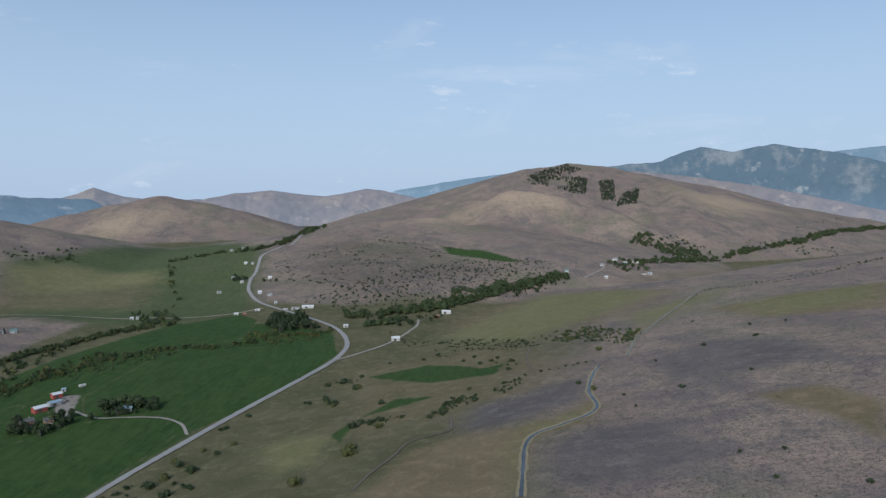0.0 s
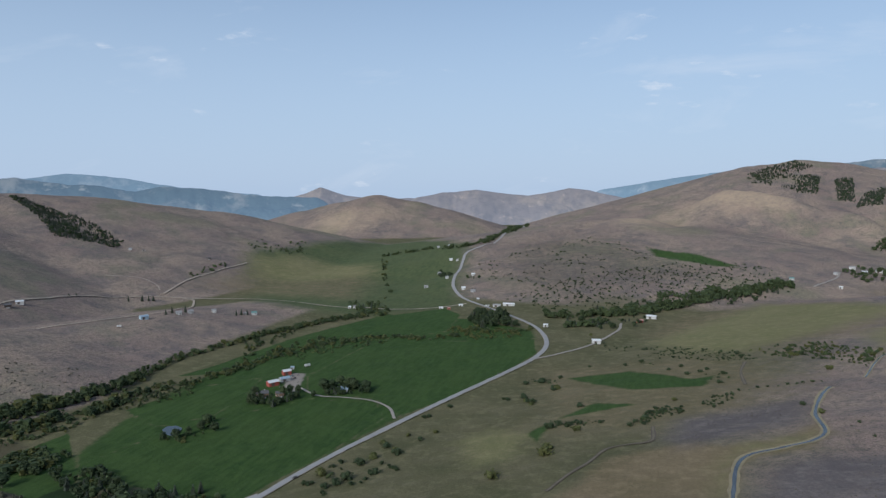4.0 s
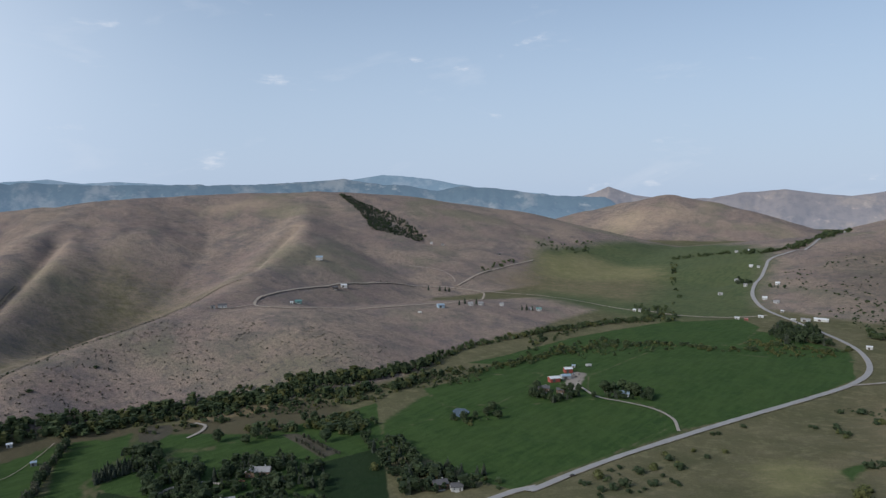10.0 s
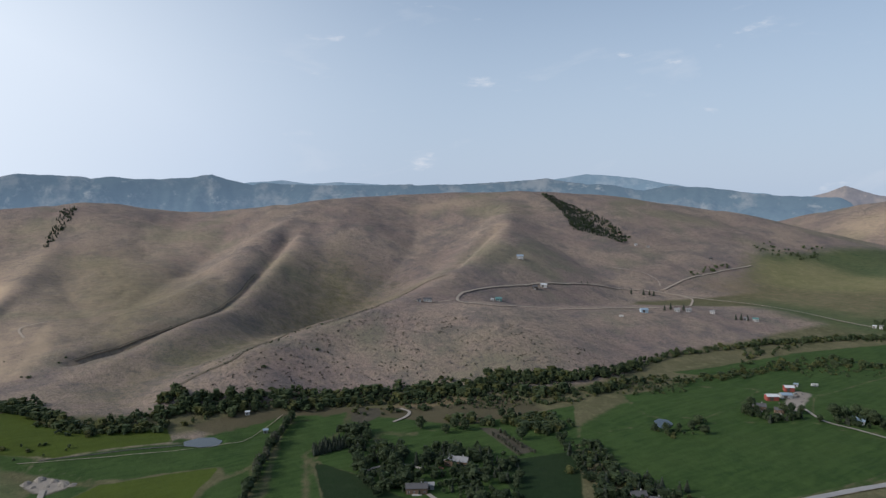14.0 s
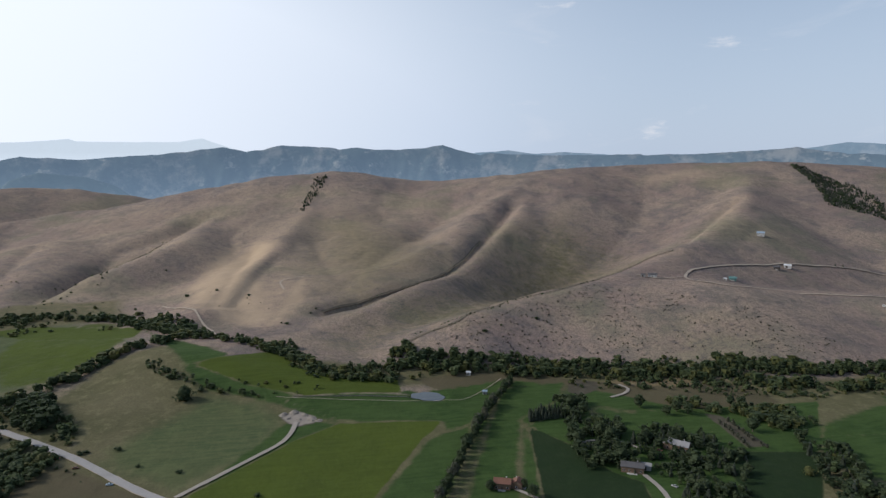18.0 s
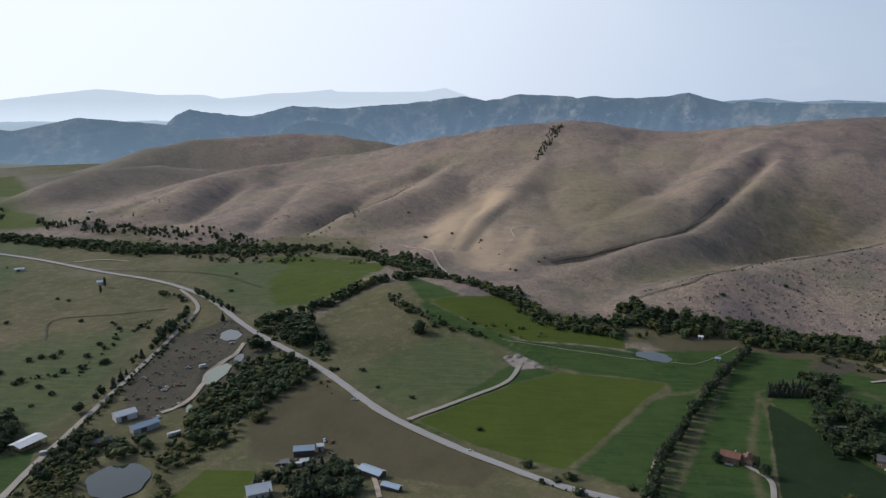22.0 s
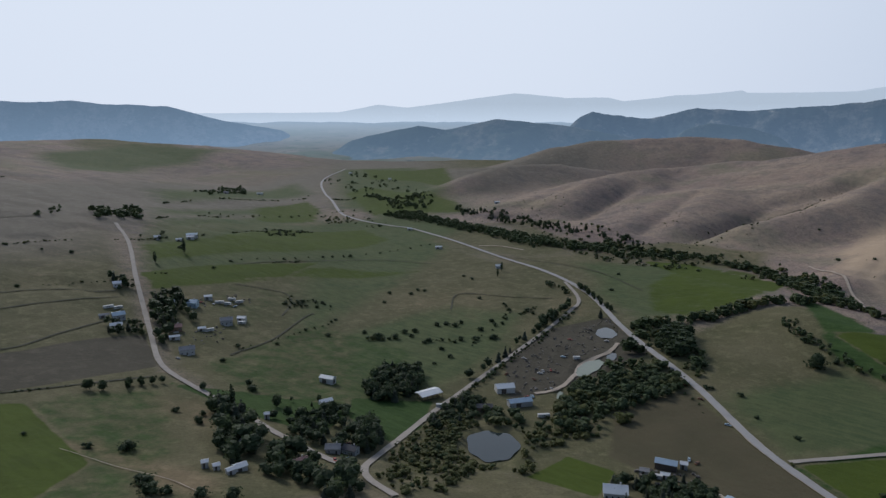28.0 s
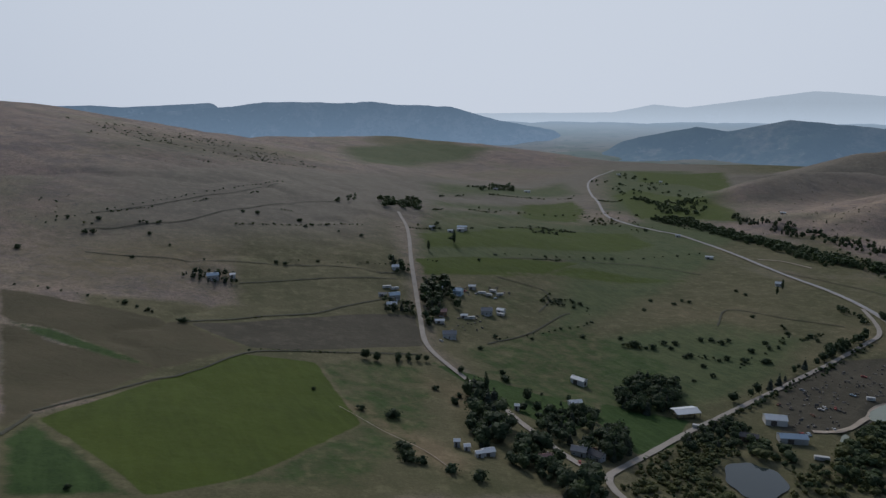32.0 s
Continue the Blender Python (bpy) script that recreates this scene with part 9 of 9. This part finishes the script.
    ("barn", -981.5, -1457.7, 146, 12, 6.9, 3.4, GREY, GREYROOF, "grey barn with a grey shingle roof far down the valley"),
    ("barn", -1851.6, -1918.0, 136, 12, 6.9, 3.4, WHITE, METAL, "white barn with a pale metal roof far down the valley"),
    ("barn", -1765.8, -1630.7, 133, 10.3, 6.9, 3.4, WHITE, METAL, "white barn with a pale metal roof far down the valley"),
    ("barn", -1359.3, -905.0, 124, 12, 6, 3.4, WHITE, METAL, "white barn with a pale metal roof far down the valley"),
]
for kind, x, y, turn, w, d, h, wall, roof, label in BUILDINGS:
    BUILDERS[kind](x, y, turn, w, d, h, wall, roof, label)


STONE = plain("crushed_stone", (0.21, 0.185, 0.155), 0.95, 0, 0.4, 1.2, 0.6)


def stone_heap(x, y, wide, high, seed):
    """A lumpy spoil heap."""
    rnd = random.Random(seed)
    verts = [(0, 0, high)]
    for k in range(14):
        a = k * 2 * math.pi / 14
        for f, up in ((0.35, 0.8), (0.7, 0.36), (1.0, -0.15)):
            r = wide * f * rnd.uniform(0.8, 1.2)
            verts.append((r * math.cos(a) * 1.3, r * math.sin(a), high * up * rnd.uniform(0.8, 1.15)))
    faces = []
    for k in range(14):
        i, j = 1 + k * 3, 1 + (k + 1) % 14 * 3
        faces += [(0, i, j, j), (i, i + 1, j + 1, j), (i + 1, i + 2, j + 2, j + 1)]
    mesh = bpy.data.meshes.new("stone_mound")
    mesh.from_pydata(verts, [], [tuple(dict.fromkeys(f)) for f in faces])
    mesh.materials.append(STONE)
    made = tagged(new("stone_mound", mesh), "pale mound of dumped stone on the field", "mound", "field stone mounds")
    made.matrix_world = pose(x, y, level(x, y), 0, 0, rnd.uniform(0, 180))


for k, (x, y, wide, high) in enumerate([(-580.5, -1.9, 3.75, 1.6), (-582.6, 7.1, 4.5, 2), (-575.4, 15.9, 3, 1.5), (-567.8, 10.7, 2.25, 1), (-566.4, 21.5, 4.5, 1.4), (-562.0, 27.2, 3, 1.2), (-571.5, 1.9, 2.25, 1)]):
    stone_heap(x, y, wide, high, 60 + k)


def scrap_heap(outline, count, seed):
    """Old machinery, timber and oddments lying about, too small and many to count."""
    rnd = random.Random(seed)
    verts, faces = [], []
    places = scatter(outline, 4.0, (0.4, 1.6), seed, 0.9)
    rnd.shuffle(places)
    for x, y, h in places[:count]:
        z, n = level(x, y), len(verts)
        a, l, w = rnd.uniform(0, 3.14), rnd.uniform(0.5, 3.2), rnd.uniform(0.4, 1.4)
        c, s = math.cos(a), math.sin(a)
        for k, top in ((1.0, -0.1), (rnd.uniform(0.5, 1.0), h)):
            for u, v in ((-l, -w), (l, -w), (l, w), (-l, w)):
                verts.append((x + (u * c - v * s) * k / 2, y + (u * s + v * c) * k / 2, z + top * rnd.uniform(0.8, 1.1)))
        faces += [(n + 4, n + 5, n + 6, n + 7), (n, n + 1, n + 5, n + 4), (n + 1, n + 2, n + 6, n + 5), (n + 2, n + 3, n + 7, n + 6), (n + 3, n, n + 4, n + 7)]
    mat = plain("scrap_metal", (0.11, 0.10, 0.09), 0.7, 0.1, 0.6, 2.5, 0.2)
    tagged(new("scrap", mesh_object("scrap", verts, faces, mat, False)), "scattered scrap and old machinery on bare dirt", "scrap", kind="stuff")


for k, (outline, count) in enumerate([([(-463, -296), (-584, -314), (-660, -294), (-609, -257), (-530, -265), (-472, -251), (-428, -256)], 170), ([(-374, -144), (-396, -121), (-390, -108), (-361, -118), (-358, -134)], 40), ([(-382, -624), (-438, -618), (-414, -585), (-362, -593)], 40), ([(-304, -543), (-359, -546), (-333, -508), (-292, -518)], 25), ([(-397, 656), (-403, 711), (-371, 674), (-368, 624)], 15)]):
    scrap_heap(outline, count, 40 + k)
for x, y, turn, size in [(-397.2, 731.7, 52, 7), (-699.5, 755.0, 38, 6), (-408.5, -228.1, 134, 9), (-370.0, -129.5, 109, 8), (-530.5, -264.7, 132, 6), (-372.3, -295.7, 123, 7), (-388.5, -600.8, 132, 9), (-405.8, -604.7, 121, 8), (-408.7, -595.9, 155, 8), (-393.9, -594.8, 122, 7), (-335.0, -537.1, 157, 8), (-287.2, -626.7, 165, 9), (-294.2, -622.3, 170, 8), (-373.9, -542.9, 125, 8), (451.7, 1512.8, -12, 9), (-279.4, 1189.0, 23, 8)]:
    trailer(x, y, turn, size, "white box trailer parked in a yard")
pole_barn(-382.0, -315.4, 162, 18, 11, 4, METAL, "open hay shelter with a pale metal roof")
paints = [WHITE, RED, BLUE, RUST, GREY, DARKWOOD]
names = ["white", "red", "pale blue", "rusty brown", "grey", "black"]
models = []
for k, (x, y, turn) in enumerate([(-488.7, -275.2, 242), (-494.3, -270.5, 33), (-528.4, -277.2, 105), (-467.8, -271.5, 245), (-504.5, -303.8, 89), (-464.5, -287.0, 30), (-482.7, -274.6, 112), (-432.7, -256.9, 260), (-436.3, -254.3, 237), (-463.0, -296.0, 10), (-458.2, -249.4, 232), (-611.7, -291.0, 85), (-590.8, -263.8, 280), (-575.0, -294.6, 112), (-409.5, -122.7, 20), (-407.7, -117.0, 174), (-393.2, 687.2, 270), (-385.9, 681.0, 139), (-391.2, 677.2, 129), (-241.4, -269.0, 52), (-247.9, -264.9, 205), (-266.7, -284.6, 294), (-275.4, -489.8, 92), (-294.8, -538.4, 210), (-380.9, -600.1, 264), (-371.7, -608.0, 200), (-397.7, -587.5, 185), (-437.9, 274.8, 32), (-384.2, 253.6, 210), (-249.5, 437.7, 64), (-402.2, -24.2, 73), (-531.3, -166.1, 87), (-478.8, -118.4, 83), (-511.4, -148.0, 86)]):
    if k < len(paints):
        models.append(car_model(paints[k], names[k] + " car parked on bare ground"))
        models[k].matrix_world = pose(x, y, level(x, y) + 0.12, 0, 0, turn)
    else:
        copy_thing(models[k % len(paints)], pose(x, y, level(x, y) + 0.12, 0, 0, turn))
